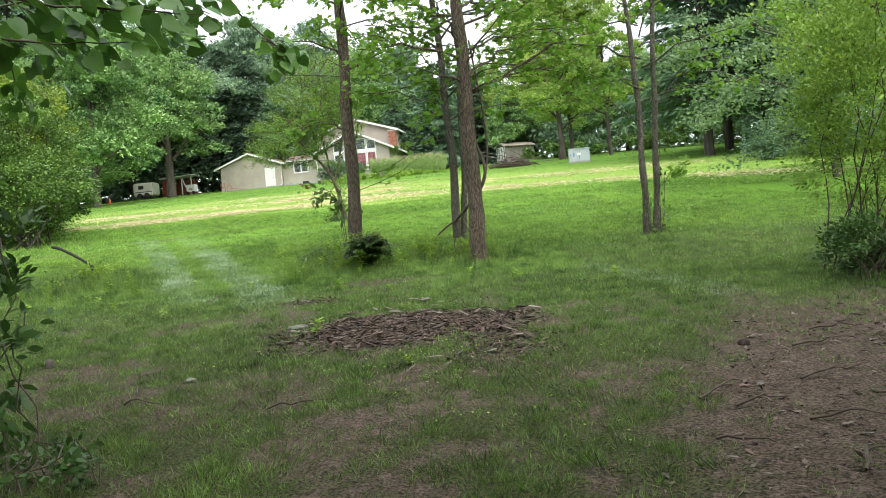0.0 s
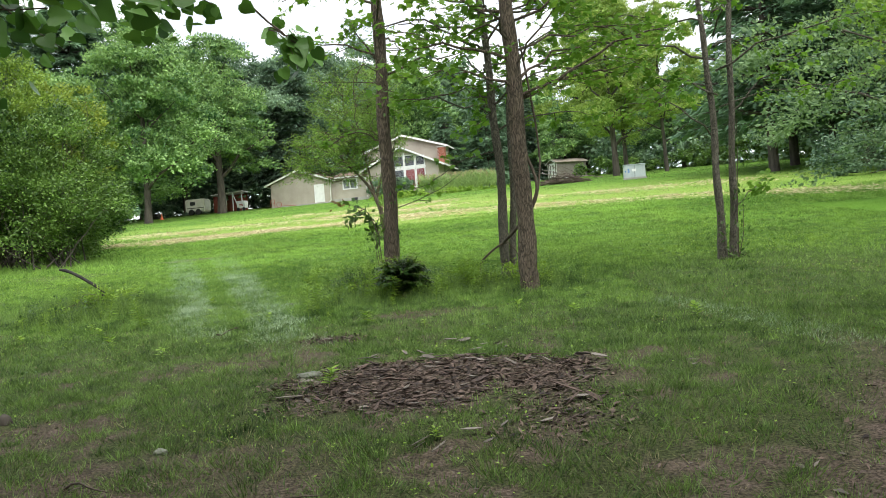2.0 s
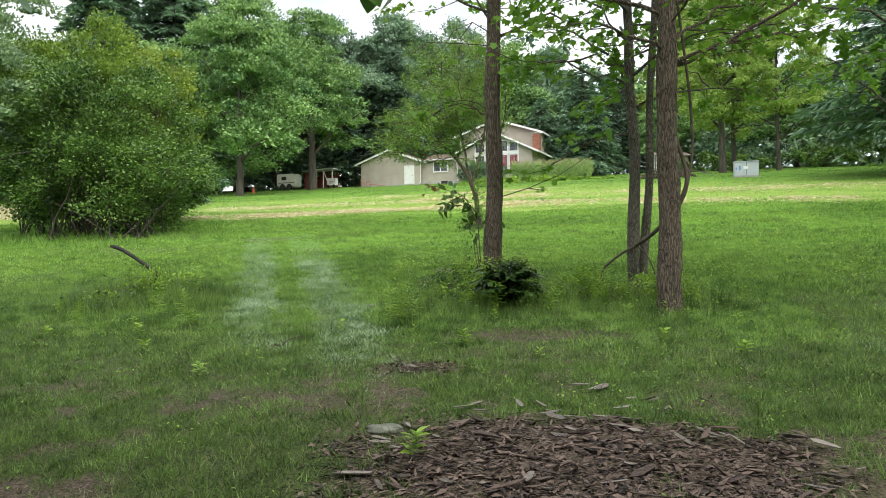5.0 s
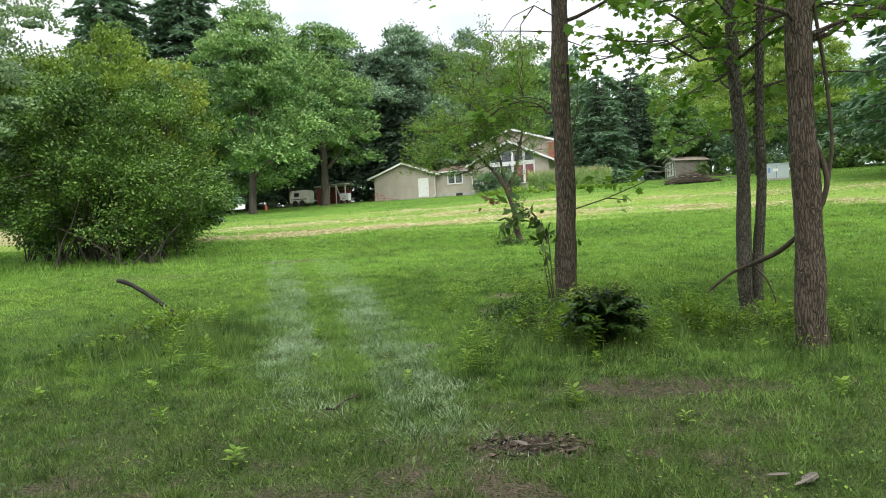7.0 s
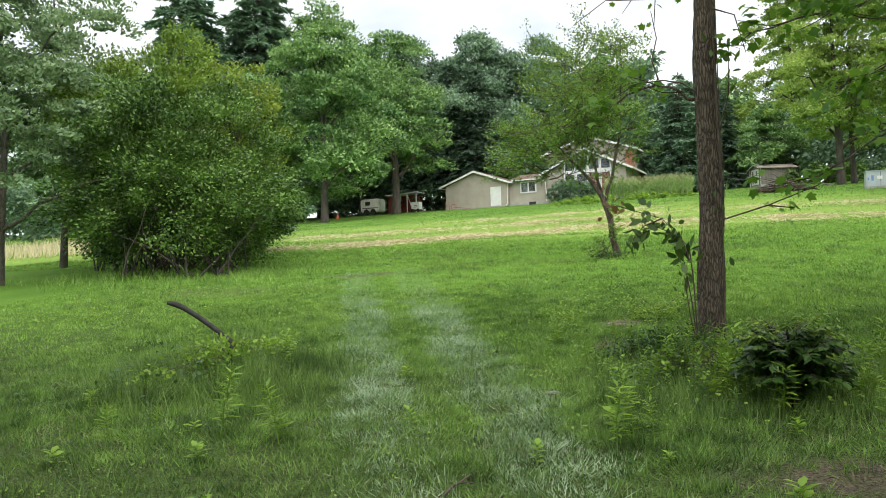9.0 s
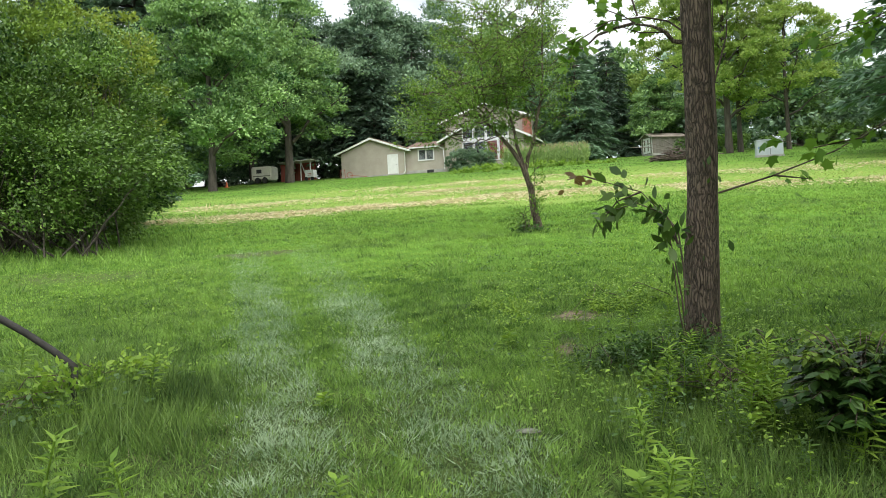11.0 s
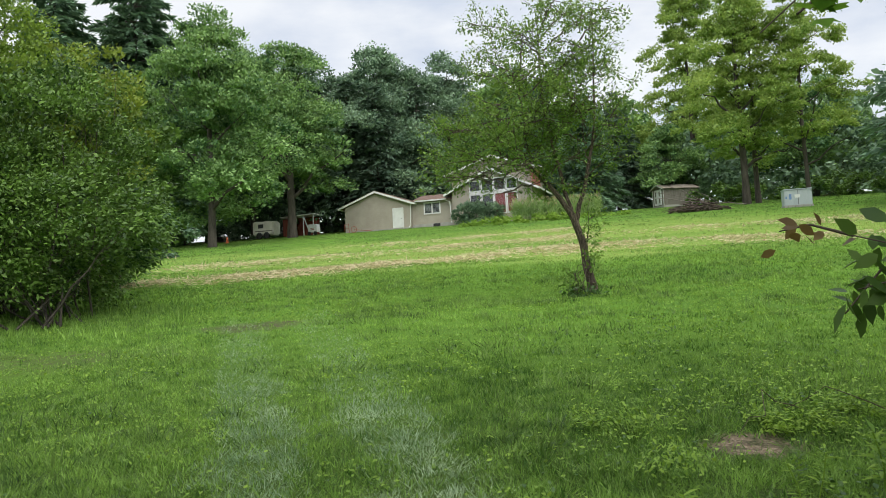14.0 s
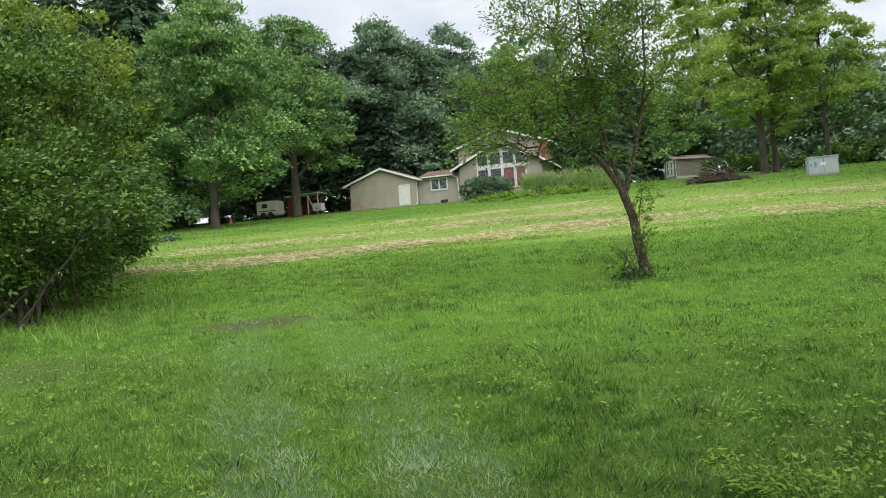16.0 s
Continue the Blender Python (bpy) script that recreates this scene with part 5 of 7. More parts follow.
rb_branch([(-3.4, 4.3, 3.7), (-2.5, 5.6, 4.3), (-1.85, 7.2, 3.95), (-1.54, 7.44, 3.57), (-1.33, 7.50, 3.42)], 0.02, 6, 0.86, 0.05)
rb_branch([(-1.54, 7.44, 3.57), (-1.42, 7.46, 3.45), (-1.38, 7.48, 3.28)], 0.006, 14, 0.3, 0.085)
rb_branch([(-1.54, 7.44, 3.57), (-1.30, 7.50, 3.44), (-1.22, 7.52, 3.36)], 0.006, 14, 0.3, 0.085)
rb_branch([(-3.4, 4.3, 3.2), (-2.6, 4.6, 3.2), (-1.9, 4.6, 3.05), (-1.35, 4.75, 3.02)], 0.014, 52, 0.25, 0.10)
rb_branch([(-3.4, 4.3, 3.3), (-2.5, 4.9, 3.4), (-1.9, 5.2, 3.35), (-1.5, 5.5, 3.25)], 0.014, 52, 0.25, 0.12)
rb_branch([(-3.4, 4.3, 3.0), (-2.7, 4.5, 2.95), (-2.2, 4.5, 2.85), (-1.75, 4.6, 2.85)], 0.012, 44, 0.3, 0.09)
rb_branch([(-3.4, 4.4, 3.0), (-3.0, 5.2, 3.3), (-2.5, 5.4, 3.4), (-2.0, 5.9, 3.35)], 0.012, 48, 0.3, 0.16)
rb_branch([(-3.4, 4.4, 3.3), (-3.2, 6.0, 3.7), (-3.55, 6.65, 3.25), (-3.44, 6.73, 2.8)], 0.012, 24, 0.72, 0.09)
rb_branch([(-3.4, 4.4, 3.4), (-3.3, 6.2, 3.75), (-3.08, 7.15, 3.45)], 0.012, 46, 0.6, 0.16)
rb_branch([(-3.4, 4.4, 3.6), (-2.8, 6.6, 4.0), (-2.3, 7.0, 3.85), (-1.9, 7.17, 3.7)], 0.012, 60, 0.5, 0.13)
rb_branch([(-3.4, 4.4, 3.6), (-3.0, 6.0, 3.9), (-2.6, 6.9, 3.8), (-2.3, 7.1, 3.7)], 0.012, 52, 0.35, 0.16)
rb_branch([(-3.5, 4.3, 3.8), (-2.6, 4.6, 3.9), (-1.6, 4.9, 3.7), (-1.0, 5.3, 3.6)], 0.014, 50, 0.3, 0.16)
rl, rax = np.concatenate(rl), np.concatenate(rax)
rn = unit(rrng, len(rl)) * 0.55 + np.array([0.0, -0.35, 0.45])
put("leaves", fast_mesh("leaves", *leaves(rl, rax, rn, rrng.uniform(0.08, 0.14, len(rl)), HEART)), M_REDBUD, redbud)
shrub("low_sapling", "leafy low shoots at the wood's edge", -2.75, 4.55, [(0, 0, 0.75, 0.28, 0.28, 0.8), (0.05, 0, 1.3, 0.22, 0.2, 0.35)], 420, 0.10, M_WEED_DARK, 52, OVAL, stems=10, stem_r=0.006, clump=0.15)
shrub("low_sapling", "low leafy weeds at the path's edge", -2.15, 4.05, [(0, 0, 0.12, 0.26, 0.24, 0.14)], 260, 0.06, M_WEED_DARK, 53, OVAL, stems=8, stem_r=0.004, clump=0.1)

# sapling shoots with large leaves at the foot of the first tree
def shoot(name, label, base, paths, count, leaf, material, seed, shape=OVAL, category="plant"):
    rng = np.random.RandomState(seed)
    t = thing(name, base, label, category)
    at, ax, tb = [], [], []
    for p in paths:
        p = np.array(p, float) - np.array(base)
        tb.append(tube(p, np.linspace(0.008, 0.003, len(p)), 5))
        a = along_path(rng, p, count, 0.05, 0.2)
        at.append(a)
        ax.append(np.repeat((p[-1] - p[0])[None], count, 0) * 0.8 + rng.normal(0, 0.45, (count, 3)) + np.array([0, 0, -0.35]))
    tubes_part("stem", tb, M_TWIG, t)
    at, ax = np.concatenate(at), np.concatenate(ax)
    put("leaves", fast_mesh("leaves", *leaves(at, ax, unit(rng, len(at)) * 0.7 + np.array([-0.1, -0.35, 0.4]), leaf * rng.uniform(0.6, 1.2, len(at)), shape)), material, t)
    return t


fa = (-1.62, 13.27, gz(-1.62, 13.27))
shoot("sapling_shoots", "leafy sapling shoots leaning out from the trunk", fa, [
    [fa, (-1.64, 13.2, 1.9), (-1.66, 13.26, 2.18), (-1.88, 13.45, 2.46), (-2.12, 13.58, 2.55)],
    [(-1.66, 13.22, 2.05), (-1.76, 13.3, 2.3), (-1.92, 13.42, 2.38), (-2.14, 13.52, 2.32)],
    [(-1.88, 13.45, 2.46), (-2.05, 13.5, 2.4), (-2.2, 13.52, 2.22)],
    [(-1.66, 13.22, 2.05), (-1.70, 13.22, 2.2), (-1.78, 13.24, 2.36)]], 21, 0.125, M_ASH, 61)
shoot("sapling_shoots", "thin sapling stems with small leaves against the trunk", fa, [[fa, (-1.66, 13.2, 1.7), (-1.70, 13.22, 2.0), (-1.74, 13.24, 2.2)], [fa, (-1.68, 13.2, 1.6), (-1.72, 13.15, 1.95)]], 16, 0.06, M_ASH, 65)
shoot("sapling_tips", "young reddish leaves at a shoot's end", (-2.12, 13.58, 2.55), [[(-2.12, 13.58, 2.55), (-2.28, 13.62, 2.61), (-2.4, 13.66, 2.59)]], 11, 0.09, M_RUST, 62)
shoot("bare_side_twig", "thin side twig with a few leaves", (-1.36, 13.34, 2.42), [[(-1.36, 13.34, 2.42), (-1.0, 13.28, 2.52), (-0.62, 13.2, 2.66), (-0.3, 13.1, 2.85)], [(-1.0, 13.28, 2.52), (-0.8, 13.2, 2.48)]], 5, 0.08, M_MAPLE, 63, MAPLE)
shoot("bare_limb", "dead curved limb hanging from the trunk", (-1.46, 13.36, 3.5), [[(-1.46, 13.36, 3.5), (-1.65, 13.38, 3.66), (-1.82, 13.4, 3.71), (-2.06, 13.4, 3.7), (-2.31, 13.38, 3.56), (-2.5, 13.36, 3.4)], [(-1.86, 13.4, 3.72), (-1.91, 13.4, 3.9), (-1.86, 13.41, 4.1), (-1.90, 13.4, 4.35)]], 4, 0.07, M_MAPLE, 64, MAPLE, "branch")


fd = (3.72, 13.12, gz(3.72, 13.12))
shoot("sapling_shoots", "small leafy sprouts close along the thin stems", fd, [[fd, (3.74, 13.1, 1.8), (3.80, 13.1, 2.6), (3.84, 13.1, 3.3)], [fd, (3.80, 13.08, 1.6), (3.84, 13.06, 2.3)], [fd, (3.52, 13.1, 1.4), (3.52, 13.1, 2.0)], [fd, (3.82, 13.05, 1.3)], [fd, (3.6, 13.0, 1.25)]], 34, 0.07, M_ASH, 67)


def vine(label, pts, r, parent_name="vine"):
    p = np.array(pts, float)
    base = p[0].copy()
    t = thing(parent_name, base, label, "vine", "hanging vines")
    k = np.linspace(0, 1, len(p))
    s = np.linspace(0, 1, 5 * len(p))
    q = np.stack([np.interp(s, k, p[:, j]) for j in range(3)], -1)
    for _ in range(3):
        q[1:-1] = (q[:-2] + 2 * q[1:-1] + q[2:]) / 4
    tubes_part("stem", [tube(q - base, r, 6)], M_TWIG, t)


vine("dark woody vine looped between the trunks", [(0.57, 11.56, 4.2), (0.62, 11.57, 3.4), (0.61, 11.57, 2.88), (0.71, 11.55, 2.6), (0.73, 11.54, 2.4), (0.62, 11.57, 2.13), (0.39, 11.75, 1.88), (0.25, 12.3, 1.76), (0.28, 12.55, 1.75)], 0.022)
vine("dark woody vine in a low loop", [(0.28, 12.55, 1.76), (0.12, 12.6, 1.68), (-0.08, 12.65, 1.52), (-0.13, 12.65, 1.40), (-0.06, 12.64, 1.26), (0.05, 12.63, 1.2)], 0.016)
vine("thin dark vine hanging to the ground", [(0.3, 12.55, 1.76), (0.42, 12.5, 1.62), (0.50, 12.5, 1.4), (0.48, 12.5, 1.2)], 0.008)
vine("thin dark vine along the trunk", [(-1.40, 13.3, 4.6), (-1.38, 13.30, 3.9), (-1.38, 13.30, 3.3), (-1.37, 13.3, 2.9)], 0.010)
vine("dark vine hanging beside the trunks", [(0.65, 11.6, 4.4), (0.78, 11.62, 3.3), (0.80, 11.6, 2.75), (0.72, 11.58, 2.3), (0.58, 11.58, 2.05)], 0.015)

# fallen branch sticking up from the grass
stick = thing("fallen_branch", (-5.47, 11.97, gz(-5.47, 11.97)), "dark weathered branch sticking up out of the grass", "branch")
sb = np.array((-5.47, 11.97, gz(-5.47, 11.97)))
tubes_part("wood", [tube(np.array([(-5.47, 11.97, sb[2] + 0.02), (-5.45, 11.97, sb[2] + 0.2), (-5.44, 11.98, 1.52), (-5.58, 11.98, 1.625), (-5.74, 11.97, 1.735), (-5.88, 11.96, 1.82), (-5.96, 11.95, 1.855), (-6.03, 11.94, 1.87)]) - sb, [0.026, 0.024, 0.023, 0.022, 0.022, 0.023, 0.025, 0.018], 9)], M_STICK, stick)
shrub("weeds", "leafy weeds round the fallen branch", -5.75, 11.75, [(0, 0, 0.12, 0.45, 0.35, 0.15), (0.3, 0.12, 0.26, 0.2, 0.2, 0.22), (0.45, 0.5, 0.2, 0.3, 0.3, 0.2)], 1500, 0.05, M_WEED, 66, OVAL, stems=8, stem_r=0.003, clump=0.14, category="weeds")

# ---- apple tree on the lawn ----
apple = near_tree("apple_tree", "leaning fruit tree with an open crown", -2.84, 22.62,
    [[(0.06, 0, 0, 0.085), (0.0, 0, 0.45, 0.068), (-0.07, 0.01, 0.85, 0.062), (-0.17, 0.02, 1.28, 0.056), (-0.5, 0.04, 1.75, 0.036), (-0.95, 0.08, 2.3, 0.026), (-1.5, 0.1, 2.9, 0.012)],
     [(-0.15, 0.01, 1.2, 0.042), (-0.04, 0, 1.55, 0.034), (0.12, -0.03, 2.1, 0.028), (0.27, 0, 3.0, 0.017), (0.3, 0.1, 4.7, 0.006)],
     [(-0.19, 0.02, 1.3, 0.034), (-0.35, 0.2, 2.0, 0.028), (-0.55, 0.3, 3.2, 0.017), (-0.6, 0.3, 4.8, 0.006)]],
    radial(71, 22, 1.75, 3.0, 0.7, 1.25, 0.08, -1.3, 0.08, 0.013) + radial(75, 12, 2.2, 3.9, 0.6, 1.1, 0.6, -0.9, 0.2, 0.012) + radial(72, 22, 1.95, 4.6, 0.35, 0.75, 0.7, 0.1, 0, 0.012) + radial(73, 20, 2.0, 4.6, 0.7, 1.25, 0.5, -0.5, 0.25, 0.013) + radial(74, 2, 0.8, 1.2, 0.12, 0.2, 1.2, -0.06, 0.0, 0.005, (-1.0, 0.6)), 70, 0.06, 52, M_BARK, M_APPLE, OVAL, 18, 0.7, "lawn trees", 0.9)
shrub("sucker_shoots", "green suckers round the fruit tree's foot", -3.05, 22.45, [(-0.05, 0, 0.22, 0.18, 0.15, 0.25), (0.28, 0, 0.75, 0.07, 0.07, 0.5)], 260, 0.08, M_APPLE, 75, OVAL, stems=9, stem_r=0.006, clump=0.13)
shrub("weeds", "dark low growth under the fruit tree", -2.9, 22.3, [(0, 0, 0.05, 0.35, 0.25, 0.08)], 450, 0.07, M_WEED_DARK, 76, OVAL, stems=4, stem_r=0.004, clump=0.16, category="weeds")

# ---- woodland behind and beside the house ----
broadleaf("maple_tree", "large rounded woodland maple in full leaf", -29.4, 66.8, 18.5, 6.8, 2.3, 0.38, 28000, M_OAK, 81, trunk_r=0.28, clumps=380, clump_r=1.25)
broadleaf("maple_tree", "tall woodland maple in full leaf", -28.6, 83.3, 19.5, 6.6, 4.4, 0.43, 22000, M_OAK, 82, trunk_r=0.40, clumps=260, clump_r=1.4)
broadleaf("oak_tree", "tall dark woodland oak", -23.0, 99.0, 22, 6.8, 5.0, 0.50, 19250, M_OAK_DARK, 83, trunk_r=0.3, clumps=240, clump_r=1.5)
broadleaf("oak_tree", "tall dark oak behind the house", -15.0, 104.0, 21.0, 6.6, 3.0, 0.50, 19250, M_OAK_DARK, 84, trunk_r=0.3, clumps=240, clump_r=1.5)
broadleaf("oak_tree", "dark woodland tree behind the garage", -28.0, 106.0, 21, 6.6, 4.0, 0.50, 15750, M_OAK_DARK, 85, trunk_r=0.28, clumps=200, clump_r=1.5)
broadleaf("oak_tree", "dark tree close behind the house", -8.0, 101.0, 16.5, 5.6, 3.5, 0.50, 15750, M_OAK, 86, trunk_r=0.28, clumps=200, clump_r=1.4)
broadleaf("oak_tree", "dark understorey tree behind the garage", -19.5, 97.0, 13.0, 5.0, 3.0, 0.48, 14000, M_OAK_DARK, 87, trunk_r=0.2, clumps=180, clump_r=1.3)
broadleaf("maple_tree", "woodland maple at the field's edge", -38.5, 70.0, 15.5, 6.0, 2.5, 0.43, 19250, M_OAK, 88, trunk_r=0.3, clumps=220, clump_r=1.3)
broadleaf("maple_tree", "woodland maple further back", -41.0, 86.0, 20.0, 7.0, 4.0, 0.50, 15750, M_OAK_DARK, 89, trunk_r=0.3, clumps=200, clump_r=1.5)
broadleaf("maple_tree", "broad green tree at the field's edge", -47.0, 62.0, 14.5, 6.5, 2.0, 0.48, 15750, M_OAK, 90, trunk_r=0.3, clumps=200, clump_r=1.4)
broadleaf("maple_tree", "broad green tree beyond the field", -58.0, 74.0, 16.0, 7.5, 2.0, 0.54, 14000, M_OAK, 91, trunk_r=0.3, clumps=180, clump_r=1.6)
for i, (x, y, h, s) in enumerate(((-36, 112, 22, 7), (-47, 104, 21, 7), (-60, 98, 20, 8), (-4, 118, 19, 7), (8, 120, 16, 6), (20, 118, 13, 7), (33, 112, 13, 7), (46, 100, 12, 7), (-72, 88, 18, 9))):
    broadleaf("oak_tree", "far woodland tree in dark leaf", x, y, h, s, 1.2, 1.05, 4300, M_OAK_DARK if i % 2 else M_OAK, 100 + i, trunk_r=0.3, clumps=140, clump_r=1.8)
conifer("spruce_tree", "tall dark spruce above the wood", -45.5, 71.5, 25.5, 6.0, 2.0, 111, M_PINE, 40000, needle=0.66, layers=34, droop=0.1, taper=0.5)
conifer("spruce_tree", "broad dark spruce above the wood", -42.0, 79.0, 27.5, 6.6, 2.0, 112, M_PINE, 44000, needle=0.7, layers=34, droop=0.1, taper=0.5)
conifer("spruce_tree", "grey-green spruce behind the vegetable plot", 0.6, 92.0, 12.5, 4.4, 0.6, 113, M_PINE, 16000, needle=0.5, droop=0.2)
conifer("spruce_tree", "grey-green spruce beside the house", -4.2, 91.5, 9.0, 3.2, 0.5, 114, M_PINE, 12000, needle=0.45, droop=0.2)
conifer("spruce_tree", "tall thin spruce behind the shed", 4.6, 100.0, 13.5, 4.0, 1.0, 115, M_SPRUCE, 12000, needle=0.5)
broadleaf("maple_tree", "bright green maple with several stems beside the shed", 12.2, 74.0, 18.5, 4.8, 2.4, 0.34, 17000, M_LIME, 121, trunk_r=0.27, clumps=280, clump_r=0.85)
broadleaf("maple_tree", "tall full bright green maple behind the shed", 12.9, 99.0, 26.0, 5.6, 4.5, 0.42, 17000, M_LIME, 126, trunk_r=0.3, clumps=230, clump_r=1.0)
broadleaf("maple_tree", "thin-crowned maple with yellowing leaves", 16.6, 73.0, 18.5, 4.0, 2.6, 0.31, 12500, M_LIME, 122, trunk_r=0.16, clumps=210, clump_r=0.7)
broadleaf("maple_tree", "slim maple stem beside the others", 13.4, 75.2, 17.0, 3.6, 4.5, 0.34, 6000, M_LIME, 123, trunk_r=0.2, clumps=120, clump_r=0.8)
broadleaf("maple_tree", "low green tree over the shed", 9.8, 96.0, 8.5, 3.6, 1.5, 0.39, 9000, M_OAK, 124, trunk_r=0.2, clumps=70, clump_r=1.0)
broadleaf("maple_tree", "green tree behind the thin maples", 22.0, 88.0, 11.0, 5.2, 1.0, 0.44, 9000, M_OAK, 125, trunk_r=0.25, clumps=80, clump_r=1.4)
for i, (x, y, h, s, lo) in enumerate(((16.7, 47.1, 17, 5.2, 2.6), (19.8, 52.0, 18, 5.0, 3.2), (20.6, 44.0, 17, 5.0, 2.8), (24.5, 57.0, 18, 5.5, 3.0), (23.0, 38.5, 16, 5.0, 2.4), (26.0, 49.0, 18, 5.0, 3.0), (29.5, 62.0, 17, 5.5, 2.0))):
    conifer("pine_tree", "tall white pine with dark level boughs", x, y, h, s, lo, 131 + i, M_PINE, 12000, 0.26, 0.52, 0.06, 20, "pines", 0.08)
broadleaf("locust_tree", "light green tree at the lawn's edge", 12.4, 24.0, 11.0, 4.6, 1.0, 0.15, 24000, M_WILLOW, 141, RHOMB, 0.1, 240, 0.8, group="")
broadleaf("locust_tree", "light green tree beyond the airy bush", 10.2, 15.5, 8.5, 3.4, 0.8, 0.12, 22000, M_RBUSH, 142, RHOMB, 0.05, 200, 0.6, group="")
shrub("undergrowth", "dark undergrowth beneath the pines", 17.5, 38.0, [(0, 0, 0.9, 2.4, 2.6, 1.1), (3, -4, 1.2, 3, 3, 1.4), (-1.0, -9, 0.9, 2.0, 2.5, 1.1)], 14000, 0.16, M_OAK_DARK, 143, stems=8, clump=0.6)
for x, y, h, sd in ((-30.5, 97.0, 21.5, 127), (-20.5, 101.0, 20.5, 128), (-36.0, 92.0, 22.5, 129)):
    broadleaf("oak_tree", "tall woodland tree in the wood behind the garage", x, y, h, 6.0, 3.0, 0.42, 15000, M_OAK_DARK if sd != 129 else M_OAK, sd, trunk_r=0.28, clumps=260, clump_r=1.3)
# unseen trees added over and behind the start of the walk to shade it
for i, (x, y, h, s) in enumerate(((-5.5, -3.0, 10, 4.5), (4.6, -2.6, 10, 4.6), (-0.4, -6.5, 12, 5.0), (1.8, -2.6, 9, 4.0), (-2.6, -1.8, 9, 3.8), (9.0, 3.0, 9.5, 3.6), (-9.5, 4.5, 9.5, 3.6), (-7, -11, 12, 5), (8, -11, 12, 5))):
    broadleaf("maple_tree", "unseen maple added to shade the start of the walk", x, y, h, s, 2.8, 0.48, 5000, M_OAK, 151 + i, trunk_r=0.16, clumps=70, clump_r=1.0)

# dark conifers behind the garage, and the belt of woods that closes the view
for i, (x, y, h) in enumerate(((-25.5, 95.0, 17), (-22.0, 94.0, 16), (-29.5, 98.0, 18), (-18.0, 98.0, 16), (-33.0, 96.0, 17))):
    conifer("spruce_tree", "tall dark conifer in the shade of the wood", x, y, h, 3.2, 2.8, 240 + i, M_SPRUCE, 6000, needle=0.75, droop=0.18)


def wood_belt(label, pts, tall, count, leaf, material, seed):
    rng = np.random.RandomState(seed)
    p = np.array(pts, float)
    k = np.linspace(0, 1, len(p))
    n = count // 60
    q = rng.rand(n)
    x, y = np.interp(q, k, p[:, 0]), np.interp(q, k, p[:, 1])
    top = tall * (0.62 + 0.5 * value_noise(x, y, 6.0) + 0.12 * value_noise(x, y, 2.0))
    c = np.stack([x + rng.normal(0, 2.0, n), y + rng.normal(0, 2.0, n), ground_z(x, y) + top * rng.rand(n) ** 0.8], -1)
    i = rng.randint(0, n, count)
    at = c[i] + unit(rng, count, 0.5) * rng.rand(count, 1) ** 0.5 * 1.7
    ob = leaf_part("far_woods", at, rng, leaf, RHOMB, material, None, label, flat=0.5)
    tagged(ob, label, "woods", kind="stuff")


wood_belt("dark belt of distant broadleaved woods", [(-130, 70), (-85, 100), (-40, 122), (0, 128), (40, 124), (75, 95), (95, 60)], 17, 16000, 1.8, M_OAK_DARK, 251)
wood_belt("shaded green woods behind the field", [(-75, 50), (-62, 84), (-45, 98), (-30, 103), (-14, 108), (-2, 112)], 18, 20000, 1.05, M_OAK_DARK, 252)
wood_belt("green woods behind the pines", [(18, 96), (34, 84), (36, 60), (32, 40), (26, 26), (20, 14)], 11, 16000, 0.85, M_OAK_DARK, 253)

wood_belt("dark undergrowth along the foot of the wood", [(-75, 72), (-52, 88), (-38, 95), (-28, 97), (-18, 99), (-6, 101)], 6.0, 24000, 0.6, M_OAK_DARK, 254)
wood_belt("dark undergrowth behind the shed and pines", [(4, 103), (14, 98), (24, 86), (30, 68), (29, 50), (26, 36)], 6.0, 20000, 0.6, M_OAK_DARK, 255)

# hedge and rough growth at the back right
for i, (x, y, lob, c) in enumerate(((20.5, 82.0, [(0, 0, 0.8, 5.0, 1.6, 1.1), (7, -4, 0.9, 5, 2, 1.2)], 9000), (13.5, 86.0, [(0, 0, 0.8, 4.0, 1.5, 1.2)], 5000), (31, 70, [(0, 0, 1.0, 5, 4, 1.4)], 5000))):
    shrub("hedge", "rough green hedge along the field's edge", x, y, lob, c, 0.26, M_BUSH, 160 + i, stems=4, clump=0.5)
hx, hy, hz_ = at_house(8.2, -1.6)
shrub("foundation_bush", "clipped dark green bush against the house", hx, hy, [(0, 0, 0.95, 2.3, 0.9, 1.15), (-1.1, 0, 0.9, 1.3, 0.9, 1.1), (1.1, 0, 0.9, 1.3, 0.9, 1.05)], 9000, 0.2, M_OAK_DARK, 170, dense=50, stems=6, clump=0.3)

# vegetable plot with corn


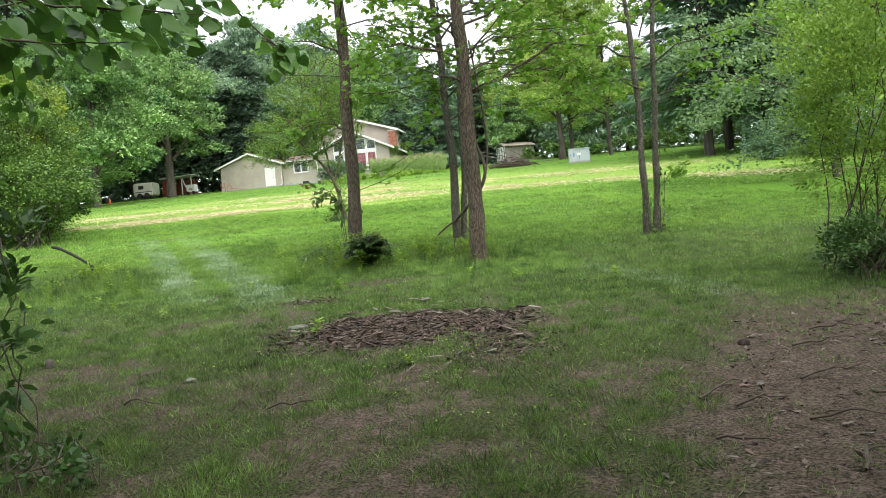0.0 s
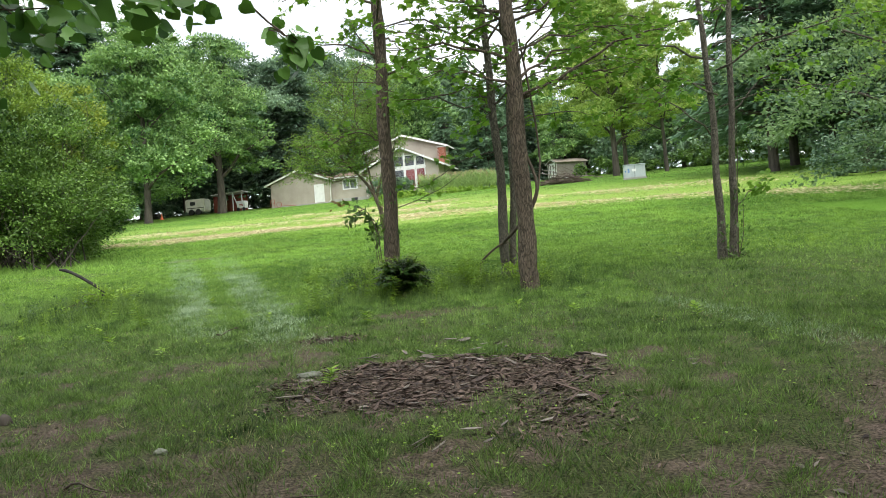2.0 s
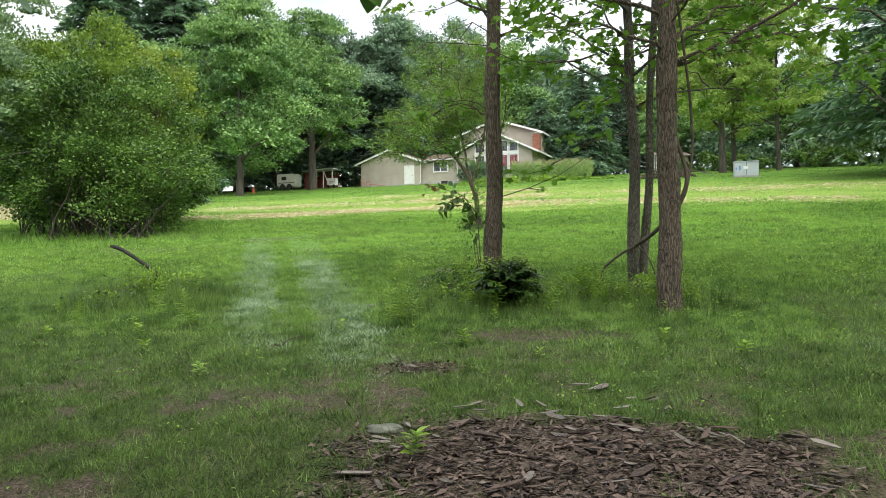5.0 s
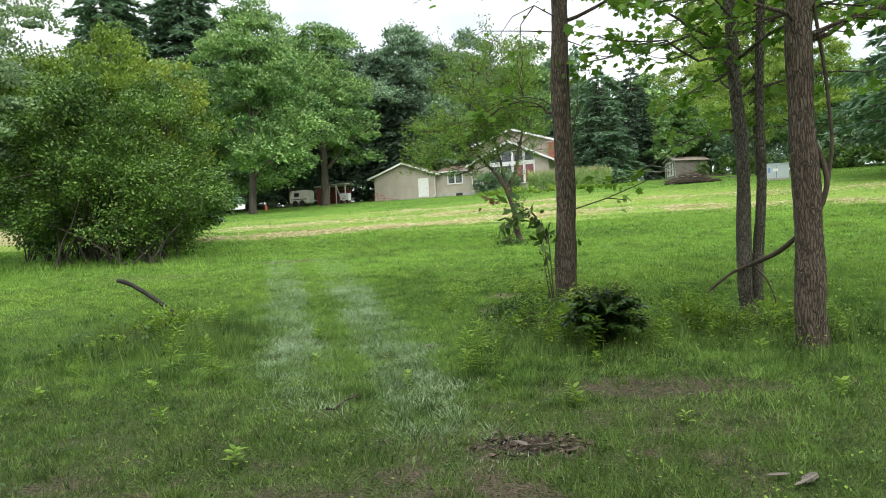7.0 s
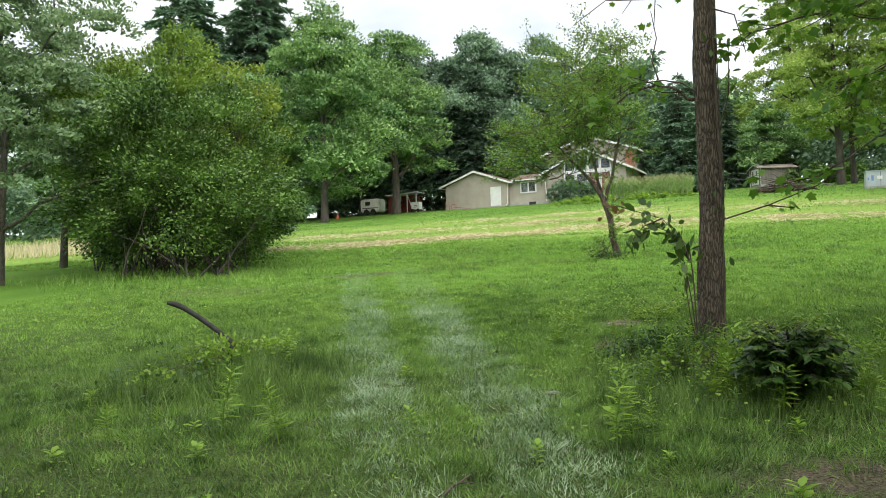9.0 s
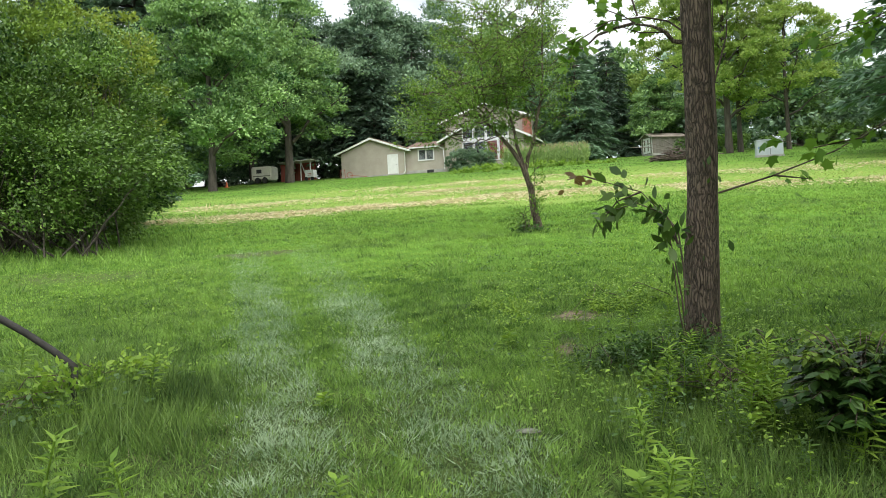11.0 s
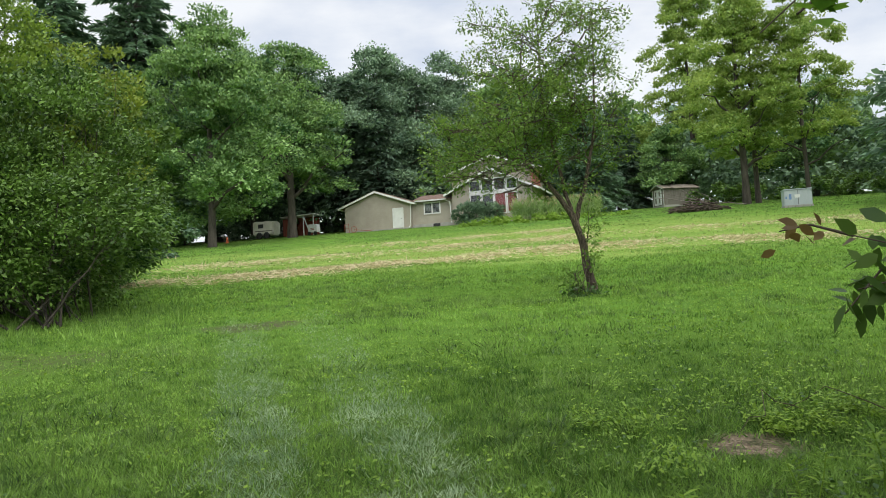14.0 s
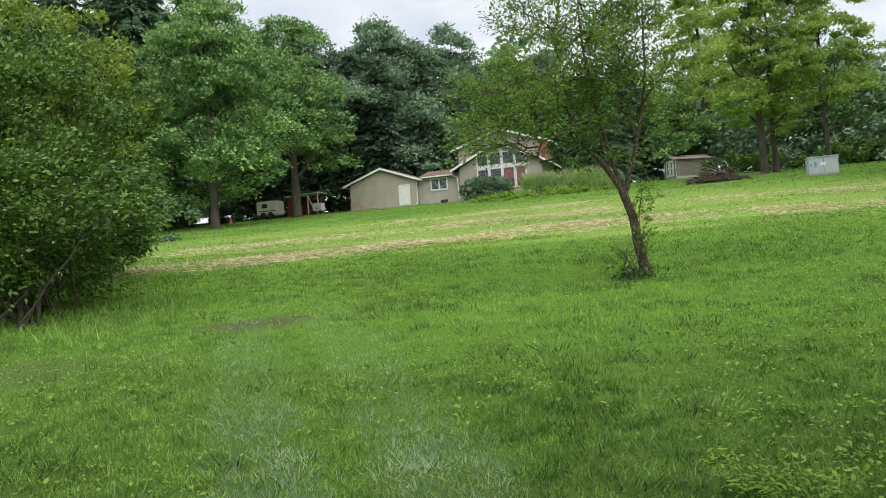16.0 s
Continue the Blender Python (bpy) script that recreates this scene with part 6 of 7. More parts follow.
def corn_stand(x0, x1, y0, y1, n, tall, seed):
    rng = np.random.RandomState(seed)
    cx, cy = (x0 + x1) / 2, (y0 + y1) / 2
    b = np.array((cx, cy, gz(cx, cy)))
    x, y = rng.uniform(x0, x1, n), rng.uniform(y0, y1, n)
    z = ground_z(x, y)
    h = tall * rng.uniform(0.75, 1.15, n)
    t = thing("corn_stand", b, "stand of tall green corn in the vegetable plot", "crop", kind="stuff")
    tubes_part("stalks", [tube(np.array([(x[i], y[i], z[i] - 0.02), (x[i] + 0.03, y[i], z[i] + h[i])]) - b, [0.02, 0.008], 4) for i in range(n)], M_CORN, t)
    tassels = []
    for i in range(n):
        for j in range(3):
            a = rng.uniform(0, 6.28)
            top = np.array((x[i] + 0.03, y[i], z[i] + h[i])) - b
            tassels.append(tube([top, top + np.array((0.09 * math.cos(a), 0.09 * math.sin(a), 0.26))], [0.014, 0.006], 3))
    tubes_part("tassels", tassels, M_TASSEL, t, "dry tan tassels")
    m = 9
    k = np.repeat(np.arange(n), m)
    at = np.stack([x[k], y[k], z[k] + h[k] * rng.uniform(0.15, 1.0, n * m)], -1) - b
    ax = unit(rng, n * m, 0.3) + np.array([0, 0, 1.0])
    put("leaves", fast_mesh("leaves", *leaves(at, ax, unit(rng, n * m) + np.array([0, 0, 0.6]), rng.uniform(0.4, 0.75, n * m), LANCE, 0.6)), M_CORN, t)


corn_stand(-6.6, 1.0, 77.0, 80.0, 300, 1.55, 181)
shrub("squash_patch", "sprawling leafy squash plants in the plot", -5.0, 69.0, [(-3.6, 1.6, 0.2, 1.8, 0.9, 0.3), (0, 0.3, 0.25, 3.0, 1.2, 0.35), (5.0, 2.6, 0.25, 3.4, 1.2, 0.35), (1.0, 4.0, 0.35, 4.5, 1.6, 0.5)], 8000, 0.22, M_WEED, 182, OVAL, stems=4, stem_r=0.01, clump=0.4, category="plants")

# ---- utility box, brush pile, shed ----
ux, uy = 10.25, 55.2
cab = thing("utility_box", (ux, uy, gz(ux, uy)), "pale grey steel utility box standing on the lawn", "utility box", turn=-6)
part("cabinet", boxes((-0.72, 0.72, -0.42, 0.42, 0.08, 0.92), bevel=0.02), M_BOX, cab)
part("lid", boxes((-0.76, 0.76, -0.47, 0.46, 0.92, 0.98), bevel=0.02), M_BOX, cab, "overhanging steel lid")
part("plinth", boxes((-0.76, 0.76, -0.46, 0.46, -0.15, 0.08), bevel=0.01), M_CONCRETE, cab, "concrete pad")
part("door_seam", boxes((-0.012, 0.012, -0.426, -0.419, 0.1, 0.9)), M_GREYMETAL, cab)
part("notice", boxes((-0.18, 0.10, -0.432, -0.423, 0.48, 0.66)), M_STICKER, cab, "white notice")
part("notice", boxes((-0.46, -0.34, -0.432, -0.423, 0.4, 0.7)), M_BLUE, cab, "blue notice")
part("notice", boxes((-0.65, -0.58, -0.432, -0.423, 0.45, 0.58)), M_BLUE, cab, "small blue notice")

pile_c = np.array((6.0, 61.5, gz(6.0, 61.5)))
pile = thing("brush_pile", pile_c, "heap of cut brown branches on the lawn", "brush pile")
prng = np.random.RandomState(191)
for i in range(190):
    a = prng.uniform(0, math.pi)
    d = np.array([math.cos(a) * 1.0, math.sin(a) * 0.6, prng.uniform(-0.12, 0.3)])
    rad = prng.rand() ** 0.6
    th = prng.uniform(0, 2 * math.pi)
    c = np.array([math.cos(th) * 1.7 * rad, math.sin(th) * 1.0 * rad, 0.08 + (1 - rad) * 1.05 * prng.rand()])
    L = prng.uniform(0.5, 1.5)
    v, f = tube(curve(c - d * L / 2, c + d * L / 2, 0.05, 5, 0.04, prng), np.linspace(prng.uniform(0.02, 0.05), 0.01, 5), 5)
    v[:, 2] = np.maximum(v[:, 2], -0.02)
    put("stick", fast_mesh("stick", v, f, True), M_TWIG if i % 4 else M_CHIP, pile)
for p in (((-2.6, 0.6, 1.5), (0.8, -0.2, 0.5)), ((-1.6, 0.8, 1.9), (0.6, 0, 0.5)), ((0.5, 0.2, 0.5), (3.0, -0.4, 0.25)), ((-0.4, 0.9, 1.7), (1.4, -0.2, 0.4)), ((-3.0, 0.4, 1.1), (0, 0, 0.6))):
    put("stick", fast_mesh("stick", *tube(curve(p[0], p[1], 0.1, 6, 0.03, prng), np.linspace(0.012, 0.035, 6), 5), True), M_CHIP_PALE, pile)

sx, sy = 10.1, 92.0
shed = thing("garden_shed", (sx, sy, gz(sx, sy)), "grey garden shed with white double doors in its gable", "shed", turn=20)
part("wall", boxes((-1.9, 1.9, 0.0, 2.4, 0.18, 1.9)), M_SHEDWALL, shed)
for k in range(9):
    part("batten", boxes((-1.88 + 0.46 * k, -1.82 + 0.46 * k, -0.025, -0.002, 0.2, 1.88)), M_SHEDWALL, shed)
part("base", boxes((-1.92, 1.92, -0.03, 2.42, -0.4, 0.18)), M_CONCRETE, shed, "concrete base")
bm = bmesh.new()
va = [bm.verts.new((-1.9, q, r)) for q, r in ((0.0, 1.9), (2.4, 1.9), (1.2, 2.33))]
vb = [bm.verts.new((1.9, q, r)) for q, r in ((0.0, 1.9), (2.4, 1.9), (1.2, 2.33))]
bm.faces.new(va)
bm.faces.new(vb[::-1])
for q, r in ((0, 1), (1, 2), (2, 0)):
    bm.faces.new((va[q], vb[q], vb[r], va[r]))
bmesh.ops.recalc_face_normals(bm, faces=bm.faces[:])
part("gable", bm, M_SHEDWALL, shed)
for q0, q1 in ((-0.22, 1.2), (2.62, 1.2)):
    bm = bmesh.new()
    lo, hi = 1.84, 2.32
    vs = [bm.verts.new(c) for c in ((-2.1, q0, lo), (2.1, q0, lo), (2.1, q1, hi), (-2.1, q1, hi), (-2.1, q0, lo + 0.07), (2.1, q0, lo + 0.07), (2.1, q1, hi + 0.07), (-2.1, q1, hi + 0.07))]
    for fc in ((0, 1, 2, 3), (4, 5, 6, 7), (0, 1, 5, 4), (1, 2, 6, 5), (2, 3, 7, 6), (3, 0, 4, 7)):
        bm.faces.new([vs[c] for c in fc])
    bmesh.ops.recalc_face_normals(bm, faces=bm.faces[:])
    part("roof", bm, M_SHINGLE_TAUPE, shed, "dark shingle roof slope")
    bm = bmesh.new()
    vs = [bm.verts.new(c) for c in ((-2.14, q0, lo - 0.06), (-2.14, q1, hi - 0.06), (-2.14, q1, hi + 0.075), (-2.14, q0, lo + 0.075))]
    bm.faces.new(vs)
    bmesh.ops.solidify(bm, geom=bm.faces[:], thickness=0.035)
    part("barge_board", bm, M_WHITE, shed, "white barge board")
for k in range(2):
    d = part("door", boxes((-1.96, -1.902, 0.42 + 0.79 * k, 1.19 + 0.79 * k, 0.24, 1.86), bevel=0.01), M_WHITE, shed, "white shed door")
    part("door_panel", boxes((-1.975, -1.96, 0.68 + 0.79 * k, 0.93 + 0.79 * k, 1.15, 1.65)), M_SHEDWALL, d, "grey upper panel")
    part("door_panel", boxes((-1.975, -1.96, 0.68 + 0.79 * k, 0.93 + 0.79 * k, 0.45, 0.98)), M_SHEDWALL, d, "grey lower panel")
for q in (0.0, 2.3):
    part("corner_trim", boxes((-1.93, -1.902, q, q + 0.1, 0.18, 1.9)), M_WHITE, shed, "white corner trim")

# ---- yard clutter beside the wood ----
def yard(x, y):
    return (x, y, gz(x, y))


tr = thing("camper_trailer", yard(-32.3, 86.3), "small cream trailer parked under the trees", "trailer", turn=-8)
part("body", boxes((-1.25, 1.1, -0.8, 0.8, 0.32, 1.75), bevel=0.12), M_CREAM, tr)
part("window", boxes((-0.6, 0.0, -0.81, -0.79, 1.05, 1.45)), M_DARK, tr, "dark window")
part("stripe", boxes((-1.0, 1.0, -0.812, -0.8, 0.7, 0.8)), M_SHEDWALL, tr, "grey stripe")
for wx in (-0.5, 0.35):
    bm = bmesh.new()
    bmesh.ops.create_cone(bm, cap_ends=True, segments=20, radius1=0.32, radius2=0.32, depth=0.2, matrix=Matrix.Translation((wx, -0.72, 0.32)) @ Matrix.Rotation(radians(90), 4, "X"))
    part("wheel", bm, M_RUBBER, tr, "black tyre")
cs = thing("red_shed", yard(-30.4, 91.0), "dark red open-fronted shed with white canopy posts", "shed", turn=-6)
part("back_wall", boxes((-1.9, 1.6, 1.6, 1.7, 0, 2.1)), M_REDWOOD, cs)
part("side_wall", boxes((-1.9, -0.6, -0.1, 0.0, 0, 1.9)), M_REDWOOD, cs, "red boarded front")
part("roof", prism(bmesh.new(), [(-2.1, 2.05), (1.9, 2.25), (1.9, 2.34), (-2.1, 2.14)], -0.4, 1.9), M_WHITE, cs, "white canopy roof")
for px in (-0.3, 0.55, 1.7):
    part("post", boxes((px, px + 0.09, -0.3, -0.2, 0, 2.15)), M_WHITE, cs, "white post")
part("brace", prism(bmesh.new(), [(0.6, 2.0), (1.1, 0.7), (1.2, 0.7), (0.7, 2.0)], -0.31, -0.25), M_WHITE, cs, "white brace")
ct = thing("tool_cart", yard(-27.9, 88.2), "white box cart with red stripes", "cart", turn=-10)
part("box", boxes((-0.5, 0.5, -0.4, 0.4, 0.35, 1.15), bevel=0.03), M_WHITE, ct)
part("stripe", boxes((-0.2, 0.25, -0.41, -0.402, 0.7, 0.76), (-0.2, 0.25, -0.41, -0.402, 0.55, 0.61)), M_REDMETAL, ct, "red stripes")
for wx in (-0.35, 0.35):
    bm = bmesh.new()
    bmesh.ops.create_cone(bm, cap_ends=True, segments=18, radius1=0.2, radius2=0.2, depth=0.1, matrix=Matrix.Translation((wx, -0.42, 0.2)) @ Matrix.Rotation(radians(90), 4, "X"))
    part("wheel", bm, M_RUBBER, ct, "black wheel")
shrub("thicket", "low leafy growth under the wood's edge", -39.5, 80.0, [(0, 0, 0.8, 2.6, 1.8, 1.0), (-5, -5, 1.0, 3.0, 2.4, 1.4)], 7000, 0.26, M_OAK, 271, stems=6, clump=0.5)
for i, (x, y, lob) in enumerate(((-37.6, 88.5, [(0, 0, 0.9, 1.8, 1.2, 1.1), (1.8, 1.5, 0.8, 1.4, 1.0, 1.0)]), (-41.0, 90.0, [(0, 0, 1.2, 2.4, 1.6, 1.5)]), (-35.0, 93.5, [(0, 0, 1.0, 2.2, 1.4, 1.3)]))):
    shrub("undergrowth", "dark leafy undergrowth in the wood's shade", x, y, lob, 2600, 0.3, M_OAK_DARK, 281 + i, stems=6, clump=0.5)
cone = thing("traffic_cone", yard(-33.5, 79.0), "small orange cone on the grass", "cone")
bm = bmesh.new()
bmesh.ops.create_cone(bm, cap_ends=True, segments=16, radius1=0.16, radius2=0.04, depth=0.55, matrix=Matrix.Translation((0, 0, 0.3)))
box(bm, -0.2, 0.2, -0.2, 0.2, 0, 0.04)
part("cone_body", bm, M_ORANGE, cone)
fx, fy, fz = at_house(-5.4, -1.0)
fr = thing("metal_frame", (fx, fy, fz), "old red metal frame lying by the garage", "scrap", turn=-10)
tubes_part("bars", [tube([(-0.6, 0, 0.02), (-0.6, 0, 0.85), (-0.2, 0.1, 0.95), (-0.15, 0.1, 0.02)], 0.03, 6), tube([(-0.6, 0, 0.5), (-0.15, 0.1, 0.5)], 0.025, 6)], M_REDMETAL, fr)
tubes_part("ring", [tube([(0.4 + 0.3 * math.cos(a), 0, 0.32 + 0.3 * math.sin(a)) for a in np.linspace(0, 6.283, 20)], 0.025, 6)], M_REDMETAL, fr)
tubes_part("drawbar", [tube([(0.4, 0, 0.3), (1.2, 0.05, 0.2), (2.3, 0.05, 0.06)], 0.03, 6)], M_REDMETAL, fr)
far = thing("neighbour_house", yard(-24.0, 112.0), "pale house glimpsed beyond the dark trees", "house")
part("wall", boxes((-4, 3, 0, 5, 0, 2.6)), M_CREAM, far)
part("roof", prism(bmesh.new(), [(-4.4, 2.55), (3.4, 2.55), (2.6, 4.2), (-3.6, 4.2)], -0.3, 5.3), M_SHINGLE_TAUPE, far)
part("window", boxes((-2, -1, -0.03, -0.01, 1, 2), (0.5, 1.5, -0.03, -0.01, 1, 2)), M_DARK, far)
log = thing("cut_log", yard(-36.2, 84.5), "pile of dark cut logs beside the trailer", "log pile")
for i in range(7):
    put("log", fast_mesh("log", *tube([(-0.9 + 0.3 * (i % 4) + 0.15 * (i // 4), -0.5, 0.15 + 0.26 * (i // 4)), (-0.9 + 0.3 * (i % 4) + 0.15 * (i // 4), 0.6, 0.15 + 0.26 * (i // 4))], 0.15, 9), True), M_BARK_FAR, log)

# ---- bark mulch, chips, stones, weeds by the walk ----
mulch = thing("bark_mulch_patch", (-0.45, 7.05, gz(-0.45, 7.05)), "patch of brown shredded bark mulch on worn soil", "mulch")
mo = np.array((-0.45, 7.05, gz(-0.45, 7.05)))
crng = np.random.RandomState(201)


def chip_mesh(seed):
    r = np.random.RandomState(seed)
    bm = bmesh.new()
    n = 6
    top, bot = [], []
    for i in range(n):
        a = i / n * 2 * math.pi
        x, y = math.cos(a) * 0.5 * r.uniform(0.75, 1.1), math.sin(a) * r.uniform(0.14, 0.26)
        h = 0.07 * math.sin(2.5 * x + seed) + r.uniform(-0.02, 0.02)
        top.append(bm.verts.new((x, y, h + 0.035)))
        bot.append(bm.verts.new((x * 0.95, y * 0.95, h - 0.025)))
    bm.faces.new(top)
    bm.faces.new(bot[::-1])
    for i in range(n):
        j = (i + 1) % n
        bm.faces.new((top[j], top[i], bot[i], bot[j]))
    bmesh.ops.recalc_face_normals(bm, faces=bm.faces)
    me = bpy.data.meshes.new("bark_piece")
    bm.to_mesh(me)
    bm.free()
    return me


chips = [chip_mesh(i) for i in range(8)]
pale = [chip_mesh(i + 20) for i in range(5)]
for me in chips:
    me.materials.append(M_CHIP)
for me in pale:
    me.materials.append(M_CHIP_PALE)
made = 0
while made < 280:
    x, y = crng.uniform(-2.3, 1.3), crng.uniform(5.5, 9.3)
    if float(mulch_mask(np.array(x), np.array(y))) < 0.45:
        continue
    me = pale[crng.randint(5)] if crng.rand() < 0.24 else chips[crng.randint(8)]
    ob = new("bark_piece", me)
    ob.parent = mulch
    s = crng.uniform(0.04, 0.13) * (1.8 if crng.rand() < 0.14 else 1.0)
    ob.matrix_basis = Matrix.Translation(Vector((x, y, gz(x, y) + crng.uniform(0.004, 0.03))) - Vector(mo)) @ Euler((crng.normal(0, 0.22), crng.normal(0, 0.22), crng.normal(0.1, 0.7))).to_matrix().to_4x4() @ Matrix.Diagonal((s * crng.uniform(0.9, 1.7), s * crng.uniform(0.35, 0.95), s * 0.55, 1))
    made += 1


def chip_scatter(name, label, xr, yr, count, mask, seed, material, lo=0.02, hi=0.08):
    rng = np.random.RandomState(seed)
    x, y = rng.uniform(*xr, count), rng.uniform(*yr, count)
    k = rng.rand(count) < mask(x, y)
    x, y = x[k], y[k]
    n = len(x)
    at = np.stack([x, y, ground_z(x, y) + rng.uniform(0.003, 0.02, n)], -1)
    ax = unit(rng, n, 0.25)
    v, f = leaves(at, ax, unit(rng, n) * 0.35 + np.array([0, 0, 0.75]), rng.uniform(lo, hi, n), LANCE, rng.uniform(0.6, 2.4, n))
    return tagged(put(name, fast_mesh(name, v, f), material), label, "wood chips", kind="stuff")


chip_scatter("wood_chips", "small dark bark chips over the mulch patch", (-2.2, 1.3), (5.5, 9.5), 26000, mulch_mask, 211, M_CHIP_SMALL)
chip_scatter("wood_chips", "dark chips and litter along the bare path", (0.2, 5.5), (2.6, 8.4), 30000, lambda x, y: path_mask(x, y) * (0.1 + 0.6 * smooth(0.1, 0.9, x - 2.35 - 0.42 * (y - 4.5))) * (0.4 + 0.6 * gaps(x, y, 0.3)), 212, M_CHIP_SMALL, 0.015, 0.085)
chip_scatter("wood_chips", "pale dry splinters along the bare path", (0.2, 5.5), (2.6, 8.4), 1500, lambda x, y: path_mask(x, y) * 0.5, 214, M_CHIP_PALE, 0.02, 0.10)
chip_scatter("wood_chips", "pale dry bits strewn over the worn turf", (-6, 4), (2.6, 10), 9000, lambda x, y: 0.12 + 0.3 * thin_mask(x, y), 215, M_CHIP_PALE, 0.01, 0.035)
chip_scatter("leaf_litter", "scattered dead leaves and bits on worn soil", (-6, 4), (2.6, 15.5), 16000, lambda x, y: 0.10 * smooth(12, 8, y) + 0.5 * soil_mask(x, y), 213, M_CHIP_SMALL, 0.015, 0.045)


def rock(label, x, y, sx, sy, sz, seed, material=None, name="stone", category="stone", turn=0):
    bm = bmesh.new()
    bmesh.ops.create_icosphere(bm, subdivisions=3, radius=1)
    for v in bm.verts:
        d = 1 + 0.30 * noise.noise(v.co * 1.5 + Vector((seed * 3.1, 0, 0))) + 0.10 * noise.noise(v.co * 4 + Vector((seed, 5, 0)))
        v.co = Vector((v.co.x * sx * d, v.co.y * sy * d, v.co.z * sz * d))
    me = bpy.data.meshes.new(name)
    bm.to_mesh(me)
    bm.free()
    for p in me.polygons:
        p.use_smooth = True
    ob = put(name, me, material or M_STONE)
    ob.matrix_basis = pose(x, y, gz(x, y) + sz * 0.35, 0, 0, turn)
    return tagged(ob, label, category)


rock("flat grey-green stone at the mulch's edge", -1.52, 7.72, 0.12, 0.08, 0.025, 1)
rock("weathered split log end on the worn soil", 2.18, 5.74, 0.05, 0.035, 0.03, 2, M_CHIP, "log_end", "wood")
rock("brown lump of wood in the grass", -3.52, 6.75, 0.045, 0.035, 0.06, 3, M_BARK_FAR, "log_end", "wood")
# Stone-shaped lump in place of a broken pale leaf.
rock("pale lump standing in for a broken leaf in the grass", -2.71, 11.84, 0.07, 0.03, 0.016, 4)
rock("small grey stone on worn soil", -2.05, 6.0, 0.045, 0.03, 0.025, 5)
wrng = np.random.RandomState(221)
for cx, cy, r, cnt in ((-0.70, 8.02, 0.24, 13), (0.15, 8.25, 0.18, 7), (0.6, 7.6, 0.2, 7), (-0.35, 8.6, 0.08, 3), (-0.2, 5.75, 0.25, 6), (0.85, 7.2, 0.15, 4), (1.4, 7.2, 0.1, 2), (-1.55, 8.95, 0.05, 2)):
    for k in range(cnt):
        x, y, L = cx + wrng.normal(0, r), cy + wrng.normal(0, r * 0.5), wrng.uniform(0.06, 0.19)
        ob = new("split_wood", pale[k % 5])
        ob.matrix_basis = Matrix.Translation((x, y, gz(x, y) + wrng.uniform(0.02, 0.05))) @ Euler((wrng.normal(0, 0.25), wrng.normal(0, 0.2), wrng.normal(0.2, 0.6))).to_matrix().to_4x4() @ Matrix.Diagonal((L, L * wrng.uniform(0.25, 0.8), L * 0.45, 1))
        tagged(ob, "weathered grey splinter of wood on the ground", "wood", "wood splinters")
for i, (x, y, L, tn) in enumerate(((1.62, 4.7, 0.5, 40), (2.1, 4.1, 0.42, -15), (-1.05, 5.1, 0.4, 12), (-2.2, 5.4, 0.35, -25), (2.7, 5.6, 0.5, 10), (-2.95, 9.9, 0.4, 70), (1.9, 3.6, 0.45, 60), (1.45, 3.9, 0.3, -40), (2.4, 4.9, 0.55, 25), (3.0, 6.0, 0.4, -10), (2.0, 5.2, 0.28, 80), (2.55, 4.4, 0.35, -55), (3.3, 6.3, 0.5, 35), (1.75, 4.45, 0.32, 15))):
    rng = np.random.RandomState(300 + i)
    c, s = math.cos(radians(tn)) * L / 2, math.sin(radians(tn)) * L / 2
    b = np.array((x, y, gz(x, y) + 0.015))
    t = thing("twig", b, "thin dead twig lying on the ground", "twig", "dead twigs")
    tubes_part("twig_wood", [tube(curve((-c, -s, 0), (c, s, 0.01), 0.02, 6, 0.012, rng), np.linspace(0.009, 0.004, 6), 5), tube(curve((0, 0, 0.02), (s * 0.5, -c * 0.5 + s * 0.3, 0.03), 0.01, 4), 0.004, 5)], M_TWIG, t)

# seedlings and broad weeds dotted through the grass
def seedling(seed, material, n=14, h=0.16, leaf=0.08, shape=OVAL):
    rng = np.random.RandomState(seed)
    t = thing("seedling", (0, 0, 0), "young bright yellow-green weed in the grass", "plant", "weeds in the grass")
    tubes_part("stem", [tube([(0, 0, -0.02), (0.01, 0, h * 0.5), (0.0, 0.015, h)], 0.003, 4)], M_WEED, t)
    z = np.linspace(0.25, 1.0, n) * h
    a = np.arange(n) * 2.4
    at = np.stack([a * 0, a * 0, z], -1)
    ax = np.stack([np.cos(a), np.sin(a), 0.1 + 0.35 * z / h], -1)
    put("leaves", fast_mesh("leaves", *leaves(at, ax, np.tile([0, 0, 1.0], (n, 1)) + rng.normal(0, 0.2, (n, 3)), leaf * rng.uniform(0.7, 1.2, n), shape)), material, t)
    return t


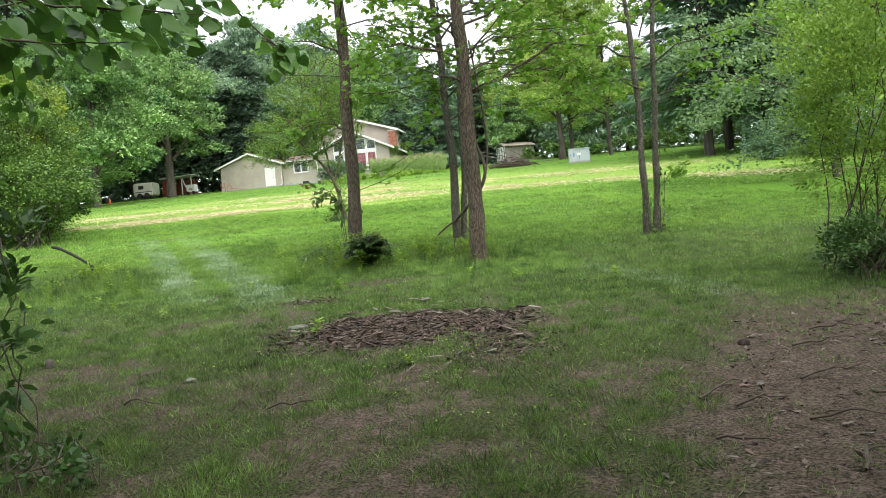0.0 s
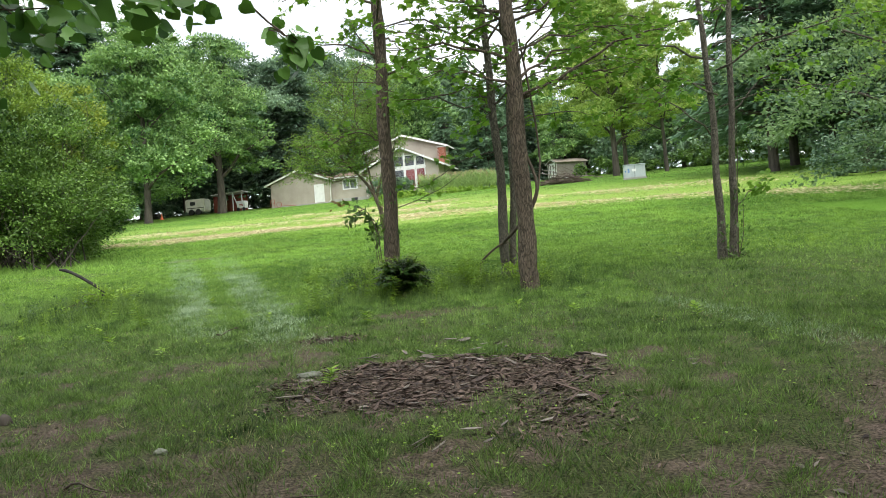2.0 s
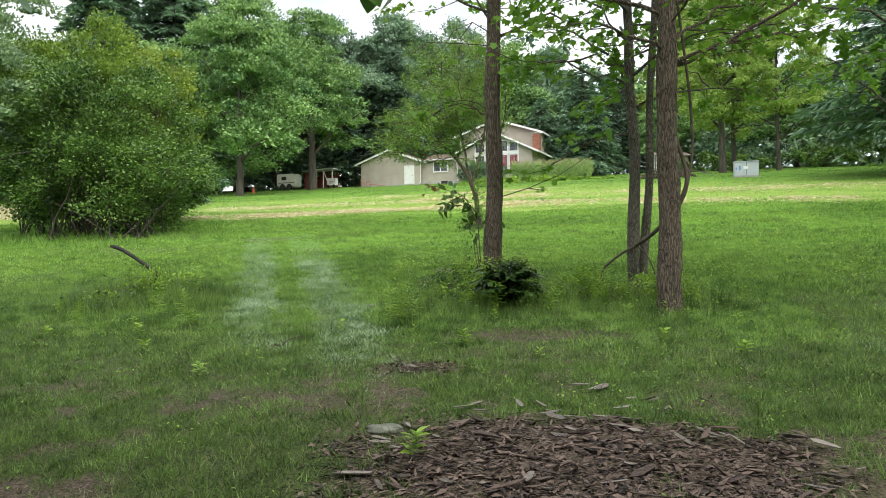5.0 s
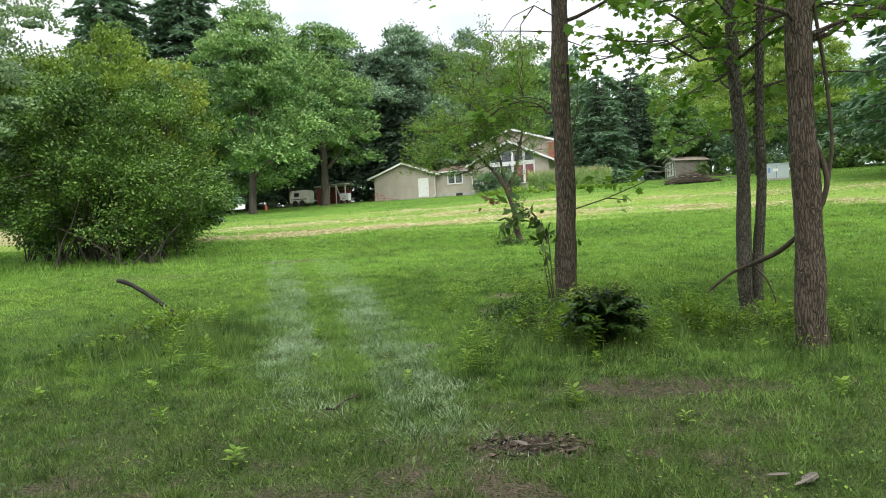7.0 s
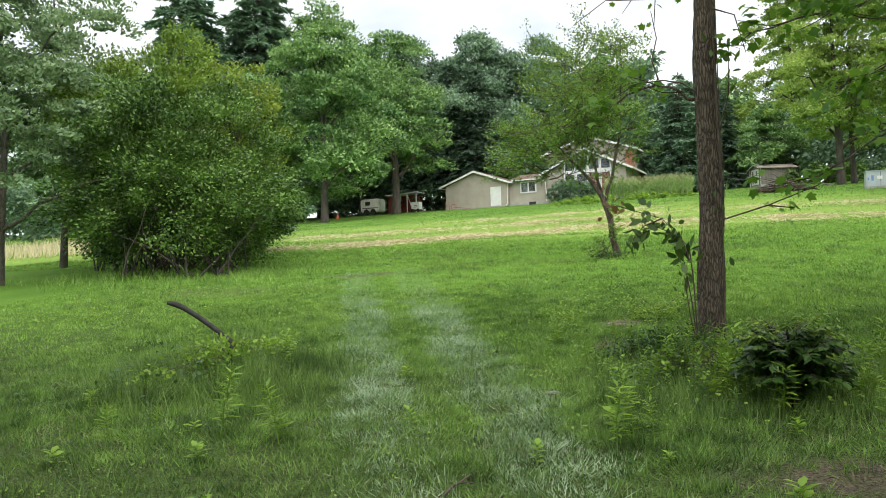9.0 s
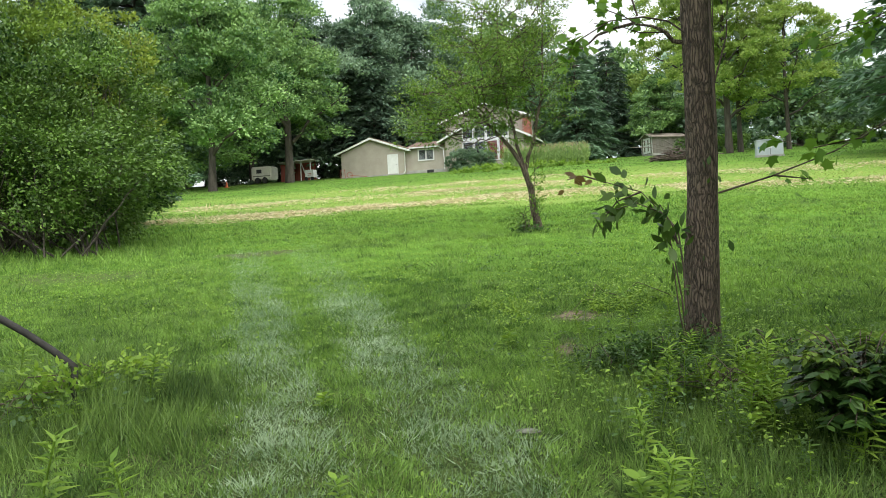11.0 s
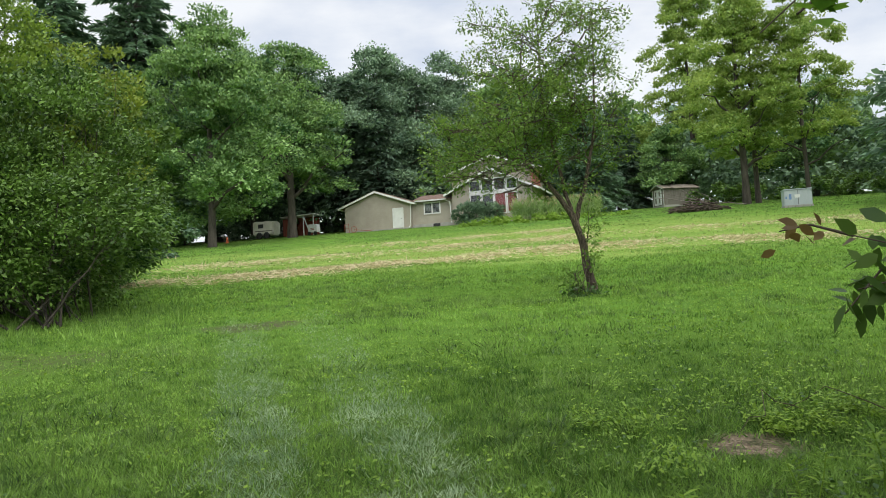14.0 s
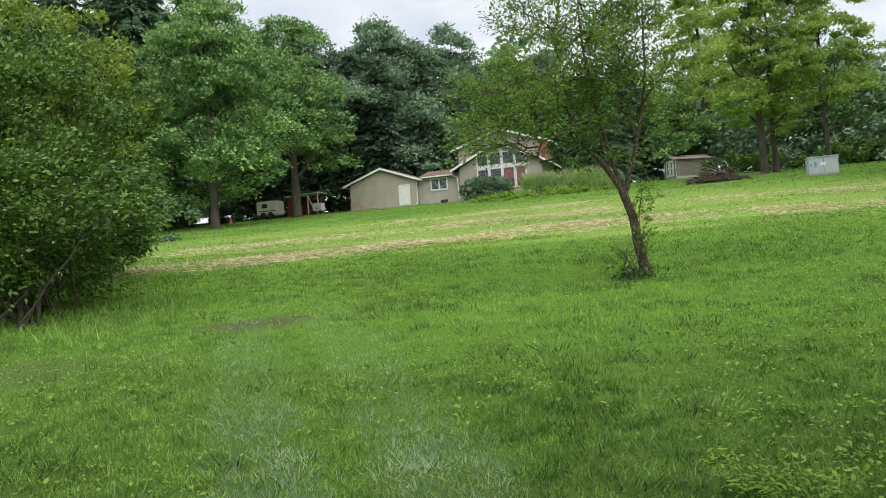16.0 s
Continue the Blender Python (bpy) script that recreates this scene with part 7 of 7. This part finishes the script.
kinds = [seedling(400, M_WEED, 14, 0.10, 0.075), seedling(401, M_WEED, 18, 0.14, 0.085), seedling(402, M_WEED, 10, 0.07, 0.065), seedling(403, M_WEED, 16, 0.12, 0.07)]
srng = np.random.RandomState(405)
spots = [(-4.55, 10.1), (-4.2, 10.5), (-4.9, 10.6), (-3.5, 10.9), (-3.95, 12.2), (-2.2, 10.9), (-1.9, 10.4), (-2.6, 10.3), (-3.2, 8.7), (-1.35, 9.8), (-0.7, 9.5), (0.3, 10.0), (0.9, 9.7), (-1.25, 7.25), (-0.35, 5.9), (-5.2, 11.4), (-6.2, 11.2), (-1.6, 11.6), (-1.9, 12.1), (-1.2, 10.9), (0.1, 11.3), (2.0, 9.0), (1.1, 11.0), (-4.0, 9.3), (-5.4, 9.9), (-2.9, 13.6), (-1.75, 12.6), (-1.3, 12.4), (-0.8, 12.7), (0.0, 12.2), (0.8, 12.1), (-1.0, 12.0)]
for i, (x, y) in enumerate(spots):
    m = pose(x, y, gz(x, y), srng.uniform(-8, 8), srng.uniform(-8, 8), srng.uniform(0, 360))
    k = kinds[i % 4]
    if i < 4:
        k.matrix_basis = m
    else:
        copy_thing(k, m)
tall_kinds = [seedling(410, M_WEED, 34, 0.22, 0.065, LANCE), seedling(411, M_WEED, 42, 0.28, 0.07, LANCE), seedling(412, M_WEED, 26, 0.16, 0.06, LANCE), seedling(413, M_ASH, 36, 0.3, 0.07, LANCE)]
clusters = ((-1.8, 12.4, 0.28, 15), (-2.0, 10.75, 0.16, 7), (-1.75, 11.9, 0.22, 8), (-1.95, 14.0, 0.3, 8), (-1.45, 12.75, 0.25, 6), (-0.75, 12.3, 0.35, 13), (-1.75, 11.5, 0.25, 9), (-1.5, 11.2, 0.2, 6), (0.15, 11.9, 0.4, 12), (0.75, 11.9, 0.3, 8), (-0.3, 11.5, 0.3, 5), (-5.6, 11.9, 0.4, 10), (-2.5, 12.9, 0.3, 5), (-4.6, 10.3, 0.5, 6))
placed = 0
for cx, cy, r, cnt in clusters:
    for k in range(cnt):
        x, y, q = cx + srng.normal(0, r), cy + srng.normal(0, r * 0.8), srng.uniform(0.75, 1.35)
        m = pose(x, y, gz(x, y), srng.uniform(-14, 14), srng.uniform(-14, 14), srng.uniform(0, 360)) @ Matrix.Scale(q, 4)
        if placed < 4:
            tall_kinds[placed].matrix_basis = m
        else:
            copy_thing(tall_kinds[placed % 4 if srng.rand() < 0.75 else 3], m)
        placed += 1
shrub("ground_ivy", "patch of dark low ivy beside the trunk", -2.0, 13.0, [(0, 0, 0.08, 0.5, 0.4, 0.12), (0.35, 0.1, 0.1, 0.3, 0.3, 0.14)], 4200, 0.035, M_WEED_DARK, 421, OVAL, stems=4, stem_r=0.003, clump=0.16, category="plants", flat=0.7)
shrub("leafy_weeds", "bright leafy weeds at the tree's foot", -1.5, 12.3, [(0, 0, 0.08, 0.4, 0.35, 0.12), (0.3, 0.35, 0.1, 0.3, 0.3, 0.12), (-0.3, 0.3, 0.08, 0.3, 0.3, 0.12)], 1500, 0.04, M_WEED, 422, OVAL, stems=10, stem_r=0.003, clump=0.16, category="weeds")
shrub("leafy_weeds", "bright leafy weeds between the trunks", 0.1, 12.1, [(-0.4, 0, 0.12, 0.5, 0.4, 0.2), (0.4, -0.2, 0.12, 0.4, 0.3, 0.2)], 1900, 0.045, M_WEED, 423, OVAL, stems=10, stem_r=0.003, clump=0.16, category="weeds")
shrub("leafy_weeds", "bright leafy weeds in the tall grass", -1.8, 12.25, [(0, 0, 0.08, 0.3, 0.25, 0.14), (0.4, -0.1, 0.1, 0.3, 0.25, 0.15)], 800, 0.045, M_WEED, 425, OVAL, stems=12, stem_r=0.003, clump=0.15, category="weeds")
shrub("clover_patch", "low bright clover beside the bare soil", -2.3, 15.2, [(0, 0, 0.03, 1.3, 0.45, 0.06), (-0.6, -0.7, 0.03, 0.3, 0.5, 0.06)], 3200, 0.035, M_WEED, 424, OVAL, stems=2, stem_r=0.002, clump=0.18, category="weeds", flat=0.8)


def broad_weeds(name, label, count, xr, yr, size, material, density, seed, tall=0.07):
    rng = np.random.RandomState(seed)
    x, y = rng.uniform(*xr, count), rng.uniform(*yr, count)
    k = rng.rand(count) < density(x, y)
    x, y = x[k], y[k]
    n = len(x)
    at = np.stack([x, y, ground_z(x, y) + 0.02 + (tall - 0.02) * rng.rand(n) * (0.4 + value_noise(x, y, 0.25))], -1)
    v, f = leaves(at, unit(rng, n, 0.4), unit(rng, n) * 0.35 + np.array([0, 0, 1]), size * rng.uniform(0.5, 1.25, n), OVAL, 1.4)
    tagged(put(name, fast_mesh(name, v, f), material), label, "weeds", kind="stuff")


broad_weeds("clover", "clover and plantain leaves through the lawn", 80000, (-11, 6), (13, 29), 0.034, M_WEED, lambda x, y: lawn(x, y) * smooth(0.35, 0.65, value_noise(x + 5, y, 1.4)) * gaps(x, y, 0.3, 0.35, 0.6, 2.0), 431)
broad_weeds("clover", "small broad weeds through the near grass", 16000, (-8, 5), (4, 13), 0.022, M_WEED, lambda x, y: lawn(x, y) * smooth(0.45, 0.75, value_noise(x + 5, y, 0.8)), 432)


def rough(x, y):
    return np.maximum(blob(x, y, -1.4, 12.5, 1.2, 1.1, 0.6), blob(x, y, 0.3, 12.2, 0.95, 0.9, 0.6)) * (1 - 0.8 * bare_mask(x, y))


broad_weeds("mixed_weeds", "mixed leafy weeds round the tree feet", 20000, (-3.4, 1.8), (10.6, 14.6), 0.03, M_WEED, lambda x, y: rough(x, y) * smooth(0.35, 0.6, value_noise(x + 2, y, 0.5)), 441, 0.26)
broad_weeds("mixed_weeds", "dark leafy weeds round the tree feet", 20000, (-3.4, 1.8), (10.6, 14.6), 0.032, M_WEED_DARK, lambda x, y: rough(x, y) * smooth(0.45, 0.65, value_noise(x + 12, y, 0.45)), 442, 0.22)
broad_weeds("mixed_weeds", "leafy weeds round the fallen branch", 4000, (-7, -4.4), (10.6, 13.4), 0.05, M_WEED_DARK, lambda x, y: blob(x, y, -5.7, 11.9, 0.7, 0.55, 0.5), 443, 0.22)
broad_weeds("leaf_specks", "small dark weeds scattered in the near lawn", 14000, (-8, 4), (8, 20), 0.035, M_WEED_DARK, lambda x, y: lawn(x, y) * smooth(0.5, 0.75, value_noise(x + 40, y, 0.5)), 444, 0.06)
shoot("dead_twigs", "bare twigs drooping from the trunk", (-1.45, 13.36, 4.55), [[(-1.45, 13.36, 4.55), (-1.7, 13.38, 4.72), (-1.95, 13.38, 4.62), (-2.15, 13.36, 4.35)], [(-1.7, 13.38, 4.72), (-1.85, 13.3, 4.5), (-1.88, 13.28, 4.15)], [(-1.5, 13.36, 4.4), (-1.8, 13.4, 4.45), (-2.3, 13.4, 4.5), (-2.6, 13.38, 4.3)], [(-1.4, 13.34, 4.3), (-1.2, 13.3, 4.2), (-1.12, 13.28, 3.85)]], 2, 0.06, M_MAPLE, 68, MAPLE, "branch")
shoot("climbing_vine", "leafy vine climbing the trunk", (-1.40, 13.30, gz(-1.40, 13.30)), [[(-1.40, 13.30, gz(-1.40, 13.30)), (-1.375, 13.32, 2.2), (-1.36, 13.33, 3.2), (-1.35, 13.33, 4.6)], [(-1.36, 13.33, 3.2), (-1.28, 13.28, 3.5), (-1.26, 13.26, 3.9)]], 16, 0.075, M_ASH, 69)

for i, (x, y, r) in enumerate(((-1.95, 12.95, 0.34), (-1.15, 12.9, 0.3), (-1.75, 12.45, 0.22))):
    shrub("ground_ivy", "low mound of dark ivy leaves by the trunk", x, y, [(0, 0, 0.08, r, r * 0.9, 0.14)], int(7000 * r), 0.038, M_WEED_DARK, 461 + i, OVAL, stems=8, stem_r=0.003, clump=0.1, category="ivy", dense=30)
